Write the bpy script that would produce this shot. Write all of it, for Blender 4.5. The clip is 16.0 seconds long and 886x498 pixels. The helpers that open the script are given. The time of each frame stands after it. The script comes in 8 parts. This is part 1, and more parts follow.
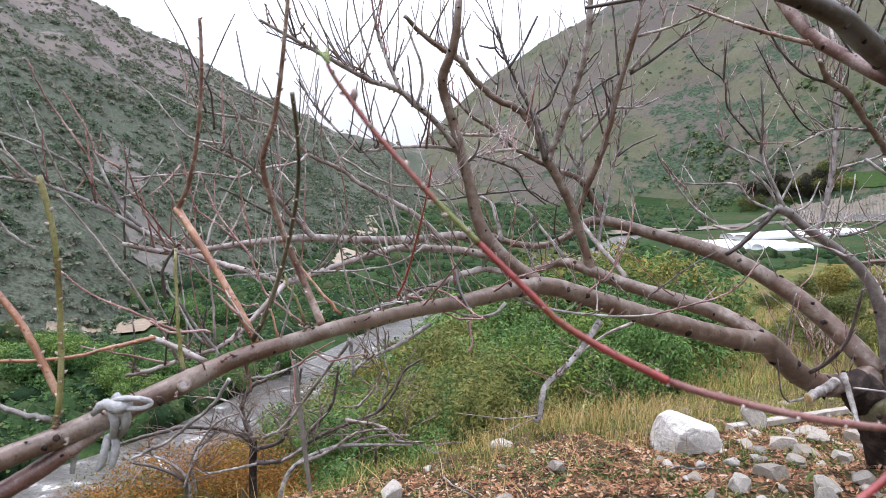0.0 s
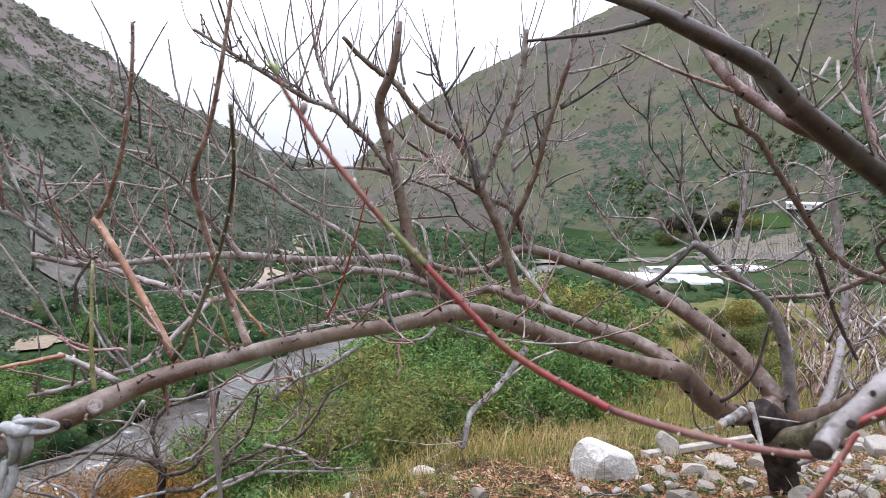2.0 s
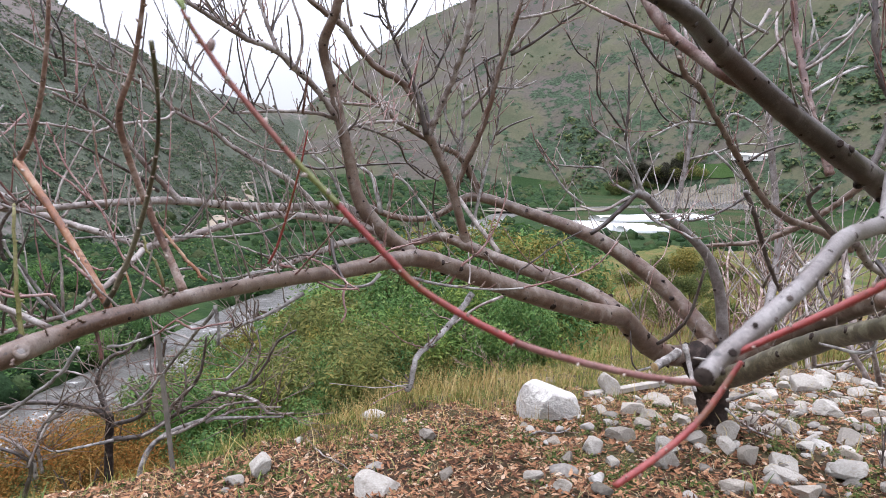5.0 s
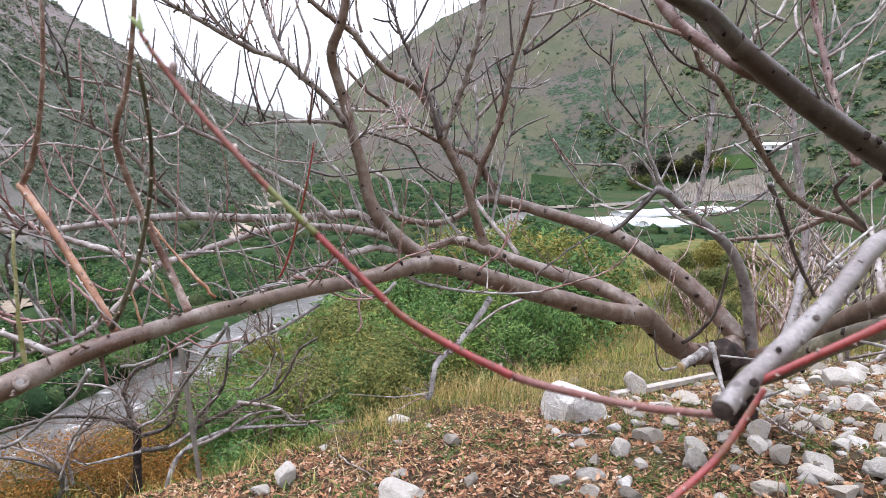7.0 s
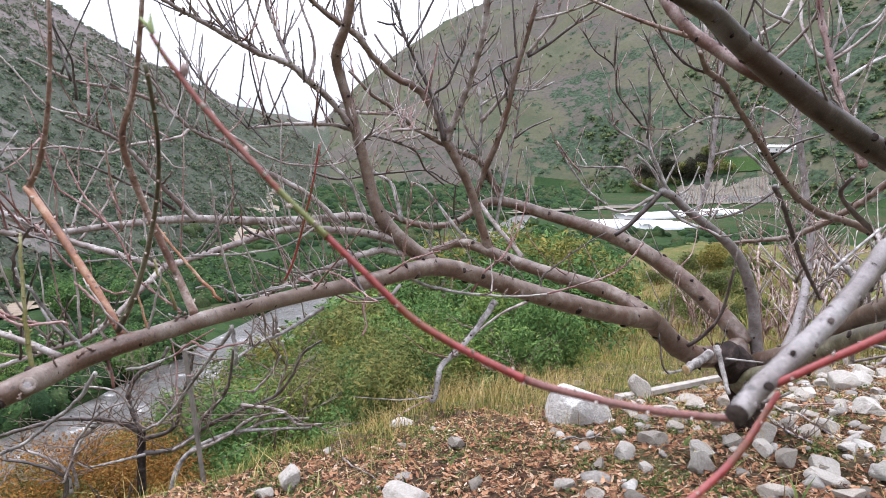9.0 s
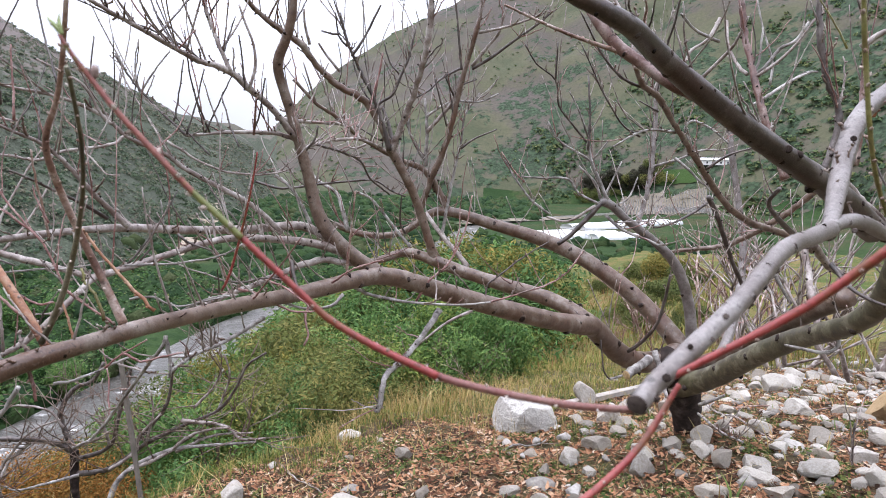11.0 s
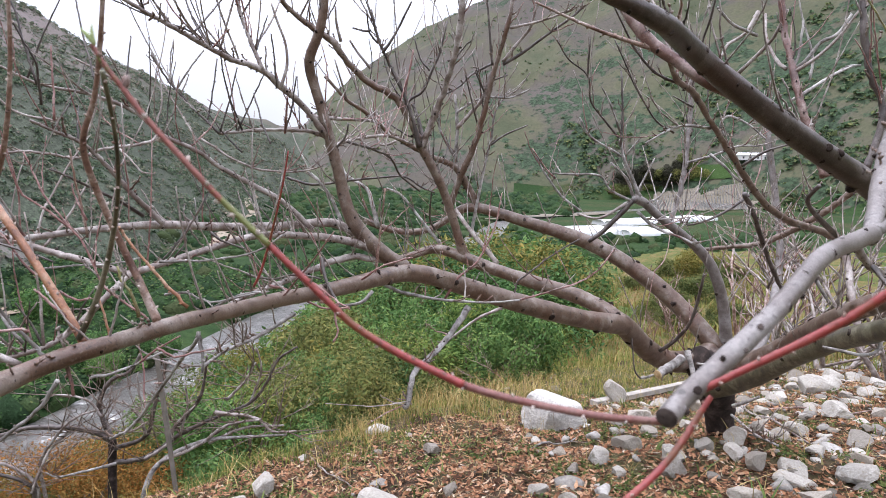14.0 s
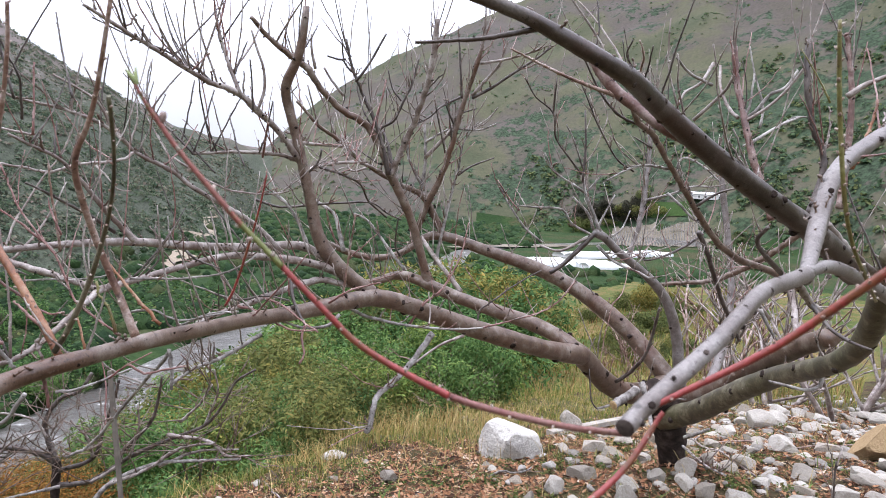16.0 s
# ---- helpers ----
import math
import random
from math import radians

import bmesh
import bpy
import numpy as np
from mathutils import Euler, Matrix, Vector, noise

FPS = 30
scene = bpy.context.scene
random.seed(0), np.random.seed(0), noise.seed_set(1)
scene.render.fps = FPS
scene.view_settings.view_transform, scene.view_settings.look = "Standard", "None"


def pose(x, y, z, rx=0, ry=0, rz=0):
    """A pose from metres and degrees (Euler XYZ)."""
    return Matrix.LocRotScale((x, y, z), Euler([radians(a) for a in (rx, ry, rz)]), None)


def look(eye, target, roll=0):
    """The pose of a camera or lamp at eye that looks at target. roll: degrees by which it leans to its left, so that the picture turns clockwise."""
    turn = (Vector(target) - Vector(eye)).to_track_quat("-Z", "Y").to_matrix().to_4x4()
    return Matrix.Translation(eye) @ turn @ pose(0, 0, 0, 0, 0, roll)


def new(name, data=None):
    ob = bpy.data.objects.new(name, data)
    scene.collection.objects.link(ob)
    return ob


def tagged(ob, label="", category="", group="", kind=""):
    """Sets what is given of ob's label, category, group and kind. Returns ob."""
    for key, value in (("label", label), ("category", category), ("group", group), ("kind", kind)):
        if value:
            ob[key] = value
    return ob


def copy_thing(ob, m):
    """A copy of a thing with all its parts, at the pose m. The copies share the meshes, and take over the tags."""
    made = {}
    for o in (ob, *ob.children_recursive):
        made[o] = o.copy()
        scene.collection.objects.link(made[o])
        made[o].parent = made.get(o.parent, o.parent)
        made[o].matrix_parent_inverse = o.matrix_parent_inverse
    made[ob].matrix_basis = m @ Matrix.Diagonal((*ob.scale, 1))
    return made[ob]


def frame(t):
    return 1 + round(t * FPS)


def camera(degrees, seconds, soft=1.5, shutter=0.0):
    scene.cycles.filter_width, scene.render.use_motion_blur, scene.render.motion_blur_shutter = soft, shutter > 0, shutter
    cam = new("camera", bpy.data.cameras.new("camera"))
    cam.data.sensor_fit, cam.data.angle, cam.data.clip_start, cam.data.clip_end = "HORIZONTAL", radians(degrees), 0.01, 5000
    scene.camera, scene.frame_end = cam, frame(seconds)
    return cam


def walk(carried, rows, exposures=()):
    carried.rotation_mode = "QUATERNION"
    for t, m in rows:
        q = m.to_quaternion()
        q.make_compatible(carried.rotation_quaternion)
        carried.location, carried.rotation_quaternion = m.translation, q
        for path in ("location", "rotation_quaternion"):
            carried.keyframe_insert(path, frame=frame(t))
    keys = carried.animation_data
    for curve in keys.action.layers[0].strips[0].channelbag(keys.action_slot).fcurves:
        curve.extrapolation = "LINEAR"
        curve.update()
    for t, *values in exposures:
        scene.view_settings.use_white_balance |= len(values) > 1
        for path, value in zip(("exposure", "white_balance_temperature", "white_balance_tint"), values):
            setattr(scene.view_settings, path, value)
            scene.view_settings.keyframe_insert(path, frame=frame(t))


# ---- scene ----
cam = camera(69.18, 16.0, soft=0.7)
cam.data.dof.use_dof, cam.data.dof.focus_distance, cam.data.dof.aperture_fstop = True, 2.6, 19.0
PATH = [
    (0, (0.0002, 0.0000, 1.6002), (0.0002, 4.9726, 1.0776), 0.00),
    (0.5, (0.0061, 0.0207, 1.5966), (-0.0350, 4.9861, 1.0103), 0.21),
    (1, (0.0003, 0.0280, 1.5961), (-0.0393, 5.0002, 1.0718), 0.72),
    (1.5, (-0.0004, 0.0247, 1.5890), (0.4080, 4.9906, 1.1730), 2.95),
    (2, (-0.0078, 0.0044, 1.5986), (0.5461, 4.9632, 1.2757), 2.61),
    (2.5, (-0.0232, -0.0150, 1.6000), (0.4154, 4.9515, 1.2238), 2.13),
    (3, (-0.0267, -0.0304, 1.6096), (0.4314, 4.9308, 1.1891), 2.39),
    (3.5, (-0.0221, -0.0350, 1.6047), (0.6949, 4.8807, 1.0374), 2.59),
    (4, (-0.0102, -0.0312, 1.5969), (0.9117, 4.8284, 0.8665), 2.95),
    (4.2, (-0.0073, -0.0277, 1.5955), (0.9218, 4.8352, 0.8961), 3.56),
    (6.3, (0.0314, 0.0194, 1.6025), (0.8562, 4.8954, 0.8645), 0.98),
    (6.5, (0.0292, 0.0174, 1.6038), (0.8316, 4.8960, 0.8584), 0.64),
    (7, (0.0275, 0.0153, 1.6054), (0.7885, 4.9070, 0.9040), 1.09),
    (7.5, (0.0291, 0.0159, 1.6032), (0.7389, 4.9026, 0.8177), 1.05),
    (8, (0.0284, 0.0173, 1.6047), (0.7178, 4.9148, 0.8704), 1.08),
    (8.5, (0.0256, 0.0125, 1.6056), (0.7157, 4.9124, 0.8886), 1.02),
    (9, (0.0244, 0.0175, 1.6050), (0.7603, 4.9159, 0.9239), 1.02),
    (9.5, (0.0267, 0.0275, 1.6017), (0.9444, 4.8998, 0.9547), 1.88),
    (9.7, (0.0272, 0.0245, 1.6001), (0.9960, 4.8894, 0.9724), 2.28),
    (11.8, (0.0422, 0.0034, 1.6091), (1.2091, 4.8291, 1.0158), 0.83),
    (12, (0.0385, 0.0050, 1.6119), (1.0602, 4.8551, 0.9542), -0.06),
    (12.5, (0.0435, 0.0119, 1.6136), (1.0956, 4.8580, 0.9745), 2.20),
    (13, (0.0453, 0.0122, 1.6145), (0.9315, 4.8796, 0.8910), 0.46),
    (13.5, (0.0420, 0.0141, 1.6111), (0.8463, 4.8986, 0.9075), -0.24),
    (14, (0.0398, 0.0087, 1.6074), (0.9326, 4.8874, 0.9742), 1.34),
    (14.5, (0.0449, 0.0065, 1.6092), (1.1088, 4.8558, 1.0156), 1.17),
    (15, (0.0480, 0.0067, 1.6067), (1.2341, 4.8278, 1.0151), 2.00),
    (15.5, (0.0411, 0.0016, 1.6094), (1.3031, 4.8212, 1.1857), 2.94),
    (16, (0.0178, -0.0260, 1.6112), (1.1993, 4.8150, 1.2010), 3.70),
]
STOPS = [(0, 0.31), (1.5, 0.29), (2, 0.20), (2.5, 0.10), (3, -0.03), (3.5, -0.08), (4, 0.04), (4.2, 0.08), (6.3, 0.37), (8.5, 0.36), (9.5, 0.33), (12, 0.28), (16, 0.27)]
walk(cam, [(t, look(eye, target, roll)) for t, eye, target, roll in PATH], [(t, s, 6100, 18.5) for t, s in STOPS])

# ---- world, sun and exposure ----
world = bpy.data.worlds.new("overcast")
scene.world = world
world.use_nodes = True
wn, wl = world.node_tree.nodes, world.node_tree.links
sky = wn.new("ShaderNodeTexSky")
sky.sky_type, sky.sun_disc = "NISHITA", False
sky.sun_elevation, sky.sun_rotation = radians(66), radians(270)
clouds = wn.new("ShaderNodeTexNoise")
clouds.inputs["Scale"].default_value, clouds.inputs["Detail"].default_value = 2.2, 5
geo = wn.new("ShaderNodeTexCoord")
wl.new(geo.outputs["Generated"], clouds.inputs["Vector"])
ramp = wn.new("ShaderNodeValToRGB")
ramp.color_ramp.elements[0].position, ramp.color_ramp.elements[0].color = 0.36, (8.3, 8.7, 9.2, 1)
ramp.color_ramp.elements[1].position, ramp.color_ramp.elements[1].color = 0.56, (9.9, 10.3, 10.9, 1)
wl.new(clouds.outputs["Fac"], ramp.inputs["Fac"])
veil = wn.new("ShaderNodeMixRGB")
veil.inputs["Fac"].default_value = 0.93
wl.new(sky.outputs["Color"], veil.inputs["Color1"])
wl.new(ramp.outputs["Color"], veil.inputs["Color2"])
wn["Background"].inputs["Strength"].default_value = 0.105
# an overcast sky is three times as bright overhead as at the horizon
split = wn.new("ShaderNodeSeparateXYZ")
wl.new(geo.outputs["Generated"], split.inputs[0])
rise = wn.new("ShaderNodeMapRange")
rise.inputs["To Min"].default_value, rise.inputs["To Max"].default_value = 0.72, 2.9
wl.new(split.outputs["Z"], rise.inputs["Value"])
dome = wn.new("ShaderNodeVectorMath")
dome.operation = "SCALE"
wl.new(veil.outputs["Color"], dome.inputs[0])
wl.new(rise.outputs[0], dome.inputs["Scale"])
wl.new(dome.outputs["Vector"], wn["Background"].inputs["Color"])
sun = new("sun", bpy.data.lights.new("sun", "SUN"))
sun.data.energy, sun.data.angle, sun.data.color = 1.5, radians(14), (1.0, 0.97, 0.93)
sun.matrix_world = look((0, 0, 0), (0.45, 0.0, -1.0))

# ---- materials ----


def material(name, rough=0.8):
    m = bpy.data.materials.new(name)
    m.use_nodes = True
    m.node_tree.nodes["Principled BSDF"].inputs["Specular IOR Level"].default_value = 0.5 if rough < 0.4 else 0.3 if rough < 0.6 else 0.1
    m.node_tree.nodes["Principled BSDF"].inputs["Roughness"].default_value = rough
    return m, m.node_tree.nodes, m.node_tree.links, m.node_tree.nodes["Principled BSDF"]


def noise_node(n, l, coord, scale, detail=4, rough=0.6):
    t = n.new("ShaderNodeTexNoise")
    t.inputs["Scale"].default_value, t.inputs["Detail"].default_value = scale, detail
    t.inputs["Roughness"].default_value = rough
    l.new(coord, t.inputs["Vector"])
    return t.outputs["Fac"]


def ramp_node(n, l, fac, *stops):
    r = n.new("ShaderNodeValToRGB")
    els = r.color_ramp.elements
    while len(els) < len(stops):
        els.new(0.5)
    for e, (p, c) in zip(els, stops):
        e.position, e.color = p, (*c, 1)
    l.new(fac, r.inputs["Fac"])
    return r.outputs["Color"]


def mix_node(n, l, fac, a, b, kind="MIX"):
    m = n.new("ShaderNodeMixRGB")
    m.blend_type = kind
    for sock, v in zip(m.inputs, (fac, a, b)):
        if hasattr(v, "links"):
            l.new(v, sock)
        else:
            sock.default_value = v if isinstance(v, float) else (*v, 1)
    return m.outputs["Color"]


def bump(n, l, bsdf, height, strength=0.4, distance=0.01):
    b = n.new("ShaderNodeBump")
    b.inputs["Strength"].default_value, b.inputs["Distance"].default_value = strength, distance
    l.new(height, b.inputs["Height"])
    l.new(b.outputs["Normal"], bsdf.inputs["Normal"])


def bark(name, base, dark, pale, rough=0.45, pale_at=0.62, scale=1.0, low=0.36, rings=0.5, patch=None):
    """Smooth peach bark: faint lenticel rings, grey film, red-brown patches, fine grit and dark scars."""
    m, n, l, p = material(name, rough)
    uv = n.new("ShaderNodeUVMap").outputs["UV"]
    obj = n.new("ShaderNodeTexCoord").outputs["Object"]
    grow = n.new("ShaderNodeMapping")
    grow.inputs["Scale"].default_value = (9.0, 260.0 * scale, 1.0)
    l.new(uv, grow.inputs["Vector"])
    band = noise_node(n, l, grow.outputs["Vector"], 1.0, 4, 0.7)
    film = noise_node(n, l, obj, 24.0 * scale, 7, 0.62)
    broad = noise_node(n, l, obj, 7.0 * scale, 5, 0.6)
    spot = noise_node(n, l, obj, 60.0 * scale, 4, 0.65)
    grit = noise_node(n, l, obj, 420.0 * scale, 3, 0.7)
    c = ramp_node(n, l, film, (low, dark), (0.5, base), (pale_at, pale))
    if patch:
        c = mix_node(n, l, ramp_node(n, l, broad, (0.52, (0, 0, 0)), (0.66, (0.75, 0.75, 0.75))), c, patch)
    c = mix_node(n, l, ramp_node(n, l, band, (0.56, (0, 0, 0)), (0.7, (0.6 * rings,) * 3)), c, pale)
    c = mix_node(n, l, ramp_node(n, l, band, (0.32, (0.6 * rings,) * 3), (0.44, (0, 0, 0))), c, dark)
    c = mix_node(n, l, ramp_node(n, l, spot, (0.30, (0.8, 0.8, 0.8)), (0.37, (0, 0, 0))), c, tuple(0.4 * v for v in dark))
    speck = noise_node(n, l, obj, 190.0 * scale, 2, 0.6)
    c = mix_node(n, l, ramp_node(n, l, speck, (0.64, (0, 0, 0)), (0.7, (0.75, 0.75, 0.75))), c, tuple(0.45 * v for v in dark))
    c = mix_node(n, l, ramp_node(n, l, speck, (0.3, (0.3, 0.3, 0.3)), (0.36, (0, 0, 0))), c, pale)
    c = mix_node(n, l, 0.6, c, ramp_node(n, l, grit, (0.3, (0.5, 0.5, 0.5)), (0.7, (1.35, 1.35, 1.35))), "MULTIPLY")
    l.new(c, p.inputs["Base Color"])
    p.inputs["Specular IOR Level"].default_value = 0.6 if rough < 0.6 else 0.15
    l.new(ramp_node(n, l, film, (0.3, (rough - 0.1,) * 3), (0.7, (rough + 0.12,) * 3)), p.inputs["Roughness"])
    bump(n, l, p, mix_node(n, l, 0.55, mix_node(n, l, rings, spot, band), mix_node(n, l, 0.5, film, grit)), 0.6, 0.0018)
    return m


MATS = {
    "bark": bark("peach_bark", (0.135, 0.088, 0.063), (0.06, 0.032, 0.021), (0.25, 0.208, 0.176), 0.42, 0.68, low=0.3, patch=(0.105, 0.048, 0.029)),
    "barktwig": bark("grey_branch_bark", (0.24, 0.198, 0.178), (0.13, 0.09, 0.075), (0.4, 0.36, 0.335), 0.5, 0.6, rings=0.3),
    "barkdark": bark("dark_peach_bark", (0.06, 0.043, 0.037), (0.03, 0.02, 0.017), (0.14, 0.118, 0.105), pale_at=0.66),
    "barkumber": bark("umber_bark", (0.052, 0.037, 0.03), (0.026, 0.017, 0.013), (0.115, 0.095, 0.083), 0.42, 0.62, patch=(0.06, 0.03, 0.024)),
    # near-black trunk bark: the shade the peach trunk stands in is part of the colour
    "barkshaded": bark("shaded_trunk_bark", (0.03, 0.021, 0.018), (0.014, 0.01, 0.008), (0.075, 0.056, 0.047), 0.8, 0.64),
    "barkpale": bark("pale_grey_bark", (0.165, 0.142, 0.132), (0.105, 0.083, 0.074), (0.245, 0.225, 0.215), 0.42, 0.64, rings=0.3),
    "barkred": bark("reddish_bark", (0.16, 0.085, 0.07), (0.085, 0.04, 0.032), (0.34, 0.26, 0.235), 0.42, patch=(0.12, 0.05, 0.042)),
    "barkgreen": bark("mossy_bark", (0.1, 0.085, 0.05), (0.045, 0.036, 0.024), (0.22, 0.2, 0.14), 0.45, patch=(0.075, 0.075, 0.03)),
    "barkgrey": bark("dead_grey_wood", (0.27, 0.25, 0.235), (0.12, 0.105, 0.095), (0.46, 0.44, 0.42), 0.75),
    "shoot": bark("brown_shoot", (0.23, 0.135, 0.1), (0.11, 0.052, 0.04), (0.42, 0.33, 0.29), 0.45, 0.58, rings=0.2),
    "shootbrown": bark("purple_brown_shoot", (0.17, 0.05, 0.042), (0.09, 0.03, 0.026), (0.26, 0.14, 0.122), 0.45, 0.68, rings=0.15),
    "shootorange": bark("orange_shoot", (0.30, 0.13, 0.065), (0.17, 0.07, 0.04), (0.42, 0.27, 0.18), 0.42, rings=0.15),
    "shootgreen": bark("green_shoot", (0.17, 0.16, 0.045), (0.11, 0.075, 0.03), (0.26, 0.24, 0.11), 0.42, rings=0.15),
    "shootolive": bark("olive_red_shoot", (0.21, 0.055, 0.042), (0.15, 0.165, 0.045), (0.27, 0.1, 0.08), 0.45, 0.66, 0.9, 0.48, 0.1),
    "leafgreen": bark("young_leaf", (0.30, 0.36, 0.14), (0.2, 0.26, 0.09), (0.5, 0.52, 0.3), 0.5),
    "budgrey": bark("furry_bud", (0.30, 0.22, 0.2), (0.14, 0.085, 0.075), (0.5, 0.46, 0.44), 0.8),
    "twigthin": bark("red_brown_twig", (0.21, 0.09, 0.078), (0.11, 0.048, 0.042), (0.38, 0.25, 0.23), 0.45),
    "twigred": bark("crimson_shoot", (0.24, 0.033, 0.031), (0.17, 0.055, 0.024), (0.3, 0.07, 0.056), 0.4, 0.7, 0.8, 0.42, 0.12),
}
SCAR = bark("knot_scar", (0.032, 0.022, 0.018), (0.015, 0.011, 0.01), (0.1, 0.08, 0.072), 0.8)


def soil_material():
    m, n, l, p = material("litter_soil", 0.95)
    obj = n.new("ShaderNodeTexCoord").outputs["Object"]
    big, mid, fine = noise_node(n, l, obj, 1.3), noise_node(n, l, obj, 11.0), noise_node(n, l, obj, 70.0)
    c = ramp_node(n, l, mid, (0.3, (0.028, 0.019, 0.013)), (0.5, (0.07, 0.045, 0.029)), (0.72, (0.15, 0.105, 0.07)))
    c = mix_node(n, l, ramp_node(n, l, big, (0.45, (0, 0, 0)), (0.62, (0.6, 0.6, 0.6))), c, (0.11, 0.115, 0.045))
    c = mix_node(n, l, 0.5, c, ramp_node(n, l, fine, (0.3, (0.25, 0.25, 0.25)), (0.7, (1.0, 1.0, 1.0))), "MULTIPLY")
    l.new(c, p.inputs["Base Color"])
    bump(n, l, p, mix_node(n, l, 0.5, mid, fine), 0.9, 0.03)
    return m


def land_material(name, stops, scale, patch, spots, grain=14.0):
    """Distant ground: patches of grass, bare earth and low growth at two scales."""
    m, n, l, p = material(name, 0.95)
    obj = n.new("ShaderNodeTexCoord").outputs["Object"]
    big, small = noise_node(n, l, obj, scale, 6, 0.62), noise_node(n, l, obj, scale * grain, 4, 0.7)
    c = ramp_node(n, l, big, *stops)
    c = mix_node(n, l, ramp_node(n, l, small, (0.46, (0, 0, 0)), (0.6, (spots,) * 3)), c, patch)
    l.new(c, p.inputs["Base Color"])
    bump(n, l, p, small, 0.6, 1.0)
    return m


def hill_material(name, grass, shrub, tilt, level, blur, size, lush, shade):
    """A hillside: grass and bare earth, spotted with shrubs that close up below a slanting line."""
    m, n, l, p = material(name, 0.95)
    obj = n.new("ShaderNodeTexCoord").outputs["Object"]
    broad, patchy = noise_node(n, l, obj, 0.011, 6, 0.6), noise_node(n, l, obj, 0.022, 5, 0.6)
    spot, fine = noise_node(n, l, obj, size, 3, 0.6), noise_node(n, l, obj, size * 3.3, 4, 0.7)
    c = ramp_node(n, l, broad, *grass)
    c = mix_node(n, l, 0.5, c, ramp_node(n, l, fine, (0.34, (0.7, 0.7, 0.7)), (0.66, (1.25, 1.25, 1.25))), "MULTIPLY")
    dot = n.new("ShaderNodeVectorMath")
    dot.operation = "DOT_PRODUCT"
    dot.inputs[1].default_value = tilt
    l.new(obj, dot.inputs[0])
    add = n.new("ShaderNodeMath")
    add.operation = "MULTIPLY_ADD"
    l.new(patchy, add.inputs[0])
    add.inputs[1].default_value = -blur
    l.new(dot.outputs["Value"], add.inputs[2])
    rise = n.new("ShaderNodeMapRange")
    rise.inputs["From Min"].default_value, rise.inputs["From Max"].default_value = level - blur * 0.75, level + blur * 0.25
    rise.inputs["To Min"].default_value, rise.inputs["To Max"].default_value = lush
    l.new(add.outputs[0], rise.inputs["Value"])
    both = n.new("ShaderNodeMath")
    both.operation = "MULTIPLY_ADD"
    l.new(patchy, both.inputs[0])
    both.inputs[1].default_value = 1.3
    l.new(spot, both.inputs[2])
    cover = n.new("ShaderNodeMath")
    l.new(both.outputs[0], cover.inputs[0])
    l.new(rise.outputs[0], cover.inputs[1])
    less = n.new("ShaderNodeMath")
    less.operation = "SUBTRACT"
    l.new(cover.outputs[0], less.inputs[0])
    less.inputs[1].default_value = 0.65
    green = ramp_node(n, l, fine, (0.36, tuple(0.4 * v for v in shrub)), (0.64, tuple(1.7 * v for v in shrub)))
    c = mix_node(n, l, ramp_node(n, l, less.outputs[0], (0.48, (0, 0, 0)), (0.57, (shade,) * 3)), c, green)
    l.new(c, p.inputs["Base Color"])
    bump(n, l, p, mix_node(n, l, 0.5, spot, fine), 0.6, 0.6)
    return m


SOIL = soil_material()
BANK = land_material("scrub_bank", [(0.38, (0.07, 0.10, 0.03)), (0.5, (0.14, 0.13, 0.045)), (0.62, (0.22, 0.15, 0.07))], 0.25, (0.08, 0.125, 0.035), 0.7)
VALLEY = land_material("valley_green", [(0.38, (0.021, 0.043, 0.014)), (0.5, (0.033, 0.059, 0.019)), (0.62, (0.071, 0.060, 0.033))], 0.035, (0.017, 0.037, 0.012), 0.8)
HILL_L = hill_material("far_hillside", [(0.36, (0.1, 0.094, 0.075)), (0.48, (0.14, 0.122, 0.107)), (0.6, (0.182, 0.152, 0.146))], (0.05, 0.064, 0.043), (0, 0, 1.0), 24.0, 50.0, 0.5, (0.5, -0.16), 0.85)
HILL_R = hill_material("near_hillside", [(0.36, (0.062, 0.07, 0.041)), (0.46, (0.086, 0.086, 0.053)), (0.54, (0.082, 0.073, 0.059)), (0.64, (0.088, 0.076, 0.068))], (0.031, 0.05, 0.028), (-0.5, 0.02, 1.0), -54.0, 80.0, 0.12, (0.05, -0.15), 0.92)

# ---- the land ----
FLOOR = -18.4


def table(x, *pairs):
    return np.interp(x, [p[0] for p in pairs], [p[1] for p in pairs])


def near_ground(x, y):
    return 0.30 - 0.24 * (np.maximum(y, 1.7) - 2.8) - 0.12 * np.clip(0.8 - x, 0, 3) + 0.11 * np.exp(-((x - 1.67) ** 2 + (y - 2.29) ** 2) / 0.055)


def wave(x, y, size, seed):
    """Smooth hand-made noise of sums of sines, about -1 to 1."""
    rng = np.random.RandomState(seed)
    out = 0
    for k in range(5):
        a, f, ph = rng.uniform(0, 6.283), (1.0 + 0.8 * k) / size, rng.uniform(0, 6.283, 2)
        out = out + np.sin(6.283 * f * (x * np.cos(a) + y * np.sin(a)) + ph[0] + 1.7 * np.sin(2.1 * f * (y * np.cos(a) - x * np.sin(a)) + ph[1])) / (1 + 0.6 * k)
    return out / 2.2


def brow(az):
    return table(az, (-180, 3.5), (-60, 2.6), (-25, 2.9), (-8, 3.15), (-2, 3.4), (5, 3.85), (10, 4.25), (15.4, 4.8), (22.7, 7.2), (30, 9.5), (45, 13), (70, 20), (100, 12), (180, 3.5))


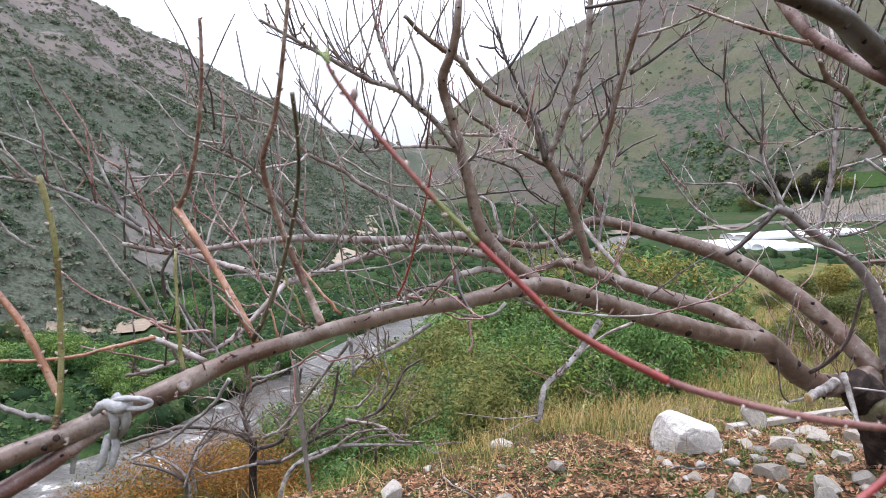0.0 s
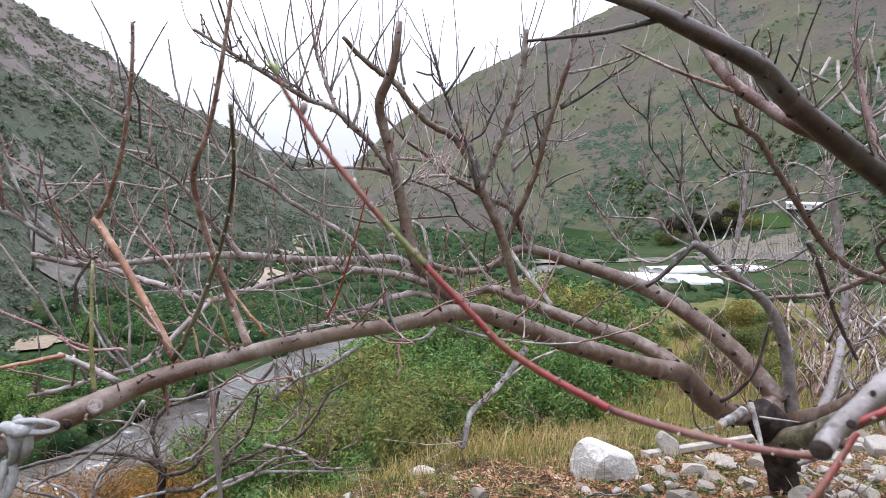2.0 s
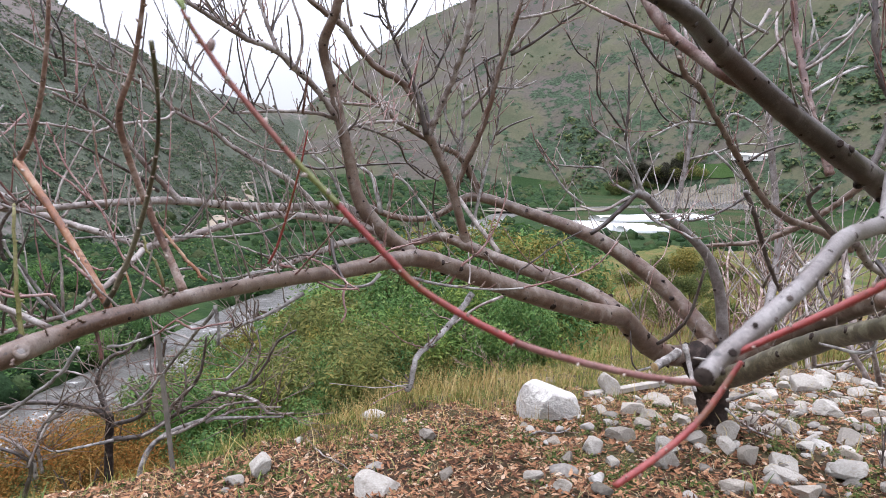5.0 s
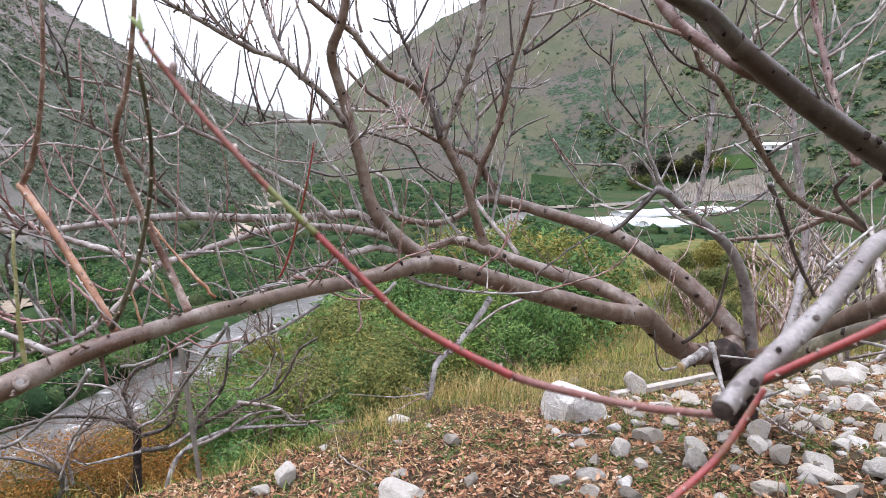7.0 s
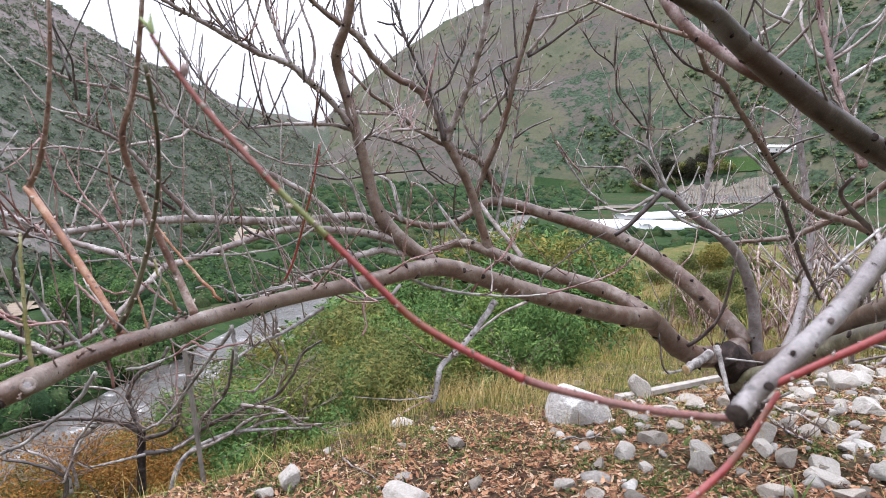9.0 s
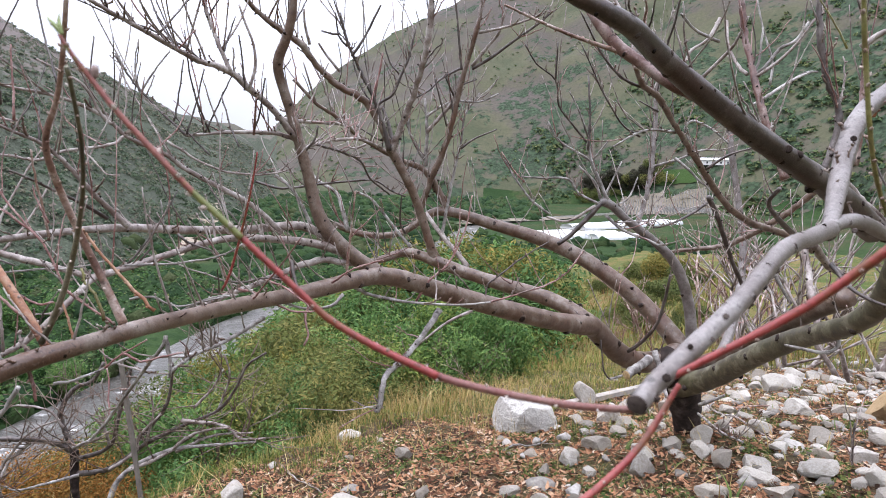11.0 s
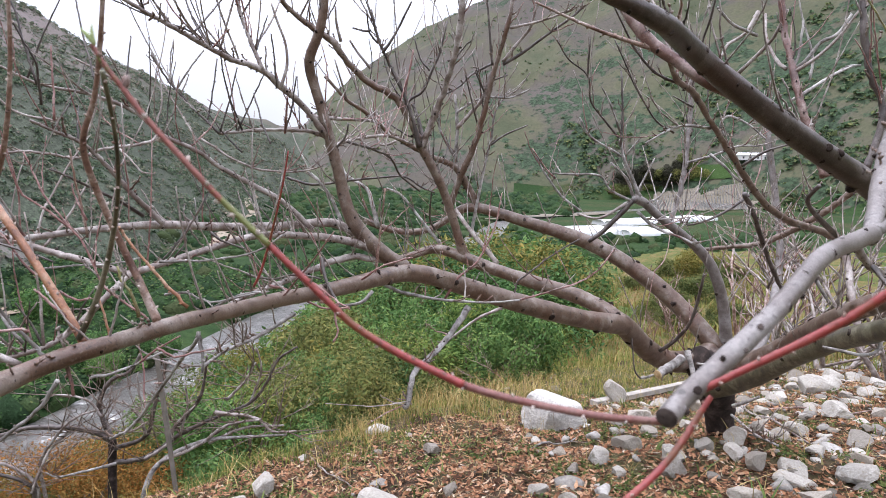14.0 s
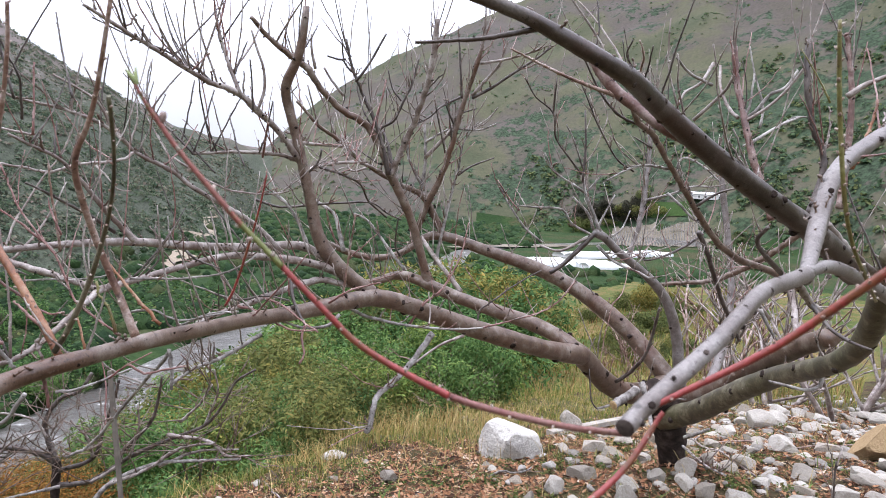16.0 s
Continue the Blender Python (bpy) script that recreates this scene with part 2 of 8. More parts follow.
def foot(az):
    return table(az, (-180, 9), (-110, 12), (-60, 62), (-30, 95), (-15, 140), (-5, 260), (-2, 420), (0, 480), (10, 470), (20, 480), (30, 450), (45, 400), (80, 120), (110, 12), (180, 9))


def ridge(az):
    r = table(az, (-180, 120), (-110, 160), (-60, 260), (-30, 330), (-15, 480), (-5, 800), (-2, 1000), (5, 950), (15, 950), (30, 950), (60, 800), (110, 160), (180, 120))
    e = table(az, (-180, 14), (-90, 19), (-60, 20), (-40, 17.5), (-29.3, 14.3), (-21.8, 10.6), (-16.4, 7.6), (-9.2, 4.3), (-2.2, 3.0), (-1.2, 4.0), (0.8, 6.4), (4.8, 9.4), (8.8, 11.8), (12.2, 13.6), (20, 17), (30, 19.5), (45, 22), (70, 22), (110, 20), (180, 14))
    return r, r * np.tan(np.radians(e)) + 1.6


def height(x, y):
    """The height of the land in metres at (x, y)."""
    x, y = np.asarray(x, float), np.asarray(y, float)
    r, az = np.hypot(x, y), np.degrees(np.arctan2(x, y))
    zn = near_ground(x, y) + 0.03 * wave(x, y, 1.1, 3) + 0.012 * wave(x, y, 0.3, 4)
    rb = brow(az)
    r1 = table(az, (-180, 8), (-110, 11), (-60, 30), (-20, 38), (-8, 46), (0, 60), (10, 76), (20, 120), (30, 180), (45, 210), (80, 60), (110, 11), (180, 8))
    zb = near_ground(x / np.maximum(r, 1e-6) * rb, y / np.maximum(r, 1e-6) * rb)
    low = np.where(np.abs(az) > 108, 0.6, FLOOR)
    low = np.where((np.abs(az) > 70) & (np.abs(az) <= 108), FLOOR + (0.6 - FLOOR) * (np.abs(az) - 70) / 38, low)
    s = np.clip((r - rb) / (r1 - rb), 0, 1) ** table(az, (-60, 0.85), (-20, 0.95), (-4, 0.92), (14, 0.9), (26, 0.8))
    z = np.where(r < rb, zn, zb + 0.03 * wave(x, y, 1.1, 3) + (low - zb) * s + 0.5 * wave(x, y, 9, 5) * np.clip((r - rb) / 12, 0, 1) * (r < r1 * 1.2))
    rf = foot(az)
    rr, hr = ridge(az)
    q = (r - rf) / (rr - rf)
    gully = 1 + 0.05 * np.sin(np.clip(q, 0, 1) * np.pi) * wave(az + 4 * q, q * 9, 13, 6)
    up = np.clip(q, 0, 1) ** 0.93 * gully
    down = np.clip(q - 1, 0, 2)
    zh = low + (hr - low) * (up - 0.25 * down) + 0.008 * r * wave(x, y, 90, 7) * np.clip(q * 4, 0, 1) * np.clip(3 - 2.6 * q, 0.12, 1)
    return np.where(q > 0, zh, z)


RIVER = [(-60, 6), (-38, 26), (-21, 45), (-18.3, 50.5), (-15.7, 57.6), (-12.9, 65.3), (-9.9, 74.5), (-6, 85.3), (-1.5, 94), (9, 112), (24, 135), (50, 195), (71, 246), (120, 291), (220, 360)]


def river_gap(x, y):
    """The distance from the middle of the river."""
    best = np.full(np.shape(x), 1e9)
    for (ax, ay), (bx, by) in zip(RIVER, RIVER[1:]):
        t = np.clip(((x - ax) * (bx - ax) + (y - ay) * (by - ay)) / ((bx - ax) ** 2 + (by - ay) ** 2), 0, 1)
        best = np.minimum(best, np.hypot(x - ax - t * (bx - ax), y - ay - t * (by - ay)))
    return best


def lie(x, y):
    """The height of the ground sheet itself, between the corners of its grid."""
    x, y = np.asarray(x, float), np.asarray(y, float)
    r, az = np.hypot(x, y), np.degrees(np.arctan2(x, y))
    step = (RAD[-1] / RAD[0]) ** (1 / (len(RAD) - 1))
    k = np.floor(np.log(r / RAD[0]) / np.log(step))
    r0, a0 = RAD[0] * step ** k, np.floor(az / 0.5) * 0.5
    u, v = (r - r0) / (r0 * step - r0), (az - a0) / 0.5
    z = [[height(q * np.sin(np.radians(a)), q * np.cos(np.radians(a))) for q in (r0, r0 * step)] for a in (a0, a0 + 0.5)]
    return (1 - v) * ((1 - u) * z[0][0] + u * z[0][1]) + v * ((1 - u) * z[1][0] + u * z[1][1])


RAD = np.geomspace(0.25, 2800, 380)


def build_ground():
    az = np.concatenate([np.arange(-180, -62, 4.0), np.arange(-62, 66, 0.5), np.arange(66, 180, 4.0)])
    rad = RAD
    A, R = np.meshgrid(np.radians(az), rad, indexing="ij")
    X, Y = R * np.sin(A), R * np.cos(A)
    Z = height(X, Y)
    Z = Z - 1.2 * np.clip(1.9 - river_gap(X, Y) / 4.0, 0, 1) * (Z < -15)
    na, nr = len(az), len(rad)
    verts = np.stack([X, Y, Z], -1).reshape(-1, 3)
    i, j = np.meshgrid(np.arange(na), np.arange(nr - 1), indexing="ij")
    k = (i + 1) % na
    quads = np.stack([i * nr + j, i * nr + j + 1, k * nr + j + 1, k * nr + j], -1).reshape(-1, 4)
    centre = len(verts)
    verts = np.vstack([verts, [[0, 0, height(0, 0)]]])
    tris = [(centre, a * nr, ((a + 1) % na) * nr) for a in range(na)]
    me = bpy.data.meshes.new("ground")
    me.from_pydata(verts.tolist(), [], quads.tolist() + tris)
    for m in (SOIL, BANK, VALLEY, HILL_L, HILL_R):
        me.materials.append(m)
    azd = np.degrees(A[:, :-1])
    rc = R[:, :-1]
    slot = np.where(rc < brow(azd) + 0.5, 0, np.where(rc < table(azd, (-60, 30), (0, 40), (10, 62), (30, 175), (60, 200)), 1, np.where(rc < foot(azd), 2, np.where(azd < -1.6, 3, 4))))
    slot = np.concatenate([slot.reshape(-1), np.zeros(na)]).astype(np.int32)
    me.polygons.foreach_set("material_index", slot)
    me.polygons.foreach_set("use_smooth", np.ones(len(slot), bool))
    me.update()
    return tagged(new("ground", me), "hillside ground falling to a green river valley", "ground", kind="structure")


ground = build_ground()


def water_material():
    m, n, l, p = material("river_water", 0.3)
    obj = n.new("ShaderNodeTexCoord").outputs["Object"]
    ripple, foam = noise_node(n, l, obj, 0.9, 5, 0.7), noise_node(n, l, obj, 0.32, 6, 0.75)
    l.new(ramp_node(n, l, foam, (0.5, (0.075, 0.07, 0.061)), (0.6, (0.17, 0.164, 0.152)), (0.67, (0.75, 0.75, 0.74))), p.inputs["Base Color"])
    bump(n, l, p, ripple, 0.9, 0.4)
    return m


def build_river():
    pts = []
    for k in range(len(RIVER) - 1):
        for s in np.linspace(0, 1, 10, endpoint=False):
            (ax, ay), (bx, by) = RIVER[k], RIVER[k + 1]
            pts.append((ax + s * (bx - ax), ay + s * (by - ay)))
    pts = np.array(pts)
    for _ in range(12):
        pts[1:-1] = (pts[:-2] + 2 * pts[1:-1] + pts[2:]) / 4
    d = np.gradient(pts, axis=0)
    d /= np.linalg.norm(d, axis=1)[:, None]
    nrm = np.stack([-d[:, 1], d[:, 0]], -1)
    rows = [pts + nrm * w for w in np.linspace(-4.6, 4.6, 7)]
    bm = bmesh.new()
    grid = [[bm.verts.new((x, y, FLOOR - 0.45)) for x, y in row] for row in rows]
    for a, b in zip(grid, grid[1:]):
        for k in range(len(a) - 1):
            bm.faces.new((a[k], a[k + 1], b[k + 1], b[k]))
    me = bpy.data.meshes.new("river")
    bm.to_mesh(me)
    bm.free()
    me.materials.append(water_material())
    return tagged(new("river", me), "shallow grey-brown river with white rapids", "river", kind="structure")


river = build_river()

# ---- helpers for things ----


def part(name, bm, mat, parent, label="", smooth=True):
    """Links a bmesh as one mesh object under a thing or a part."""
    me = bpy.data.meshes.new(name)
    bm.to_mesh(me)
    bm.free()
    me.materials.append(mat)
    if smooth:
        me.polygons.foreach_set("use_smooth", np.ones(len(me.polygons), bool))
    ob = new(name, me)
    ob.parent = parent
    return tagged(ob, label)


def thing(name, place, label, category, group="", kind=""):
    ob = new(name)
    ob.location = place
    ob.empty_display_size = 0.1
    return tagged(ob, label, category, group, kind)


def spline(pts, per):
    """A Catmull-Rom curve through rows of numbers."""
    p = np.array(pts, float)
    p = np.vstack([2 * p[0] - p[1], p, 2 * p[-1] - p[-2]])
    out = []
    for k in range(1, len(p) - 2):
        for s in np.linspace(0, 1, per, endpoint=False):
            a, b, c, d = p[k - 1:k + 3]
            out.append(0.5 * (2 * b + (c - a) * s + (2 * a - 5 * b + 4 * c - d) * s * s + (3 * b - a - 3 * c + d) * s ** 3))
    out.append(p[-2])
    return np.array(out)


def tube(bm, rows, sides, uv, lump=0.0, rng=None, cap_start=True):
    """A round tube along rows of (x, y, z, radius), with UVs in turns and metres."""
    rows = np.asarray(rows, float)
    pos, rad = rows[:, :3], np.maximum(rows[:, 3], 2e-4)
    tan = np.gradient(pos, axis=0)
    tan /= np.maximum(np.linalg.norm(tan, axis=1), 1e-9)[:, None]
    side = np.cross(tan[0], (0.31, 0.2, 0.93))
    side /= np.linalg.norm(side)
    rings, dist = [], 0.0
    lens = []
    for k in range(len(pos)):
        if k:
            dist += float(np.linalg.norm(pos[k] - pos[k - 1]))
        side = side - tan[k] * np.dot(side, tan[k])
        side /= np.linalg.norm(side)
        up = np.cross(tan[k], side)
        ring = []
        for j in range(sides):
            a = 2 * math.pi * j / sides
            r = rad[k] * (1 + (rng.uniform(-lump, lump) if rng else 0))
            ring.append(bm.verts.new(pos[k] + r * (math.cos(a) * side + math.sin(a) * up)))
        rings.append(ring)
        lens.append(dist)
    for k in range(len(rings) - 1):
        for j in range(sides):
            q = (j + 1) % sides
            f = bm.faces.new((rings[k][j], rings[k][q], rings[k + 1][q], rings[k + 1][j]))
            for loop, (u, v) in zip(f.loops, ((j, k), (j + 1, k), (j + 1, k + 1), (j, k + 1))):
                loop[uv].uv = (u / sides, lens[v])
    for ring, flip in ((rings[0], True), (rings[-1], False)):
        f = bm.faces.new(ring[::-1] if flip else ring)
        for loop in f.loops:
            loop[uv].uv = (0.5, 0.0)
    return rings


# ---- the peach tree ----
tree = thing("peach_tree", (1.68, 2.36, float(height(1.68, 2.36))), "leafless pruned peach tree with spreading grey-brown limbs", "tree")
BASE = np.array(tree.location)
BOUGHS = []


CUT = bark("sawn_wood", (0.55, 0.4, 0.22), (0.4, 0.27, 0.14), (0.66, 0.54, 0.36), 0.8)
BUD = bark("bud_scales", (0.38, 0.29, 0.245), (0.2, 0.115, 0.09), (0.58, 0.52, 0.48), 0.7)


def nub(bm, uv, at, out, size, rng, squat=1.0):
    """A bud or spur scar: a small tapered knob pointing outwards."""
    a = Vector(at)
    d = Vector(out).normalized()
    rows = [(*(a - d * size * 0.4), size * 0.55), (*(a + d * size * 0.25 * squat), size * 0.62), (*(a + d * size * 0.8 * squat), size * 0.45), (*(a + d * size * 1.3 * squat), size * 0.12)]
    n0 = len(bm.faces)
    tube(bm, rows, 6, uv)
    bm.faces.ensure_lookup_table()
    for f in bm.faces[n0:]:
        f.material_index = 1


def knot(bm, uv, at, out, way, size, rng):
    """An old spur scar: a low oval collar of bark round a dark broken stub."""
    a, d = Vector(at), Vector(out).normalized()
    n0 = len(bm.verts)
    tube(bm, [(*(a - d * size * 0.6), size * 1.7), (*(a + d * size * 0.02), size * 1.4), (*(a + d * size * 0.2), size * 1.0)], 10, uv, 0.1, rng)
    n1 = len(bm.faces)
    tall = rng.choice((0.1, 0.2, 0.3, 0.5, 1.0))
    tube(bm, [(*(a + d * size * 0.08), size * 1.05), (*(a + d * size * (0.25 + 0.5 * tall)), size * 0.92), (*(a + d * size * (0.3 + tall)), size * 0.5)], 8, uv, 0.32, rng)
    bm.faces.ensure_lookup_table()
    for f in bm.faces[n1:]:
        f.material_index = 1
    bm.verts.ensure_lookup_table()
    stretch, way = rng.uniform(0.0, 0.3), Vector(way)
    for v in bm.verts[n0:]:
        off = (v.co - a).dot(way)
        v.co -= way * off * stretch


def limb(kind, mat, pts, owner=tree, cut=None):
    """One limb, branch, shoot or twig of the tree through rows of (x, y, z, radius), with knots and buds."""
    rng = random.Random(int(abs(pts[0][0]) * 9973) + len(pts))
    thick = max(p[3] for p in pts)
    rows = spline(pts, 4 if len(pts) > 12 or kind == "twig" else 7)
    size = rows[:, 3].copy()
    if mat == "bark" and thick < 0.0135:
        mat = "barktwig"
    k = np.arange(len(rows))
    rows[:, 3] *= 1 + (0.04 if kind != "shoot" else 0.012) * (np.sin(k * rng.uniform(0.6, 1.1)) + np.sin(k * rng.uniform(1.5, 2.3) + 1))
    if kind in ("shoot", "limb") and thick > 0.001:
        for _ in range(40 if kind == "shoot" else 7):
            rows[1:-1] = (rows[:-2] + 2 * rows[1:-1] + rows[2:]) / 4
    if kind in ("twig", "shoot", "branch") and len(rows) > 6:
        rows[1:-1, :3] += np.array([[rng.uniform(-1, 1) for _ in range(3)] for _ in range(len(rows) - 2)]) * size[1:-1, None] * {"twig": 0.5 if thick < 0.0035 else 0.1, "branch": 0.2, "shoot": 0.03}[kind]
    if owner is tree:
        BOUGHS.append((kind, mat, rows))
    bm = bmesh.new()
    uv = bm.loops.layers.uv.new("UVMap")
    local = rows.copy()
    local[:, :3] -= np.array(owner.location)
    tube(bm, local, 18 if thick > 0.015 else 10 if thick > 0.004 else 6, uv, 0.045 if kind != "shoot" else 0.012, rng)
    # knots along the bark, buds along the shoots
    along = np.concatenate([[0], np.cumsum(np.linalg.norm(np.diff(local[:, :3], axis=0), axis=1))])
    gap = {"limb": 1.8, "trunk": 5.0, "branch": 3.4, "shoot": 4.6, "twig": 6.0}[kind] * (1.7 if mat == "barkpale" else 1.0) * max(float(size.mean()), 0.0018)
    s = gap * rng.uniform(0.3, 0.8)
    turn = rng.uniform(0, 6.28)
    buds = []
    while s < along[-1] - 0.3 * gap:
        k = int(np.searchsorted(along, s))
        at, r = local[k, :3], rows[k, 3]
        t = Vector(local[min(k + 1, len(local) - 1), :3] - local[k - 1, :3]).normalized()
        side = t.orthogonal().normalized()
        turn += rng.uniform(1.6, 2.8)
        out = (Matrix.Rotation(turn, 3, t) @ side + t * (0.7 if kind in ("shoot", "twig") else 0.2)).normalized()
        grow = {"limb": rng.choice((0.14, 0.2, 0.26, 0.36)), "trunk": 0.2, "branch": rng.uniform(0.3, 0.7), "shoot": rng.uniform(0.95, 1.5) if mat not in ("shootbrown", "twigred", "leafgreen", "budgrey") else rng.uniform(0.4, 0.65), "twig": rng.uniform(0.7, 1.2)}[kind]
        spot = Vector(at) + (out - t * out.dot(t)).normalized() * r * 0.92
        if mat == "twigred":
            buds.append((spot, out, r * rng.uniform(0.5, 0.75)))
        elif kind == "limb":
            knot(bm, uv, spot, (out - t * 0.4 * out.dot(t)), t, min(r * rng.choice((0.2, 0.28, 0.36) if mat == "barkpale" else (0.16, 0.22, 0.28, 0.36)), 0.012), rng)
        else:
            nub(bm, uv, spot, out, min(r * grow, 0.0021 + 0.12 * r) if kind in ("shoot", "twig") else r * grow, rng, rng.uniform(0.5, 1.1) if kind in ("limb", "trunk") else 1.0)
        s += gap * rng.uniform(0.6, 1.5)
    ob = part(kind, bm, MATS[mat], owner)
    ob.data.materials.append(SCAR if kind in ("limb", "branch", "trunk") else BUD if kind == "shoot" or mat in ("twigthin", "barktwig") else MATS[mat])
    if cut:
        end, back = (-1, -2) if cut == "pale" else (0, 1)
        way = Vector(local[end, :3] - local[back, :3]).normalized()
        b = bmesh.new()
        layer = b.loops.layers.uv.new("UVMap")
        a, r = Vector(local[end, :3]), rows[end, 3]
        tube(b, [(*(a - way * r * 0.1), r * 1.0), (*(a + way * r * 0.03), r * 1.0), (*(a + way * r * 0.06), r * 0.94)], 18, layer, 0.03, rng)
        part("cut_end", b, CUT if cut == "pale" else SCAR, ob, "freshly sawn pale wood" if cut == "pale" else "old dark sawn end")
    for spot, out, r in buds:
        b = bmesh.new()
        layer = b.loops.layers.uv.new("UVMap")
        nub(b, layer, spot, out, r, rng)
        part("bud", b, BUD, ob, "pale swelling bud")
    return ob




def scar(owner_row, at, out, r, sawn=False):
    """A large old pruning scar on a limb: a raised lip round a dark or sawn heart."""
    rng = random.Random(int(1000 * r) + owner_row)
    bm = bmesh.new()
    uv = bm.loops.layers.uv.new("UVMap")
    a, d = Vector(at) - Vector(BASE), Vector(out).normalized()
    tube(bm, [(*(a - d * r * 0.7), r * 1.15), (*(a - d * r * 0.1), r * 1.1), (*(a + d * r * 0.08), r * 0.9), (*(a + d * r * 0.02), r * 0.66)], 20, uv, 0.07, rng)
    lip = part("scar", bm, MATS["bark"] if sawn else SCAR, tree, "old pruning scar")
    bm = bmesh.new()
    uv = bm.loops.layers.uv.new("UVMap")
    tube(bm, [(*(a - d * r * 0.3), r * 0.7), (*(a + d * r * 0.04), r * 0.68), (*(a + d * r * 0.07), r * 0.3)], 12, uv, 0.2, rng)
    part("heartwood", bm, MATS["barkpale"] if sawn else SCAR, lip)


limb("trunk", "barkshaded", [(1.703, 2.355, 0.396, 0.0640), (1.681, 2.357, 0.538, 0.0580), (1.654, 2.360, 0.678, 0.0668), (1.598, 2.345, 0.785, 0.0735), (1.525, 2.330, 0.854, 0.0634)])
limb("limb", "bark", [(1.648, 2.412, 0.834, 0.0608), (1.537, 2.387, 0.825, 0.0464), (1.397, 2.331, 0.849, 0.0421), (1.279, 2.277, 0.914, 0.0408), (1.176, 2.202, 0.997, 0.0405), (1.098, 2.141, 1.057, 0.0379)])
limb("limb", "bark", [(1.102, 2.140, 1.053, 0.0366), (0.957, 2.045, 1.090, 0.0322), (0.806, 1.953, 1.138, 0.0304), (0.657, 1.881, 1.187, 0.0290), (0.521, 1.827, 1.234, 0.0278), (0.385, 1.774, 1.284, 0.0256), (0.268, 1.697, 1.331, 0.0242), (0.161, 1.590, 1.327, 0.0207), (0.041, 1.425, 1.329, 0.0168), (-0.027, 1.295, 1.346, 0.0148), (-0.100, 1.005, 1.384, 0.0116), (-0.138, 0.811, 1.413, 0.0101), (-0.179, 0.735, 1.413, 0.0091), (-0.214, 0.694, 1.411, 0.0096), (-0.249, 0.668, 1.400, 0.0100), (-0.248, 0.598, 1.408, 0.0107), (-0.276, 0.592, 1.397, 0.0106), (-0.313, 0.580, 1.382, 0.0106), (-0.346, 0.554, 1.371, 0.0100), (-0.379, 0.528, 1.364, 0.0096), (-0.403, 0.507, 1.357, 0.0090)])
limb("limb", "barkred", [(-0.313, 0.580, 1.378, 0.0068), (-0.336, 0.563, 1.360, 0.0076), (-0.363, 0.546, 1.343, 0.0083), (-0.389, 0.525, 1.329, 0.0084), (-0.403, 0.504, 1.320, 0.0078)])
limb("limb", "bark", [(0.267, 1.706, 1.326, 0.0175), (0.199, 1.692, 1.367, 0.0211), (0.146, 1.686, 1.410, 0.0208), (0.101, 1.681, 1.469, 0.0187), (0.081, 1.684, 1.537, 0.0153), (0.072, 1.682, 1.587, 0.0148), (0.051, 1.675, 1.657, 0.0137), (0.030, 1.670, 1.740, 0.0122), (0.005, 1.664, 1.814, 0.0116), (-0.005, 1.651, 1.856, 0.0123), (0.013, 1.633, 1.896, 0.0117), (0.032, 1.617, 1.945, 0.0107), (0.039, 1.610, 2.045, 0.0084)])
limb("branch", "bark", [(0.047, 1.678, 1.672, 0.0091), (-0.017, 1.627, 1.746, 0.0074), (-0.061, 1.588, 1.782, 0.0079), (-0.109, 1.549, 1.818, 0.0071), (-0.162, 1.487, 1.826, 0.0058), (-0.207, 1.415, 1.843, 0.0050), (-0.253, 1.374, 1.864, 0.0044), (-0.304, 1.334, 1.888, 0.0038), (-0.360, 1.295, 1.915, 0.0028)])
limb("branch", "bark", [(-0.102, 1.548, 1.816, 0.0051), (-0.125, 1.559, 1.870, 0.0046), (-0.146, 1.570, 1.926, 0.0046), (-0.160, 1.569, 1.974, 0.0041)])
limb("limb", "bark", [(1.102, 2.141, 1.061, 0.0300), (1.022, 2.223, 1.116, 0.0288), (0.934, 2.282, 1.148, 0.0279), (0.818, 2.335, 1.178, 0.0262), (0.655, 2.398, 1.226, 0.0237), (0.551, 2.440, 1.266, 0.0218), (0.457, 2.479, 1.290, 0.0177), (0.373, 2.468, 1.263, 0.0141), (0.299, 2.457, 1.251, 0.0112)])
limb("limb", "bark", [(0.569, 2.435, 1.249, 0.0183), (0.537, 2.436, 1.359, 0.0168), (0.495, 2.429, 1.479, 0.0166), (0.456, 2.416, 1.564, 0.0170), (0.417, 2.411, 1.631, 0.0176), (0.385, 2.403, 1.682, 0.0161)])
limb("branch", "bark", [(0.389, 2.402, 1.674, 0.0134), (0.413, 2.368, 1.755, 0.0119), (0.448, 2.318, 1.865, 0.0109), (0.468, 2.247, 1.967, 0.0099), (0.480, 2.207, 2.057, 0.0113), (0.485, 2.177, 2.211, 0.0089)])
limb("branch", "bark", [(0.385, 2.402, 1.674, 0.0134), (0.353, 2.399, 1.759, 0.0133), (0.306, 2.397, 1.834, 0.0138), (0.257, 2.389, 1.872, 0.0131), (0.191, 2.383, 1.902, 0.0123), (0.110, 2.365, 1.970, 0.0108), (0.061, 2.340, 2.029, 0.0117), (0.003, 2.334, 2.064, 0.0101), (-0.071, 2.311, 2.112, 0.0084), (-0.132, 2.267, 2.163, 0.0067)])
limb("branch", "barkdark", [(0.376, 2.384, 1.677, 0.0100), (0.348, 2.383, 1.788, 0.0074), (0.310, 2.382, 1.877, 0.0065), (0.256, 2.385, 1.983, 0.0057), (0.220, 2.381, 2.059, 0.0048), (0.195, 2.378, 2.153, 0.0040)])
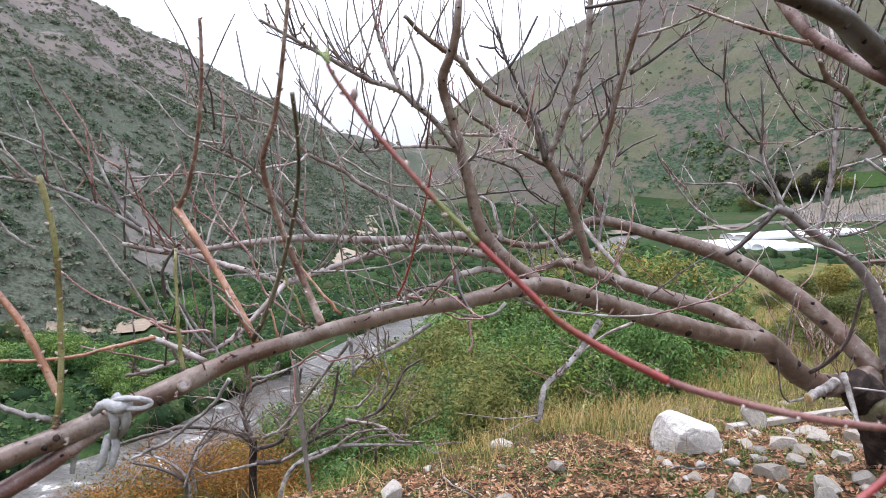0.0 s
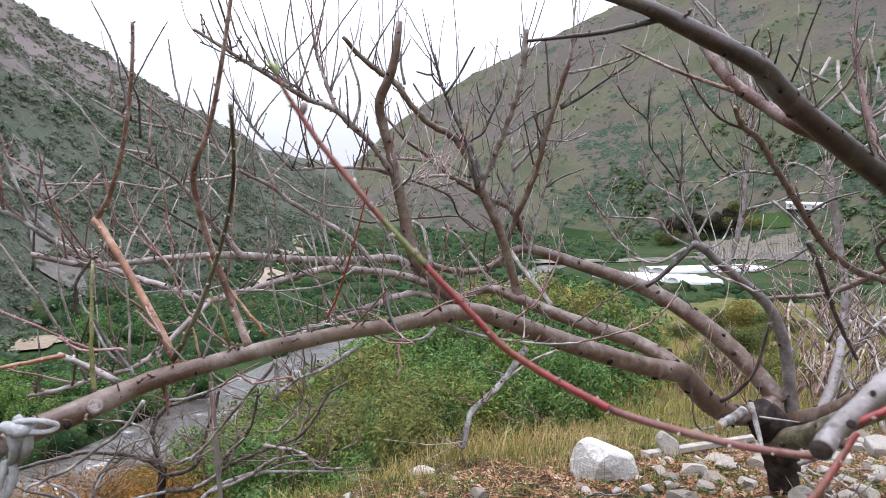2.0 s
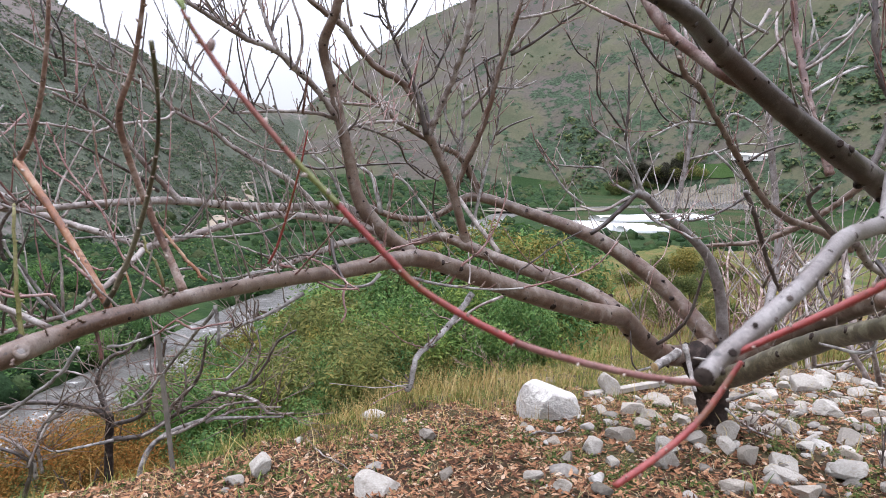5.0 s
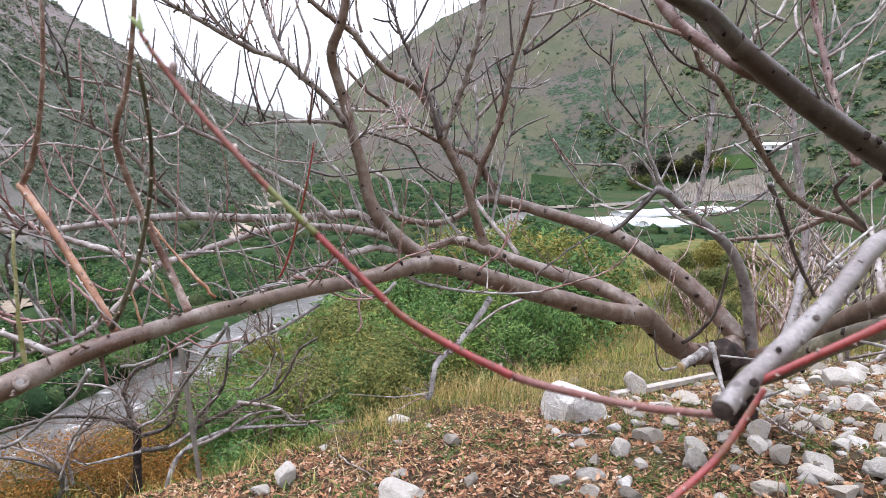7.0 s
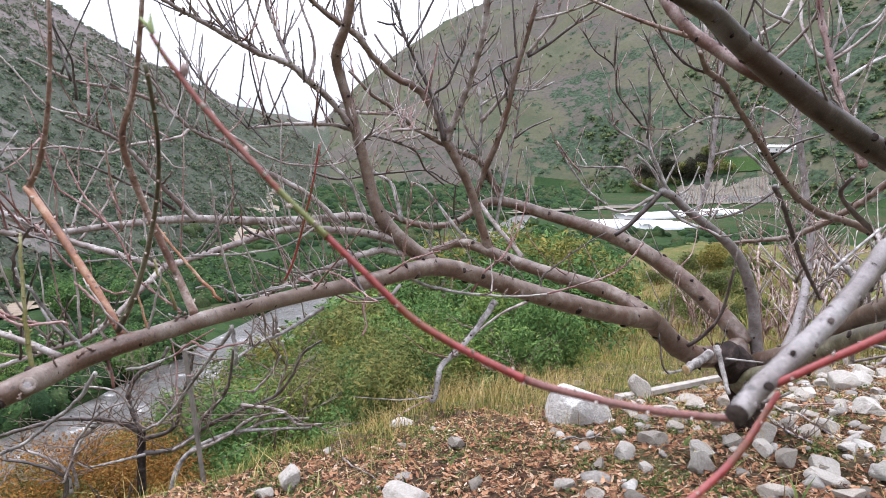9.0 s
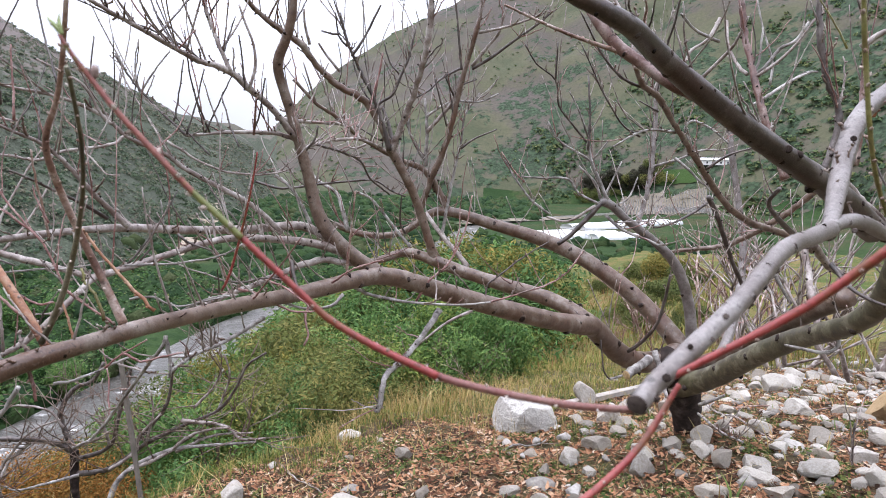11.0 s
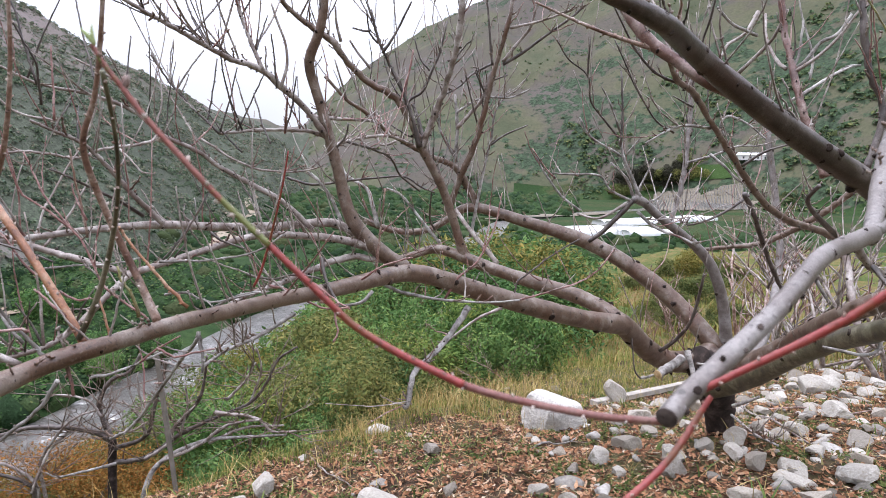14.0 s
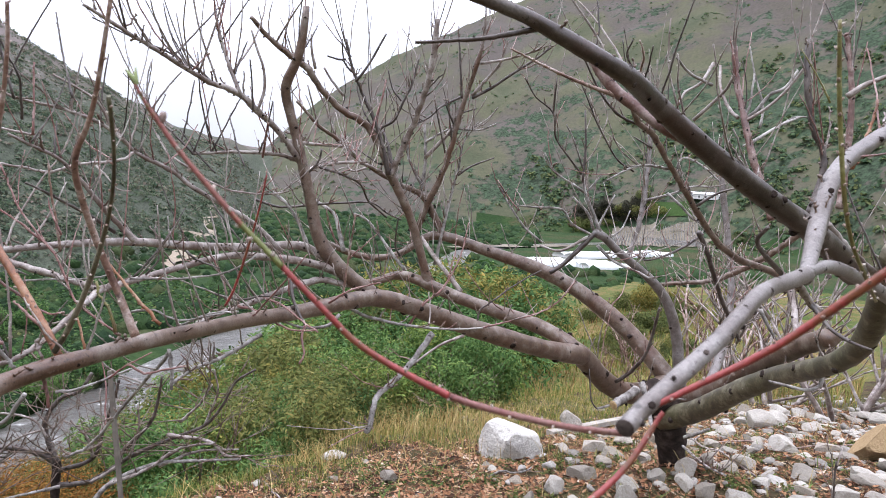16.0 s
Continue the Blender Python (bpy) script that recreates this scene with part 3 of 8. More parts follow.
limb("limb", "bark", [(1.689, 2.430, 0.859, 0.0413), (1.617, 2.541, 0.981, 0.0394), (1.522, 2.631, 1.085, 0.0378), (1.422, 2.700, 1.169, 0.0367), (1.287, 2.784, 1.253, 0.0349), (1.145, 2.845, 1.312, 0.0319), (0.944, 2.904, 1.363, 0.0279), (0.787, 2.936, 1.415, 0.0236), (0.683, 2.954, 1.426, 0.0220), (0.618, 2.958, 1.383, 0.0169), (0.539, 2.961, 1.321, 0.0152), (0.422, 2.976, 1.296, 0.0144), (0.291, 3.000, 1.319, 0.0158), (0.213, 3.017, 1.354, 0.0127)])
limb("branch", "bark", [(0.735, 2.945, 1.422, 0.0186), (0.684, 2.948, 1.526, 0.0176), (0.616, 2.940, 1.613, 0.0149), (0.510, 2.911, 1.651, 0.0122), (0.403, 2.884, 1.701, 0.0110), (0.304, 2.856, 1.756, 0.0099), (0.199, 2.832, 1.835, 0.0087), (0.126, 2.799, 1.877, 0.0076), (0.032, 2.775, 1.967, 0.0056)])
limb("branch", "bark", [(0.610, 2.964, 1.419, 0.0135), (0.634, 2.926, 1.531, 0.0156), (0.677, 2.885, 1.655, 0.0143), (0.718, 2.858, 1.789, 0.0121), (0.750, 2.818, 1.977, 0.0108), (0.779, 2.782, 2.114, 0.0097), (0.803, 2.745, 2.235, 0.0086), (0.820, 2.757, 2.341, 0.0067)])
limb("limb", "bark", [(0.114, 1.694, 1.429, 0.0104), (0.073, 1.703, 1.451, 0.0118), (0.029, 1.691, 1.459, 0.0117), (-0.061, 1.643, 1.453, 0.0104), (-0.193, 1.481, 1.465, 0.0096), (-0.268, 1.291, 1.488, 0.0079), (-0.346, 1.130, 1.492, 0.0059), (-0.406, 1.067, 1.486, 0.0050), (-0.446, 1.032, 1.486, 0.0050), (-0.504, 1.003, 1.503, 0.0038)])
limb("branch", "bark", [(-0.602, 1.226, 1.521, 0.0054), (-0.555, 1.215, 1.499, 0.0058), (-0.497, 1.202, 1.474, 0.0058), (-0.407, 1.175, 1.449, 0.0058), (-0.325, 1.139, 1.433, 0.0053), (-0.274, 1.119, 1.421, 0.0048)])
limb("limb", "bark", [(0.184, 1.694, 1.367, 0.0105), (0.146, 1.684, 1.395, 0.0118), (0.071, 1.638, 1.421, 0.0105), (-0.023, 1.533, 1.441, 0.0089), (-0.100, 1.394, 1.457, 0.0072), (-0.165, 1.290, 1.447, 0.0063), (-0.229, 1.196, 1.432, 0.0058), (-0.280, 1.120, 1.421, 0.0060)])
limb("branch", "bark", [(-0.276, 1.120, 1.423, 0.0056), (-0.295, 1.078, 1.399, 0.0047), (-0.317, 1.037, 1.370, 0.0045), (-0.344, 0.986, 1.345, 0.0039), (-0.379, 0.960, 1.336, 0.0035), (-0.423, 0.914, 1.328, 0.0030), (-0.450, 0.888, 1.326, 0.0026)])
limb("branch", "bark", [(0.184, 1.693, 1.358, 0.0077), (0.101, 1.667, 1.371, 0.0088), (0.015, 1.616, 1.352, 0.0079), (-0.063, 1.523, 1.332, 0.0063), (-0.105, 1.427, 1.331, 0.0054), (-0.152, 1.332, 1.324, 0.0041)])
limb("limb", "barkpale", [(1.738, 2.411, 0.777, 0.0276), (1.714, 2.412, 0.901, 0.0258), (1.693, 2.414, 1.034, 0.0241), (1.653, 2.418, 1.165, 0.0225), (1.591, 2.422, 1.266, 0.0208), (1.488, 2.430, 1.352, 0.0184), (1.375, 2.438, 1.429, 0.0168), (1.314, 2.434, 1.481, 0.0174), (1.261, 2.425, 1.499, 0.0187)])
limb("limb", "barkpale", [(1.834, 2.425, 0.769, 0.0248), (2.071, 2.652, 0.825, 0.0236), (2.325, 2.931, 0.906, 0.0223), (2.495, 3.127, 1.032, 0.0217), (2.549, 3.197, 1.225, 0.0200), (2.561, 3.279, 1.455, 0.0182), (2.530, 3.320, 1.705, 0.0190), (2.506, 3.360, 1.955, 0.0152)])
limb("branch", "barkpale", [(2.480, 4.284, 1.246, 0.0176), (2.544, 4.296, 1.399, 0.0166), (2.597, 4.322, 1.641, 0.0194), (2.634, 4.363, 1.962, 0.0181), (2.655, 4.400, 2.242, 0.0142), (2.684, 4.435, 2.523, 0.0104)])
limb("branch", "bark", [(2.425, 2.559, 1.276, 0.0163), (2.197, 2.505, 1.365, 0.0158), (2.002, 2.439, 1.407, 0.0152), (1.816, 2.377, 1.484, 0.0139), (1.618, 2.275, 1.628, 0.0124), (1.502, 2.203, 1.708, 0.0112), (1.351, 2.086, 1.796, 0.0099), (1.211, 1.964, 1.866, 0.0108), (1.107, 1.881, 1.888, 0.0089), (1.028, 1.797, 1.928, 0.0065)])
limb("limb", "bark", [(1.719, 2.394, 0.783, 0.0456), (1.711, 2.158, 0.909, 0.0372), (1.691, 1.974, 1.033, 0.0329), (1.633, 1.793, 1.130, 0.0323), (1.570, 1.611, 1.218, 0.0302), (1.536, 1.472, 1.281, 0.0278)])
limb("limb", "barkgreen", [(1.605, 2.336, 0.726, 0.0459), (1.618, 2.119, 0.842, 0.0436), (1.610, 1.930, 0.971, 0.0388), (1.580, 1.694, 1.103, 0.0335), (1.516, 1.462, 1.197, 0.0294), (1.435, 1.286, 1.287, 0.0279), (1.348, 1.165, 1.395, 0.0286), (1.275, 1.089, 1.480, 0.0274), (1.159, 0.972, 1.558, 0.0223)])
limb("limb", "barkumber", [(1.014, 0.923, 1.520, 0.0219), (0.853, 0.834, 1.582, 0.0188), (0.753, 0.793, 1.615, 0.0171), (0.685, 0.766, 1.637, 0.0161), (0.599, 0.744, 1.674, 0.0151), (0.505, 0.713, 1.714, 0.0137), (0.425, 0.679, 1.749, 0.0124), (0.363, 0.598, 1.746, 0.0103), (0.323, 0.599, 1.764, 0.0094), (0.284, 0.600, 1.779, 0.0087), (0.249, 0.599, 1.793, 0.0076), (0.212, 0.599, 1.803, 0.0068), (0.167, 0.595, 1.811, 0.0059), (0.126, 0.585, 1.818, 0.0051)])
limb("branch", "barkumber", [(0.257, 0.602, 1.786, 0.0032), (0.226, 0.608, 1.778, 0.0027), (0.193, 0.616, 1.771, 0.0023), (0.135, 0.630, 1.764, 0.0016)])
limb("limb", "barkred", [(0.566, 0.752, 1.696, 0.0067), (0.531, 0.749, 1.708, 0.0075), (0.497, 0.746, 1.719, 0.0078), (0.470, 0.764, 1.743, 0.0079), (0.442, 0.781, 1.766, 0.0080), (0.419, 0.789, 1.793, 0.0076), (0.405, 0.806, 1.826, 0.0068)])
limb("shoot", "shoot", [(0.451, 0.779, 1.758, 0.0036), (0.427, 0.783, 1.765, 0.0027), (0.364, 0.774, 1.776, 0.0022), (0.316, 0.763, 1.790, 0.0017), (0.280, 0.760, 1.801, 0.0012)])
limb("branch", "barkred", [(1.079, 1.212, 1.605, 0.0094), (1.068, 1.230, 1.660, 0.0090), (1.057, 1.251, 1.715, 0.0084), (1.047, 1.271, 1.775, 0.0080), (1.045, 1.302, 1.849, 0.0074), (1.045, 1.334, 1.925, 0.0071), (1.036, 1.347, 2.011, 0.0074)])
limb("limb", "barkpale", [(0.179, 0.244, 1.506, 0.0044), (0.192, 0.254, 1.510, 0.0046), (0.206, 0.260, 1.517, 0.0047), (0.229, 0.269, 1.529, 0.0047), (0.263, 0.288, 1.543, 0.0050), (0.292, 0.308, 1.554, 0.0051), (0.324, 0.333, 1.562, 0.0055), (0.382, 0.376, 1.564, 0.0062), (0.434, 0.415, 1.566, 0.0069)], cut="dark")
limb("limb", "barkpale", [(0.433, 0.415, 1.562, 0.0056), (0.461, 0.441, 1.581, 0.0067), (0.490, 0.468, 1.604, 0.0083), (0.522, 0.495, 1.637, 0.0090), (0.552, 0.512, 1.667, 0.0087), (0.624, 0.560, 1.691, 0.0085), (0.707, 0.605, 1.722, 0.0090), (0.828, 0.664, 1.764, 0.0091)])
limb("limb", "barkpale", [(0.433, 0.415, 1.567, 0.0051), (0.493, 0.453, 1.571, 0.0062), (0.585, 0.511, 1.556, 0.0071), (0.730, 0.607, 1.527, 0.0089), (0.897, 0.717, 1.492, 0.0107)])
limb("shoot", "shootbrown", [(0.192, 0.265, 1.495, 0.0018), (0.183, 0.265, 1.496, 0.0019), (0.169, 0.264, 1.498, 0.0019), (0.152, 0.263, 1.501, 0.0018), (0.128, 0.266, 1.506, 0.0019), (0.106, 0.270, 1.511, 0.0019), (0.095, 0.272, 1.515, 0.0019)])
limb("shoot", "twigred", [(0.098, 0.271, 1.514, 0.0021), (0.090, 0.273, 1.518, 0.0019), (0.075, 0.277, 1.524, 0.0018), (0.056, 0.282, 1.535, 0.0018), (0.049, 0.283, 1.540, 0.0018), (0.041, 0.283, 1.549, 0.0017), (0.026, 0.285, 1.563, 0.0016), (0.015, 0.287, 1.574, 0.0016)])
limb("shoot", "shootolive", [(0.016, 0.286, 1.573, 0.0016), (0.005, 0.288, 1.584, 0.0015), (-0.005, 0.288, 1.593, 0.0014), (-0.014, 0.288, 1.604, 0.0014), (-0.024, 0.289, 1.615, 0.0013), (-0.034, 0.290, 1.626, 0.0013), (-0.041, 0.291, 1.637, 0.0012), (-0.047, 0.290, 1.644, 0.0011), (-0.051, 0.290, 1.652, 0.0008)])
limb("shoot", "leafgreen", [(-0.050, 0.290, 1.652, 0.0010), (-0.052, 0.290, 1.655, 0.0014), (-0.055, 0.290, 1.658, 0.0003)])
limb("shoot", "leafgreen", [(-0.050, 0.290, 1.652, 0.0008), (-0.051, 0.290, 1.656, 0.0011), (-0.051, 0.291, 1.660, 0.0002)])
limb("shoot", "budgrey", [(-0.040, 0.291, 1.636, 0.0011), (-0.039, 0.291, 1.639, 0.0020), (-0.039, 0.291, 1.641, 0.0011)])
limb("shoot", "twigred", [(0.203, 0.256, 1.513, 0.0016), (0.210, 0.252, 1.519, 0.0018), (0.221, 0.245, 1.528, 0.0017), (0.233, 0.236, 1.539, 0.0019), (0.244, 0.227, 1.550, 0.0020), (0.251, 0.221, 1.559, 0.0020), (0.258, 0.212, 1.571, 0.0021), (0.266, 0.200, 1.586, 0.0022), (0.273, 0.191, 1.598, 0.0022)])
limb("shoot", "twigred", [(0.215, 0.268, 1.505, 0.0014), (0.211, 0.268, 1.499, 0.0016), (0.204, 0.266, 1.490, 0.0018), (0.194, 0.263, 1.478, 0.0019), (0.182, 0.261, 1.469, 0.0018), (0.169, 0.259, 1.460, 0.0019), (0.147, 0.255, 1.449, 0.0019)])
limb("shoot", "shootgreen", [(0.588, 0.487, 1.535, 0.0017), (0.490, 0.412, 1.568, 0.0018), (0.464, 0.400, 1.586, 0.0018), (0.439, 0.389, 1.615, 0.0017), (0.428, 0.386, 1.658, 0.0018), (0.417, 0.384, 1.699, 0.0019), (0.408, 0.379, 1.731, 0.0017), (0.400, 0.374, 1.757, 0.0014)])
limb("shoot", "shootorange", [(-0.225, 0.760, 1.405, 0.0044), (-0.235, 0.764, 1.425, 0.0048), (-0.262, 0.777, 1.467, 0.0044), (-0.295, 0.793, 1.513, 0.0044), (-0.319, 0.805, 1.545, 0.0044), (-0.340, 0.821, 1.566, 0.0050)])
limb("shoot", "shoot", [(-0.338, 0.820, 1.566, 0.0036), (-0.315, 0.799, 1.589, 0.0033), (-0.288, 0.761, 1.640, 0.0025), (-0.275, 0.744, 1.690, 0.0022), (-0.266, 0.729, 1.743, 0.0021), (-0.265, 0.722, 1.777, 0.0018)])
limb("shoot", "shoot", [(-0.140, 0.731, 1.435, 0.0050), (-0.152, 0.735, 1.463, 0.0040), (-0.165, 0.736, 1.496, 0.0040), (-0.180, 0.732, 1.532, 0.0036), (-0.189, 0.709, 1.581, 0.0035), (-0.194, 0.683, 1.618, 0.0033), (-0.183, 0.674, 1.641, 0.0026), (-0.170, 0.664, 1.661, 0.0023), (-0.156, 0.638, 1.711, 0.0022), (-0.143, 0.611, 1.759, 0.0019), (-0.141, 0.613, 1.785, 0.0017)])
limb("shoot", "barkgreen", [(-0.228, 0.756, 1.411, 0.0035), (-0.211, 0.747, 1.439, 0.0032), (-0.187, 0.718, 1.485, 0.0029), (-0.160, 0.669, 1.541, 0.0025), (-0.137, 0.610, 1.585, 0.0019), (-0.123, 0.562, 1.627, 0.0016), (-0.121, 0.526, 1.671, 0.0019)])
limb("shoot", "twigred", [(-0.078, 1.089, 1.405, 0.0022), (-0.063, 1.070, 1.429, 0.0022), (-0.041, 1.046, 1.514, 0.0018), (-0.024, 1.031, 1.581, 0.0015), (-0.017, 1.014, 1.626, 0.0012)])
limb("shoot", "shootgreen", [(-0.350, 0.554, 1.374, 0.0032), (-0.343, 0.556, 1.392, 0.0029), (-0.337, 0.556, 1.441, 0.0027), (-0.335, 0.555, 1.527, 0.0027), (-0.336, 0.554, 1.562, 0.0027), (-0.346, 0.554, 1.605, 0.0031)])
limb("shoot", "shootorange", [(-0.347, 0.563, 1.408, 0.0036), (-0.362, 0.566, 1.439, 0.0033), (-0.379, 0.570, 1.474, 0.0033), (-0.400, 0.572, 1.497, 0.0031), (-0.425, 0.576, 1.527, 0.0029)])
limb("branch", "barkgrey", [(0.444, 1.785, 1.208, 0.0098), (0.373, 1.733, 1.129, 0.0081), (0.308, 1.676, 1.087, 0.0078), (0.269, 1.648, 1.061, 0.0077), (0.253, 1.621, 1.001, 0.0076), (0.242, 1.619, 0.978, 0.0076)])
limb("branch", "barkgrey", [(1.372, 2.187, 0.903, 0.0169), (1.288, 2.124, 0.892, 0.0163), (1.218, 2.078, 0.881, 0.0159)], cut="pale")
limb("twig", "barkdark", [(-0.400, 1.381, 1.755, 0.0022), (-0.415, 1.402, 1.797, 0.0020), (-0.430, 1.422, 1.837, 0.0018), (-0.451, 1.455, 1.908, 0.0015), (-0.458, 1.466, 1.932, 0.0014)])
limb("twig", "barkdark", [(-0.372, 1.060, 1.684, 0.0020), (-0.370, 1.051, 1.718, 0.0018), (-0.371, 1.044, 1.747, 0.0016), (-0.383, 1.036, 1.774, 0.0014), (-0.393, 1.029, 1.800, 0.0013)])
limb("twig", "twigthin", [(-0.374, 1.108, 1.665, 0.0021), (-0.375, 1.115, 1.708, 0.0018), (-0.378, 1.120, 1.743, 0.0016), (-0.379, 1.126, 1.779, 0.0014)])
limb("branch", "bark", [(0.004, 1.651, 1.442, 0.0074), (-0.040, 1.634, 1.491, 0.0069), (-0.079, 1.619, 1.524, 0.0066), (-0.162, 1.589, 1.571, 0.0059), (-0.204, 1.572, 1.597, 0.0055), (-0.249, 1.552, 1.631, 0.0051), (-0.304, 1.527, 1.657, 0.0046), (-0.327, 1.515, 1.676, 0.0044), (-0.344, 1.504, 1.696, 0.0042), (-0.383, 1.482, 1.720, 0.0038), (-0.425, 1.459, 1.735, 0.0034), (-0.461, 1.438, 1.742, 0.0031), (-0.512, 1.406, 1.750, 0.0027), (-0.570, 1.360, 1.781, 0.0021)])
limb("twig", "bark", [(-0.328, 1.462, 1.685, 0.0038), (-0.346, 1.460, 1.703, 0.0036), (-0.366, 1.457, 1.745, 0.0032), (-0.390, 1.454, 1.771, 0.0029), (-0.456, 1.448, 1.805, 0.0023)])
limb("twig", "bark", [(-0.409, 1.217, 1.671, 0.0023), (-0.445, 1.213, 1.674, 0.0022), (-0.478, 1.211, 1.687, 0.0020), (-0.502, 1.209, 1.714, 0.0018), (-0.532, 1.206, 1.753, 0.0016), (-0.555, 1.203, 1.774, 0.0015)])
limb("twig", "bark", [(-0.297, 1.423, 1.659, 0.0033), (-0.312, 1.412, 1.646, 0.0032), (-0.351, 1.392, 1.634, 0.0030), (-0.392, 1.371, 1.627, 0.0029), (-0.423, 1.351, 1.609, 0.0027), (-0.457, 1.333, 1.612, 0.0026), (-0.493, 1.313, 1.618, 0.0024), (-0.527, 1.291, 1.614, 0.0023), (-0.570, 1.262, 1.610, 0.0021), (-0.602, 1.238, 1.607, 0.0019)])
limb("branch", "bark", [(-0.258, 1.270, 1.492, 0.0059), (-0.287, 1.250, 1.528, 0.0052), (-0.313, 1.228, 1.564, 0.0046), (-0.334, 1.208, 1.599, 0.0040), (-0.361, 1.183, 1.632, 0.0033), (-0.391, 1.160, 1.649, 0.0027), (-0.419, 1.136, 1.665, 0.0022)])
limb("twig", "barkdark", [(-0.202, 1.573, 1.671, 0.0031), (-0.254, 1.594, 1.719, 0.0028), (-0.301, 1.614, 1.770, 0.0025), (-0.334, 1.629, 1.809, 0.0023), (-0.361, 1.645, 1.855, 0.0021)])
limb("twig", "barkgrey", [(-0.306, 1.624, 1.767, 0.0021), (-0.276, 1.626, 1.817, 0.0018), (-0.241, 1.627, 1.864, 0.0016)])
limb("twig", "barkgrey", [(-0.309, 1.624, 1.770, 0.0021), (-0.318, 1.634, 1.830, 0.0018), (-0.311, 1.641, 1.882, 0.0016)])
limb("twig", "barkdark", [(-0.234, 1.603, 1.701, 0.0021), (-0.224, 1.608, 1.746, 0.0019), (-0.211, 1.620, 1.845, 0.0016)])
limb("twig", "barkdark", [(-0.205, 1.594, 1.672, 0.0021), (-0.183, 1.601, 1.747, 0.0019), (-0.165, 1.610, 1.826, 0.0016)])
limb("twig", "barkdark", [(-0.157, 1.507, 1.826, 0.0025), (-0.187, 1.500, 1.851, 0.0023), (-0.253, 1.486, 1.884, 0.0020), (-0.296, 1.477, 1.894, 0.0018), (-0.353, 1.464, 1.915, 0.0015), (-0.388, 1.455, 1.928, 0.0014)])
limb("branch", "bark", [(0.044, 1.678, 1.674, 0.0057), (0.002, 1.667, 1.687, 0.0053), (-0.039, 1.654, 1.689, 0.0048), (-0.118, 1.627, 1.685, 0.0041), (-0.205, 1.594, 1.672, 0.0032)])
limb("twig", "bark", [(-0.260, 1.653, 1.663, 0.0033), (-0.188, 1.650, 1.617, 0.0030), (-0.121, 1.648, 1.591, 0.0027), (-0.040, 1.649, 1.586, 0.0024), (0.016, 1.651, 1.598, 0.0023)])
limb("twig", "twigthin", [(-0.030, 1.156, 1.659, 0.0023), (-0.020, 1.060, 1.710, 0.0014)])
limb("twig", "bark", [(-0.063, 1.567, 1.782, 0.0036), (-0.049, 1.564, 1.833, 0.0032), (-0.053, 1.564, 1.880, 0.0028), (-0.071, 1.565, 1.929, 0.0024), (-0.083, 1.566, 1.965, 0.0020)])
limb("twig", "barkdark", [(-0.073, 1.569, 1.780, 0.0021), (-0.077, 1.562, 1.841, 0.0018), (-0.083, 1.556, 1.896, 0.0015)])
limb("twig", "barkdark", [(-0.058, 1.625, 1.687, 0.0022), (-0.043, 1.610, 1.733, 0.0020), (-0.029, 1.586, 1.809, 0.0016)])
limb("twig", "barkdark", [(-0.414, 1.635, 1.730, 0.0021), (-0.416, 1.646, 1.802, 0.0019), (-0.407, 1.657, 1.891, 0.0016)])
limb("twig", "twigthin", [(-0.497, 1.225, 1.631, 0.0019), (-0.503, 1.166, 1.597, 0.0014), (-0.510, 1.117, 1.575, 0.0011)])
limb("twig", "bark", [(-0.306, 1.194, 1.625, 0.0019), (-0.287, 1.189, 1.606, 0.0016), (-0.268, 1.183, 1.587, 0.0014), (-0.248, 1.180, 1.585, 0.0012)])
limb("twig", "barkdark", [(-0.084, 1.521, 1.650, 0.0020), (-0.104, 1.551, 1.695, 0.0019), (-0.127, 1.596, 1.768, 0.0016)])
limb("twig", "barkdark", [(-0.153, 1.580, 1.630, 0.0021), (-0.192, 1.592, 1.669, 0.0019), (-0.237, 1.607, 1.727, 0.0016)])
limb("twig", "bark", [(0.090, 2.367, 2.035, 0.0055), (0.074, 2.351, 2.093, 0.0042), (0.070, 2.335, 2.146, 0.0031)])
limb("twig", "barkdark", [(0.196, 2.388, 2.084, 0.0040), (0.170, 2.380, 2.079, 0.0034), (0.130, 2.368, 2.085, 0.0024)])
limb("twig", "barkdark", [(0.236, 2.370, 2.004, 0.0048), (0.278, 2.362, 2.068, 0.0042), (0.316, 2.354, 2.144, 0.0035), (0.335, 2.350, 2.183, 0.0032)])
limb("twig", "bark", [(0.196, 2.390, 1.952, 0.0049), (0.150, 2.375, 2.001, 0.0039), (0.120, 2.363, 2.041, 0.0032)])
limb("twig", "barkdark", [(0.323, 2.413, 1.826, 0.0058), (0.348, 2.407, 1.855, 0.0055), (0.388, 2.396, 1.881, 0.0052), (0.417, 2.388, 1.951, 0.0046), (0.445, 2.380, 2.020, 0.0041), (0.468, 2.373, 2.128, 0.0032)])
limb("twig", "twigthin", [(0.304, 2.378, 1.842, 0.0041), (0.333, 2.376, 1.942, 0.0036), (0.348, 2.377, 2.025, 0.0032)])
limb("twig", "barkdark", [(0.405, 2.357, 1.950, 0.0032), (0.370, 2.360, 1.994, 0.0029), (0.349, 2.361, 2.061, 0.0024)])
limb("twig", "barkdark", [(0.343, 2.394, 1.715, 0.0033), (0.294, 2.406, 1.743, 0.0029), (0.257, 2.415, 1.767, 0.0025)])
limb("twig", "bark", [(0.055, 1.673, 1.648, 0.0046), (0.090, 1.792, 1.670, 0.0047), (0.185, 2.027, 1.697, 0.0048), (0.252, 2.163, 1.703, 0.0049), (0.341, 2.329, 1.685, 0.0049)])
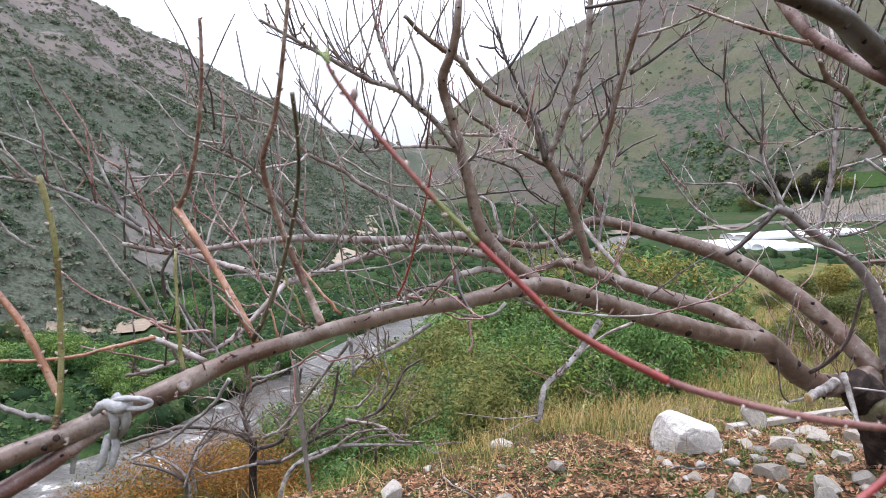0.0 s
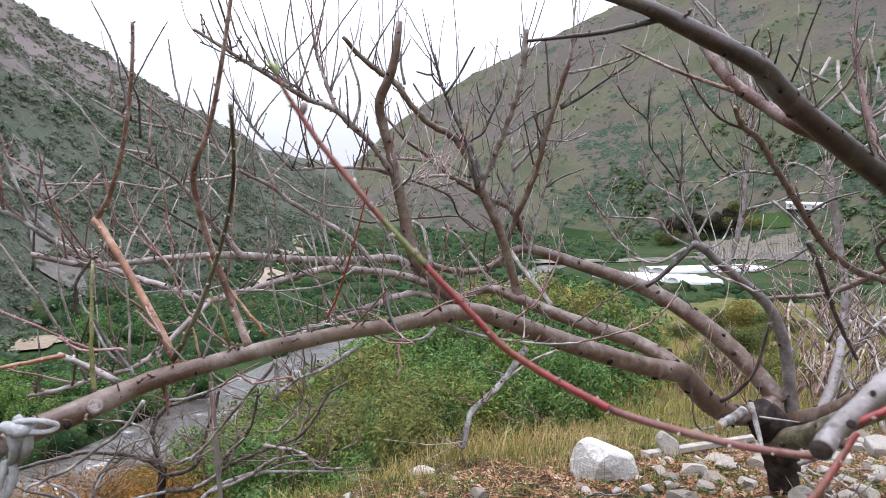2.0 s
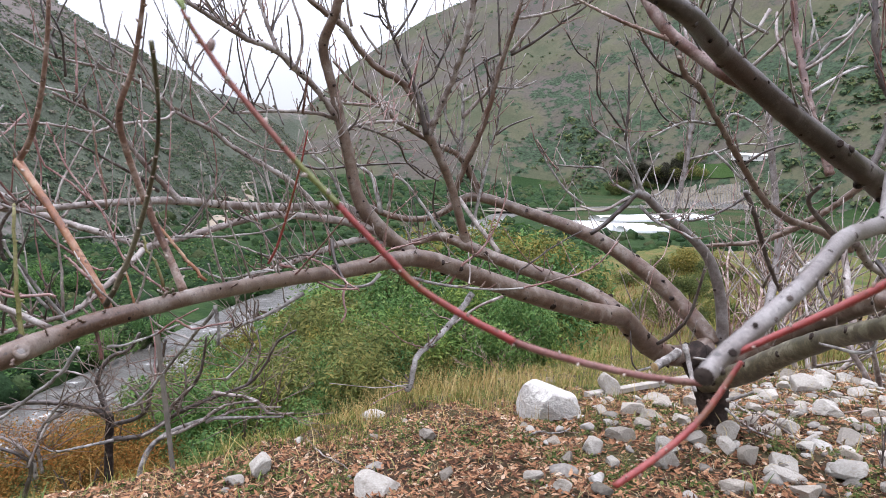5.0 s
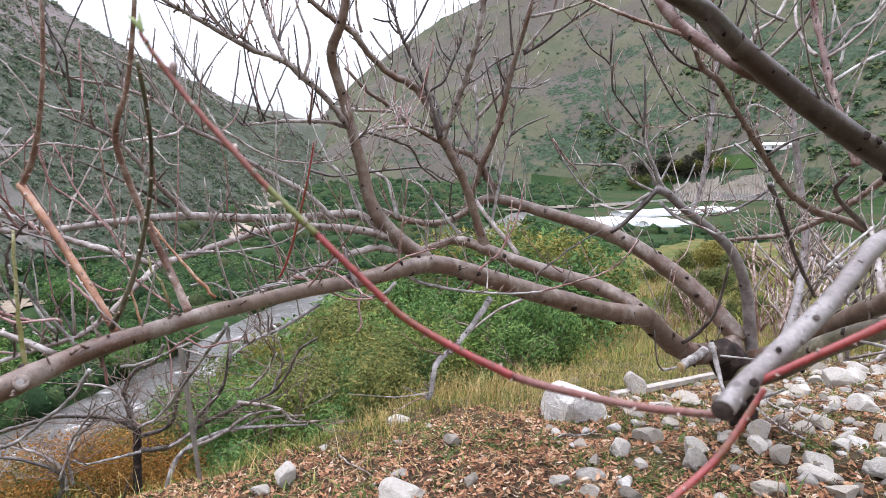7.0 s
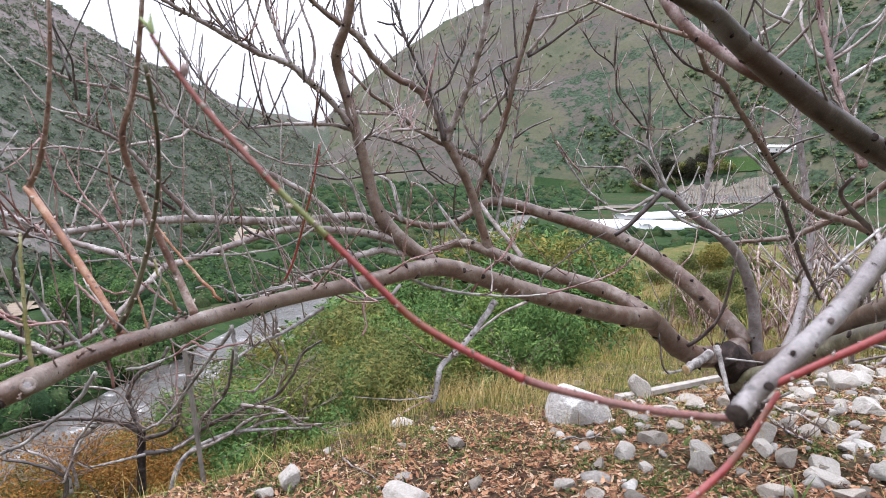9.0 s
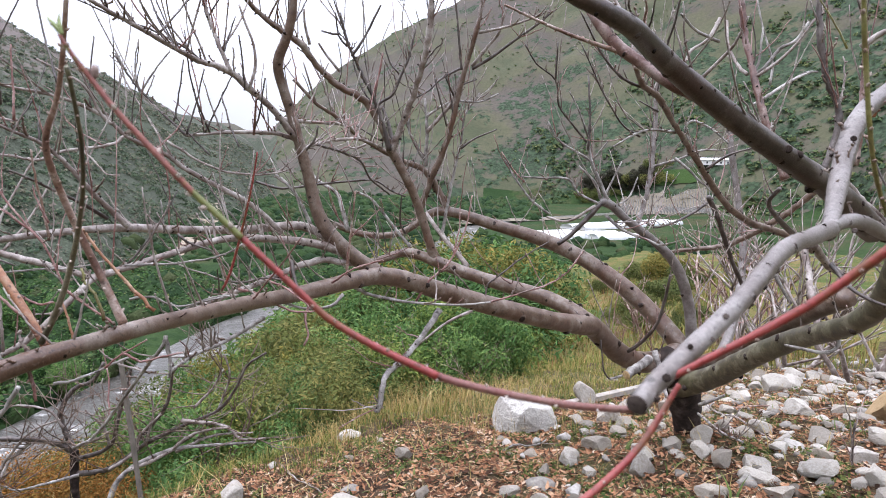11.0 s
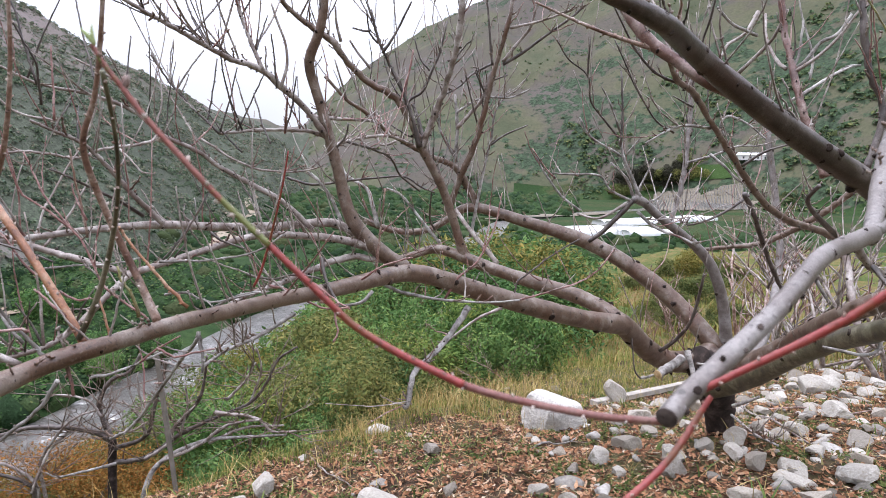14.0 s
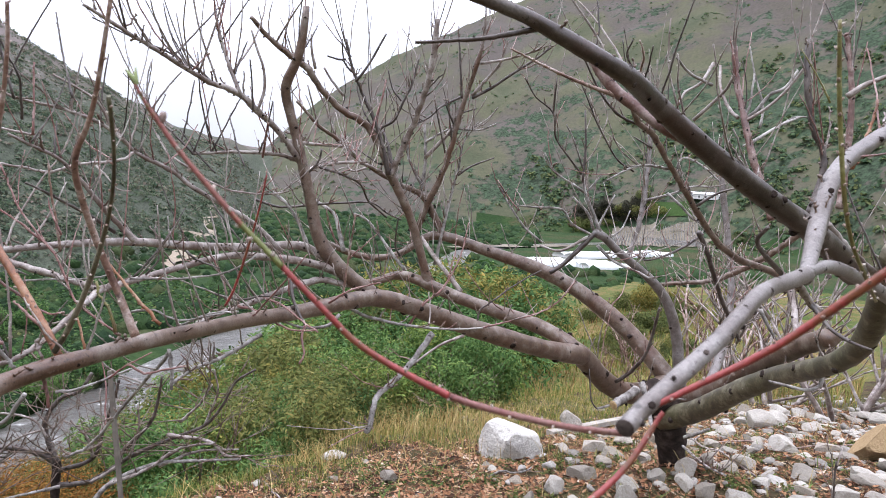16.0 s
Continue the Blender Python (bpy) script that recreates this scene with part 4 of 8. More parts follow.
limb("twig", "bark", [(0.221, 2.351, 1.706, 0.0049), (0.227, 2.347, 1.686, 0.0047), (0.251, 2.342, 1.681, 0.0044), (0.287, 2.339, 1.696, 0.0040)])
limb("twig", "barkdark", [(0.096, 1.751, 1.667, 0.0036), (0.180, 1.952, 1.653, 0.0036), (0.246, 2.093, 1.629, 0.0036), (0.290, 2.228, 1.575, 0.0035), (0.381, 2.401, 1.517, 0.0034)])
limb("twig", "bark", [(-0.005, 1.673, 1.725, 0.0051), (0.084, 2.136, 1.753, 0.0057), (0.232, 2.632, 1.781, 0.0059), (0.304, 2.856, 1.756, 0.0059)])
limb("twig", "barkdark", [(0.062, 1.672, 1.646, 0.0034), (0.086, 1.661, 1.677, 0.0028), (0.094, 1.655, 1.709, 0.0023)])
limb("twig", "barkdark", [(0.745, 2.778, 2.047, 0.0058), (0.735, 2.776, 2.111, 0.0053), (0.716, 2.772, 2.271, 0.0041), (0.709, 2.771, 2.316, 0.0038)])
limb("twig", "bark", [(0.802, 2.823, 2.070, 0.0079), (0.851, 2.794, 2.139, 0.0069), (0.902, 2.764, 2.210, 0.0059), (0.917, 2.745, 2.276, 0.0051), (0.925, 2.736, 2.308, 0.0048)])
limb("twig", "barkdark", [(0.802, 2.822, 2.060, 0.0079), (0.878, 2.794, 2.107, 0.0072), (0.965, 2.762, 2.175, 0.0063), (1.072, 2.721, 2.256, 0.0052), (1.113, 2.705, 2.295, 0.0048)])
limb("twig", "bark", [(0.813, 2.759, 2.204, 0.0067), (0.917, 2.738, 2.228, 0.0055), (1.020, 2.719, 2.264, 0.0044), (1.066, 2.711, 2.287, 0.0038)])
limb("twig", "barkdark", [(0.753, 2.830, 2.062, 0.0059), (0.656, 2.794, 2.005, 0.0050), (0.602, 2.766, 1.953, 0.0044), (0.537, 2.740, 1.913, 0.0038)])
limb("twig", "barkdark", [(0.750, 2.819, 1.986, 0.0039), (0.824, 2.812, 2.015, 0.0030)])
limb("twig", "barkgrey", [(0.625, 2.922, 1.856, 0.0061), (0.683, 2.897, 1.898, 0.0056), (0.741, 2.872, 1.922, 0.0052), (0.843, 2.823, 1.920, 0.0045), (0.921, 2.788, 1.955, 0.0039)])
limb("twig", "bark", [(0.624, 2.912, 1.785, 0.0092), (0.681, 2.882, 1.854, 0.0085), (0.724, 2.856, 1.919, 0.0078), (0.755, 2.825, 2.030, 0.0069)])
limb("twig", "barkgrey", [(0.626, 2.941, 1.629, 0.0093), (0.627, 2.939, 1.710, 0.0085), (0.629, 2.937, 1.786, 0.0077), (0.615, 2.936, 1.936, 0.0061)])
limb("twig", "barkgrey", [(0.621, 2.945, 1.654, 0.0073), (0.580, 2.946, 1.720, 0.0066), (0.545, 2.946, 1.797, 0.0059), (0.549, 2.940, 1.897, 0.0051)])
limb("twig", "barkgrey", [(0.703, 2.930, 1.283, 0.0084), (0.739, 2.925, 1.501, 0.0071), (0.763, 2.921, 1.636, 0.0062), (0.785, 2.917, 1.739, 0.0056), (0.801, 2.914, 1.865, 0.0048), (0.864, 2.901, 1.966, 0.0041)])
limb("twig", "barkdark", [(0.775, 2.878, 1.712, 0.0051), (0.839, 2.875, 1.759, 0.0043), (0.940, 2.866, 1.804, 0.0031)])
limb("twig", "barkdark", [(0.393, 2.403, 1.688, 0.0100), (0.380, 2.428, 1.772, 0.0079), (0.355, 2.452, 1.845, 0.0059)])
limb("twig", "barkdark", [(0.689, 2.803, 1.805, 0.0039), (0.647, 2.766, 1.919, 0.0033), (0.619, 2.739, 1.997, 0.0029)])
limb("twig", "barkdark", [(0.721, 2.817, 1.939, 0.0039), (0.661, 2.734, 2.009, 0.0029)])
limb("twig", "twigthin", [(1.101, 2.909, 1.565, 0.0042), (1.049, 2.925, 1.621, 0.0038), (0.992, 2.946, 1.706, 0.0032)])
limb("twig", "barkdark", [(0.478, 2.297, 1.970, 0.0032), (0.505, 2.273, 2.015, 0.0027), (0.539, 2.248, 2.049, 0.0023)])
limb("twig", "barkdark", [(0.222, 2.399, 2.043, 0.0032), (0.191, 2.389, 2.078, 0.0029), (0.179, 2.370, 2.150, 0.0024)])
limb("twig", "barkdark", [(0.291, 2.362, 1.864, 0.0032), (0.261, 2.375, 1.923, 0.0028), (0.242, 2.388, 1.993, 0.0024)])
limb("twig", "bark", [(0.126, 2.798, 1.872, 0.0048), (0.101, 2.765, 1.946, 0.0038), (0.073, 2.726, 2.029, 0.0027)])
limb("twig", "bark", [(0.299, 2.857, 1.758, 0.0049), (0.227, 2.877, 1.820, 0.0042), (0.178, 2.898, 1.917, 0.0035), (0.161, 2.912, 1.990, 0.0030)])
limb("twig", "barkdark", [(1.172, 2.411, 1.737, 0.0044), (1.102, 2.394, 1.801, 0.0040), (1.032, 2.373, 1.870, 0.0036), (1.004, 2.347, 1.959, 0.0032), (0.916, 2.325, 2.012, 0.0028), (0.862, 2.304, 2.075, 0.0024)])
limb("twig", "barkdark", [(0.992, 2.318, 1.961, 0.0033), (0.982, 2.287, 2.087, 0.0024)])
limb("twig", "barkgrey", [(1.179, 2.414, 1.759, 0.0044), (1.113, 2.376, 1.863, 0.0032), (1.064, 2.352, 1.921, 0.0025)])
limb("twig", "barkdark", [(1.188, 2.425, 1.703, 0.0053), (1.193, 2.434, 1.839, 0.0045), (1.184, 2.447, 2.001, 0.0035)])
limb("twig", "barkgrey", [(1.215, 2.434, 1.658, 0.0054), (1.152, 2.438, 1.694, 0.0048), (1.070, 2.442, 1.738, 0.0042), (1.020, 2.446, 1.813, 0.0035)])
limb("twig", "barkgrey", [(1.219, 2.436, 1.671, 0.0045), (1.259, 2.398, 1.741, 0.0026)])
limb("twig", "barkgrey", [(1.281, 2.422, 1.501, 0.0081), (1.249, 2.425, 1.577, 0.0072), (1.209, 2.428, 1.653, 0.0062), (1.188, 2.429, 1.734, 0.0053)])
limb("twig", "barkdark", [(1.228, 2.097, 1.744, 0.0039), (1.159, 2.094, 1.780, 0.0036), (1.112, 2.091, 1.836, 0.0032), (1.065, 2.087, 1.899, 0.0029), (1.029, 2.082, 1.960, 0.0026), (0.981, 2.075, 2.038, 0.0022)])
limb("twig", "barkdark", [(1.118, 1.888, 1.880, 0.0048), (1.051, 1.880, 1.898, 0.0044), (0.999, 1.873, 1.928, 0.0040), (0.946, 1.864, 1.980, 0.0035), (0.890, 1.850, 2.054, 0.0029), (0.868, 1.844, 2.083, 0.0026)])
limb("twig", "barkdark", [(1.239, 2.004, 1.823, 0.0037), (1.172, 2.020, 1.859, 0.0022)])
limb("twig", "barkgrey", [(1.385, 2.127, 1.766, 0.0055), (1.274, 2.093, 1.770, 0.0046), (1.196, 2.064, 1.753, 0.0040), (1.080, 2.012, 1.701, 0.0030)])
limb("twig", "barkgrey", [(1.050, 1.437, 1.936, 0.0042), (0.979, 1.424, 1.953, 0.0036), (0.944, 1.417, 1.974, 0.0033), (0.926, 1.412, 1.987, 0.0031)])
limb("twig", "bark", [(1.054, 1.444, 1.993, 0.0048), (1.022, 1.442, 1.940, 0.0041), (0.982, 1.444, 1.913, 0.0036), (0.963, 1.442, 1.880, 0.0032)])
limb("twig", "bark", [(1.002, 1.431, 1.842, 0.0048), (1.039, 1.383, 1.902, 0.0038), (1.049, 1.364, 1.932, 0.0035), (1.053, 1.340, 1.974, 0.0030)])
limb("twig", "bark", [(1.048, 1.321, 1.841, 0.0044), (1.042, 1.345, 1.861, 0.0042), (1.045, 1.394, 1.919, 0.0037), (1.071, 1.441, 1.987, 0.0032)])
limb("twig", "barkgrey", [(1.079, 1.337, 1.844, 0.0050), (1.102, 1.333, 1.862, 0.0047), (1.134, 1.328, 1.905, 0.0040), (1.167, 1.321, 1.923, 0.0036), (1.196, 1.316, 1.967, 0.0030)])
limb("twig", "barkgrey", [(1.067, 1.320, 1.850, 0.0034), (1.077, 1.322, 1.880, 0.0032), (1.087, 1.331, 1.951, 0.0025)])
limb("twig", "barkgrey", [(1.154, 1.401, 1.797, 0.0042), (1.192, 1.417, 1.815, 0.0040), (1.279, 1.453, 1.856, 0.0034), (1.363, 1.483, 1.888, 0.0028)])
limb("twig", "barkgrey", [(1.648, 2.443, 1.760, 0.0055), (1.625, 2.435, 1.808, 0.0051), (1.648, 2.418, 1.839, 0.0048), (1.706, 2.373, 1.806, 0.0042), (1.753, 2.322, 1.746, 0.0035)])
limb("twig", "barkgrey", [(1.722, 2.825, 1.655, 0.0063), (1.834, 2.775, 1.695, 0.0055), (1.918, 2.736, 1.735, 0.0048), (2.011, 2.690, 1.735, 0.0041)])
limb("twig", "barkdark", [(1.591, 2.230, 1.636, 0.0059), (1.646, 2.179, 1.691, 0.0046), (1.710, 2.121, 1.721, 0.0032)])
limb("twig", "barkgrey", [(1.651, 2.534, 1.687, 0.0067), (1.721, 2.515, 1.630, 0.0059), (1.768, 2.501, 1.583, 0.0053), (1.834, 2.487, 1.556, 0.0048)])
limb("twig", "barkgrey", [(1.243, 2.426, 1.492, 0.0054), (1.159, 2.430, 1.531, 0.0049), (1.110, 2.433, 1.588, 0.0045), (0.992, 2.432, 1.590, 0.0039), (0.911, 2.431, 1.593, 0.0035)])
limb("twig", "barkdark", [(1.255, 2.425, 1.492, 0.0117), (1.195, 2.440, 1.418, 0.0103), (1.144, 2.453, 1.360, 0.0092), (1.092, 2.466, 1.319, 0.0082)])
limb("twig", "bark", [(1.232, 2.427, 1.482, 0.0063), (1.131, 2.457, 1.416, 0.0053), (1.048, 2.489, 1.431, 0.0046)])
limb("twig", "barkgrey", [(1.292, 2.453, 1.445, 0.0073), (1.346, 2.400, 1.386, 0.0063), (1.432, 2.336, 1.348, 0.0050), (1.469, 2.306, 1.327, 0.0044)])
limb("twig", "barkdark", [(2.013, 2.759, 1.509, 0.0074), (1.918, 2.739, 1.451, 0.0065), (1.796, 2.718, 1.397, 0.0055), (1.677, 2.703, 1.369, 0.0045), (1.627, 2.700, 1.395, 0.0041)])
limb("branch", "bark", [(2.464, 2.596, 1.572, 0.0163), (2.411, 2.698, 1.458, 0.0147), (2.348, 2.788, 1.370, 0.0166), (2.290, 2.859, 1.308, 0.0151), (2.225, 2.930, 1.257, 0.0136), (2.134, 3.021, 1.229, 0.0117), (2.026, 3.122, 1.201, 0.0096)])
limb("branch", "barkdark", [(1.927, 2.672, 1.519, 0.0122), (2.017, 2.710, 1.402, 0.0116), (2.129, 2.759, 1.237, 0.0107), (2.234, 2.798, 1.093, 0.0098), (2.344, 2.833, 0.957, 0.0090)])
limb("twig", "barkdark", [(2.318, 2.478, 1.304, 0.0148), (2.051, 2.344, 1.427, 0.0112), (1.916, 2.262, 1.508, 0.0092), (1.888, 2.174, 1.571, 0.0076)])
limb("twig", "barkgrey", [(1.293, 1.518, 1.340, 0.0048), (1.378, 1.555, 1.383, 0.0041), (1.497, 1.603, 1.440, 0.0032)])
limb("twig", "barkdark", [(1.224, 2.088, 0.966, 0.0073), (1.258, 2.051, 1.012, 0.0067), (1.285, 2.002, 1.094, 0.0059), (1.279, 1.949, 1.213, 0.0049), (1.271, 1.921, 1.275, 0.0044)])
limb("twig", "barkgrey", [(1.326, 2.162, 0.875, 0.0059), (1.275, 2.137, 0.869, 0.0053), (1.158, 2.084, 0.867, 0.0040)])
limb("twig", "barkdark", [(1.156, 2.085, 0.867, 0.0032), (1.134, 2.093, 0.899, 0.0030), (1.125, 2.110, 1.009, 0.0024)])
limb("twig", "barkgrey", [(1.324, 2.073, 0.968, 0.0105), (1.321, 2.033, 0.923, 0.0093), (1.315, 1.991, 0.875, 0.0081), (1.310, 1.954, 0.834, 0.0070)])
limb("twig", "barkgrey", [(1.484, 2.016, 0.741, 0.0049), (1.326, 1.683, 0.822, 0.0034), (1.161, 1.377, 0.930, 0.0023)])
limb("twig", "barkgrey", [(1.551, 2.107, 0.737, 0.0076), (1.573, 2.046, 0.779, 0.0059), (1.584, 2.010, 0.807, 0.0049)])
limb("twig", "barkgrey", [(1.474, 2.239, 0.864, 0.0044), (1.556, 2.127, 0.881, 0.0034)])
limb("twig", "barkgrey", [(1.274, 2.465, 1.508, 0.0064), (1.251, 2.478, 1.576, 0.0056), (1.184, 2.498, 1.642, 0.0046)])
limb("twig", "barkgrey", [(1.285, 2.463, 1.508, 0.0046), (1.319, 2.468, 1.577, 0.0038), (1.365, 2.473, 1.664, 0.0027)])
limb("twig", "barkgrey", [(1.308, 2.455, 1.475, 0.0046), (1.387, 2.448, 1.510, 0.0037), (1.432, 2.454, 1.602, 0.0027)])
limb("twig", "barkgrey", [(0.188, 1.684, 1.297, 0.0048), (0.229, 1.681, 1.277, 0.0045), (0.267, 1.679, 1.268, 0.0043), (0.343, 1.675, 1.254, 0.0038), (0.467, 1.672, 1.245, 0.0030), (0.561, 1.670, 1.251, 0.0025)])
limb("twig", "twigthin", [(0.554, 1.671, 1.249, 0.0031), (0.642, 1.675, 1.271, 0.0028), (0.737, 1.679, 1.299, 0.0024), (0.791, 1.685, 1.331, 0.0022), (0.843, 1.697, 1.388, 0.0019)])
limb("twig", "twigthin", [(0.365, 1.750, 1.237, 0.0038), (0.405, 1.753, 1.300, 0.0034), (0.459, 1.751, 1.348, 0.0030), (0.507, 1.757, 1.445, 0.0024), (0.527, 1.768, 1.539, 0.0019)])
limb("twig", "shoot", [(0.162, 1.637, 1.301, 0.0035), (0.173, 1.628, 1.434, 0.0028), (0.180, 1.622, 1.505, 0.0025), (0.184, 1.619, 1.551, 0.0023)])
limb("twig", "barkdark", [(0.525, 2.862, 1.323, 0.0051), (0.494, 2.841, 1.381, 0.0044), (0.493, 2.791, 1.508, 0.0030)])
limb("twig", "barkgrey", [(0.270, 2.902, 1.331, 0.0112), (0.246, 2.934, 1.423, 0.0101), (0.222, 2.961, 1.498, 0.0091), (0.134, 2.999, 1.555, 0.0079), (0.108, 3.017, 1.598, 0.0073)])
limb("twig", "barkdark", [(-0.127, 2.893, 1.545, 0.0059), (-0.018, 2.872, 1.518, 0.0056), (0.128, 2.852, 1.538, 0.0051), (0.250, 2.835, 1.553, 0.0048), (0.372, 2.817, 1.562, 0.0044), (0.445, 2.800, 1.520, 0.0041), (0.508, 2.787, 1.494, 0.0039)])
limb("twig", "barkgrey", [(0.103, 2.729, 1.368, 0.0086), (0.054, 2.752, 1.476, 0.0073), (-0.004, 2.772, 1.550, 0.0063), (-0.051, 2.784, 1.584, 0.0057)])
limb("twig", "barkgrey", [(0.547, 2.849, 1.261, 0.0082), (0.484, 2.870, 1.338, 0.0073), (0.434, 2.887, 1.403, 0.0066), (0.371, 2.908, 1.477, 0.0057), (0.308, 2.922, 1.506, 0.0051)])
limb("twig", "bark", [(0.724, 2.509, 1.222, 0.0110), (0.691, 2.544, 1.268, 0.0104), (0.632, 2.603, 1.343, 0.0095), (0.575, 2.665, 1.431, 0.0086)])
limb("twig", "barkgrey", [(1.215, 2.870, 1.418, 0.0063), (1.127, 2.894, 1.487, 0.0056), (1.049, 2.921, 1.595, 0.0048), (1.010, 2.938, 1.667, 0.0042)])
limb("twig", "barkdark", [(0.705, 2.197, 1.161, 0.0032), (0.719, 2.201, 1.207, 0.0031), (0.779, 2.199, 1.252, 0.0029), (0.829, 2.197, 1.293, 0.0028), (0.938, 2.189, 1.360, 0.0024)])
limb("twig", "bark", [(0.659, 2.197, 1.110, 0.0057), (0.559, 2.163, 1.078, 0.0045), (0.449, 2.114, 1.017, 0.0031)])
limb("twig", "twigthin", [(-0.077, 1.375, 1.353, 0.0033), (-0.030, 1.352, 1.344, 0.0029), (0.017, 1.325, 1.320, 0.0024), (0.062, 1.304, 1.317, 0.0020), (0.085, 1.294, 1.322, 0.0018)])
limb("twig", "twigthin", [(-0.031, 1.401, 1.372, 0.0029), (0.017, 1.362, 1.357, 0.0025), (0.057, 1.322, 1.332, 0.0021), (0.087, 1.293, 1.317, 0.0018)])
limb("twig", "barkdark", [(0.031, 1.437, 1.403, 0.0045), (0.035, 1.417, 1.369, 0.0039), (0.050, 1.395, 1.335, 0.0033), (0.064, 1.378, 1.314, 0.0029)])
limb("twig", "twigthin", [(0.065, 1.398, 1.309, 0.0030), (0.058, 1.377, 1.283, 0.0026), (0.064, 1.355, 1.257, 0.0022), (0.054, 1.338, 1.238, 0.0019)])
limb("twig", "barkgrey", [(0.142, 1.439, 1.326, 0.0041), (0.116, 1.427, 1.303, 0.0037), (0.065, 1.416, 1.299, 0.0031), (0.016, 1.406, 1.315, 0.0025)])
limb("twig", "twigthin", [(0.120, 1.496, 1.342, 0.0026), (0.170, 1.470, 1.379, 0.0021), (0.231, 1.437, 1.403, 0.0015)])
limb("twig", "barkdark", [(-0.124, 1.386, 1.375, 0.0029), (-0.076, 1.362, 1.369, 0.0025), (-0.017, 1.335, 1.383, 0.0021), (0.029, 1.311, 1.377, 0.0018)])
limb("twig", "twigthin", [(-0.096, 1.331, 1.384, 0.0023), (-0.105, 1.320, 1.420, 0.0019), (-0.125, 1.306, 1.462, 0.0015), (-0.140, 1.300, 1.473, 0.0013)])
limb("twig", "twigthin", [(0.029, 1.512, 1.353, 0.0026), (0.022, 1.521, 1.405, 0.0021), (0.003, 1.530, 1.450, 0.0016)])
limb("twig", "barkdark", [(-0.295, 1.278, 1.505, 0.0038), (-0.320, 1.232, 1.533, 0.0032), (-0.346, 1.183, 1.557, 0.0026), (-0.370, 1.126, 1.581, 0.0020), (-0.380, 1.099, 1.590, 0.0018)])
limb("twig", "twigthin", [(-0.218, 0.992, 1.376, 0.0020), (-0.228, 0.994, 1.384, 0.0020), (-0.277, 1.007, 1.419, 0.0018), (-0.294, 1.014, 1.448, 0.0018), (-0.314, 1.023, 1.489, 0.0017), (-0.339, 1.031, 1.517, 0.0016), (-0.368, 1.040, 1.554, 0.0015), (-0.384, 1.048, 1.588, 0.0014), (-0.397, 1.054, 1.615, 0.0013)])
limb("twig", "twigthin", [(-0.336, 1.058, 1.500, 0.0021), (-0.369, 1.059, 1.527, 0.0019), (-0.403, 1.059, 1.552, 0.0017), (-0.416, 1.059, 1.586, 0.0015), (-0.425, 1.059, 1.619, 0.0013)])
limb("twig", "shoot", [(-0.323, 1.075, 1.487, 0.0021), (-0.326, 1.064, 1.536, 0.0018), (-0.330, 1.052, 1.587, 0.0015), (-0.330, 1.044, 1.621, 0.0013)])
limb("twig", "barkgrey", [(-0.195, 1.259, 1.485, 0.0017), (-0.198, 1.264, 1.514, 0.0015), (-0.202, 1.268, 1.540, 0.0013)])
limb("twig", "shootorange", [(-0.154, 0.955, 1.401, 0.0029), (-0.182, 0.958, 1.432, 0.0026), (-0.209, 0.960, 1.464, 0.0023), (-0.238, 0.964, 1.503, 0.0020), (-0.244, 0.964, 1.515, 0.0019)])
limb("twig", "barkdark", [(-0.379, 0.872, 1.439, 0.0028), (-0.383, 0.871, 1.457, 0.0026), (-0.380, 0.868, 1.485, 0.0023), (-0.359, 0.861, 1.513, 0.0020), (-0.353, 0.859, 1.516, 0.0019)])
limb("twig", "barkgrey", [(-0.294, 0.829, 1.372, 0.0025), (-0.306, 0.822, 1.393, 0.0023), (-0.328, 0.807, 1.434, 0.0019), (-0.342, 0.796, 1.463, 0.0016), (-0.344, 0.791, 1.477, 0.0015)])
limb("twig", "twigthin", [(-0.285, 0.773, 1.416, 0.0020), (-0.296, 0.772, 1.419, 0.0019), (-0.329, 0.767, 1.417, 0.0017), (-0.345, 0.766, 1.425, 0.0016), (-0.355, 0.765, 1.432, 0.0015)])
limb("twig", "barkgrey", [(-0.267, 1.302, 1.350, 0.0026), (-0.225, 1.285, 1.358, 0.0024), (-0.174, 1.260, 1.344, 0.0021), (-0.092, 1.226, 1.366, 0.0017)])
limb("twig", "barkgrey", [(-0.239, 1.157, 1.437, 0.0023), (-0.153, 1.144, 1.441, 0.0020), (-0.077, 1.134, 1.457, 0.0017), (-0.034, 1.132, 1.486, 0.0015)])
limb("twig", "barkdark", [(-0.215, 1.154, 1.444, 0.0019), (-0.196, 1.155, 1.469, 0.0015), (-0.199, 1.158, 1.488, 0.0012)])
limb("twig", "twigthin", [(-0.306, 1.026, 1.518, 0.0017), (-0.322, 1.033, 1.550, 0.0012), (-0.328, 1.037, 1.571, 0.0010)])
limb("twig", "barkgrey", [(-0.389, 1.078, 1.438, 0.0018), (-0.345, 1.072, 1.443, 0.0016), (-0.285, 1.063, 1.447, 0.0013), (-0.241, 1.058, 1.458, 0.0011)])
limb("twig", "twigthin", [(-0.324, 0.964, 1.424, 0.0019), (-0.290, 0.929, 1.419, 0.0015), (-0.264, 0.904, 1.426, 0.0012)])
limb("twig", "shootgreen", [(-0.174, 0.788, 1.426, 0.0021), (-0.184, 0.793, 1.456, 0.0017), (-0.194, 0.797, 1.468, 0.0015), (-0.199, 0.800, 1.485, 0.0013)])
limb("twig", "shootorange", [(-0.207, 0.789, 1.403, 0.0016), (-0.213, 0.794, 1.429, 0.0013), (-0.221, 0.798, 1.452, 0.0011)])
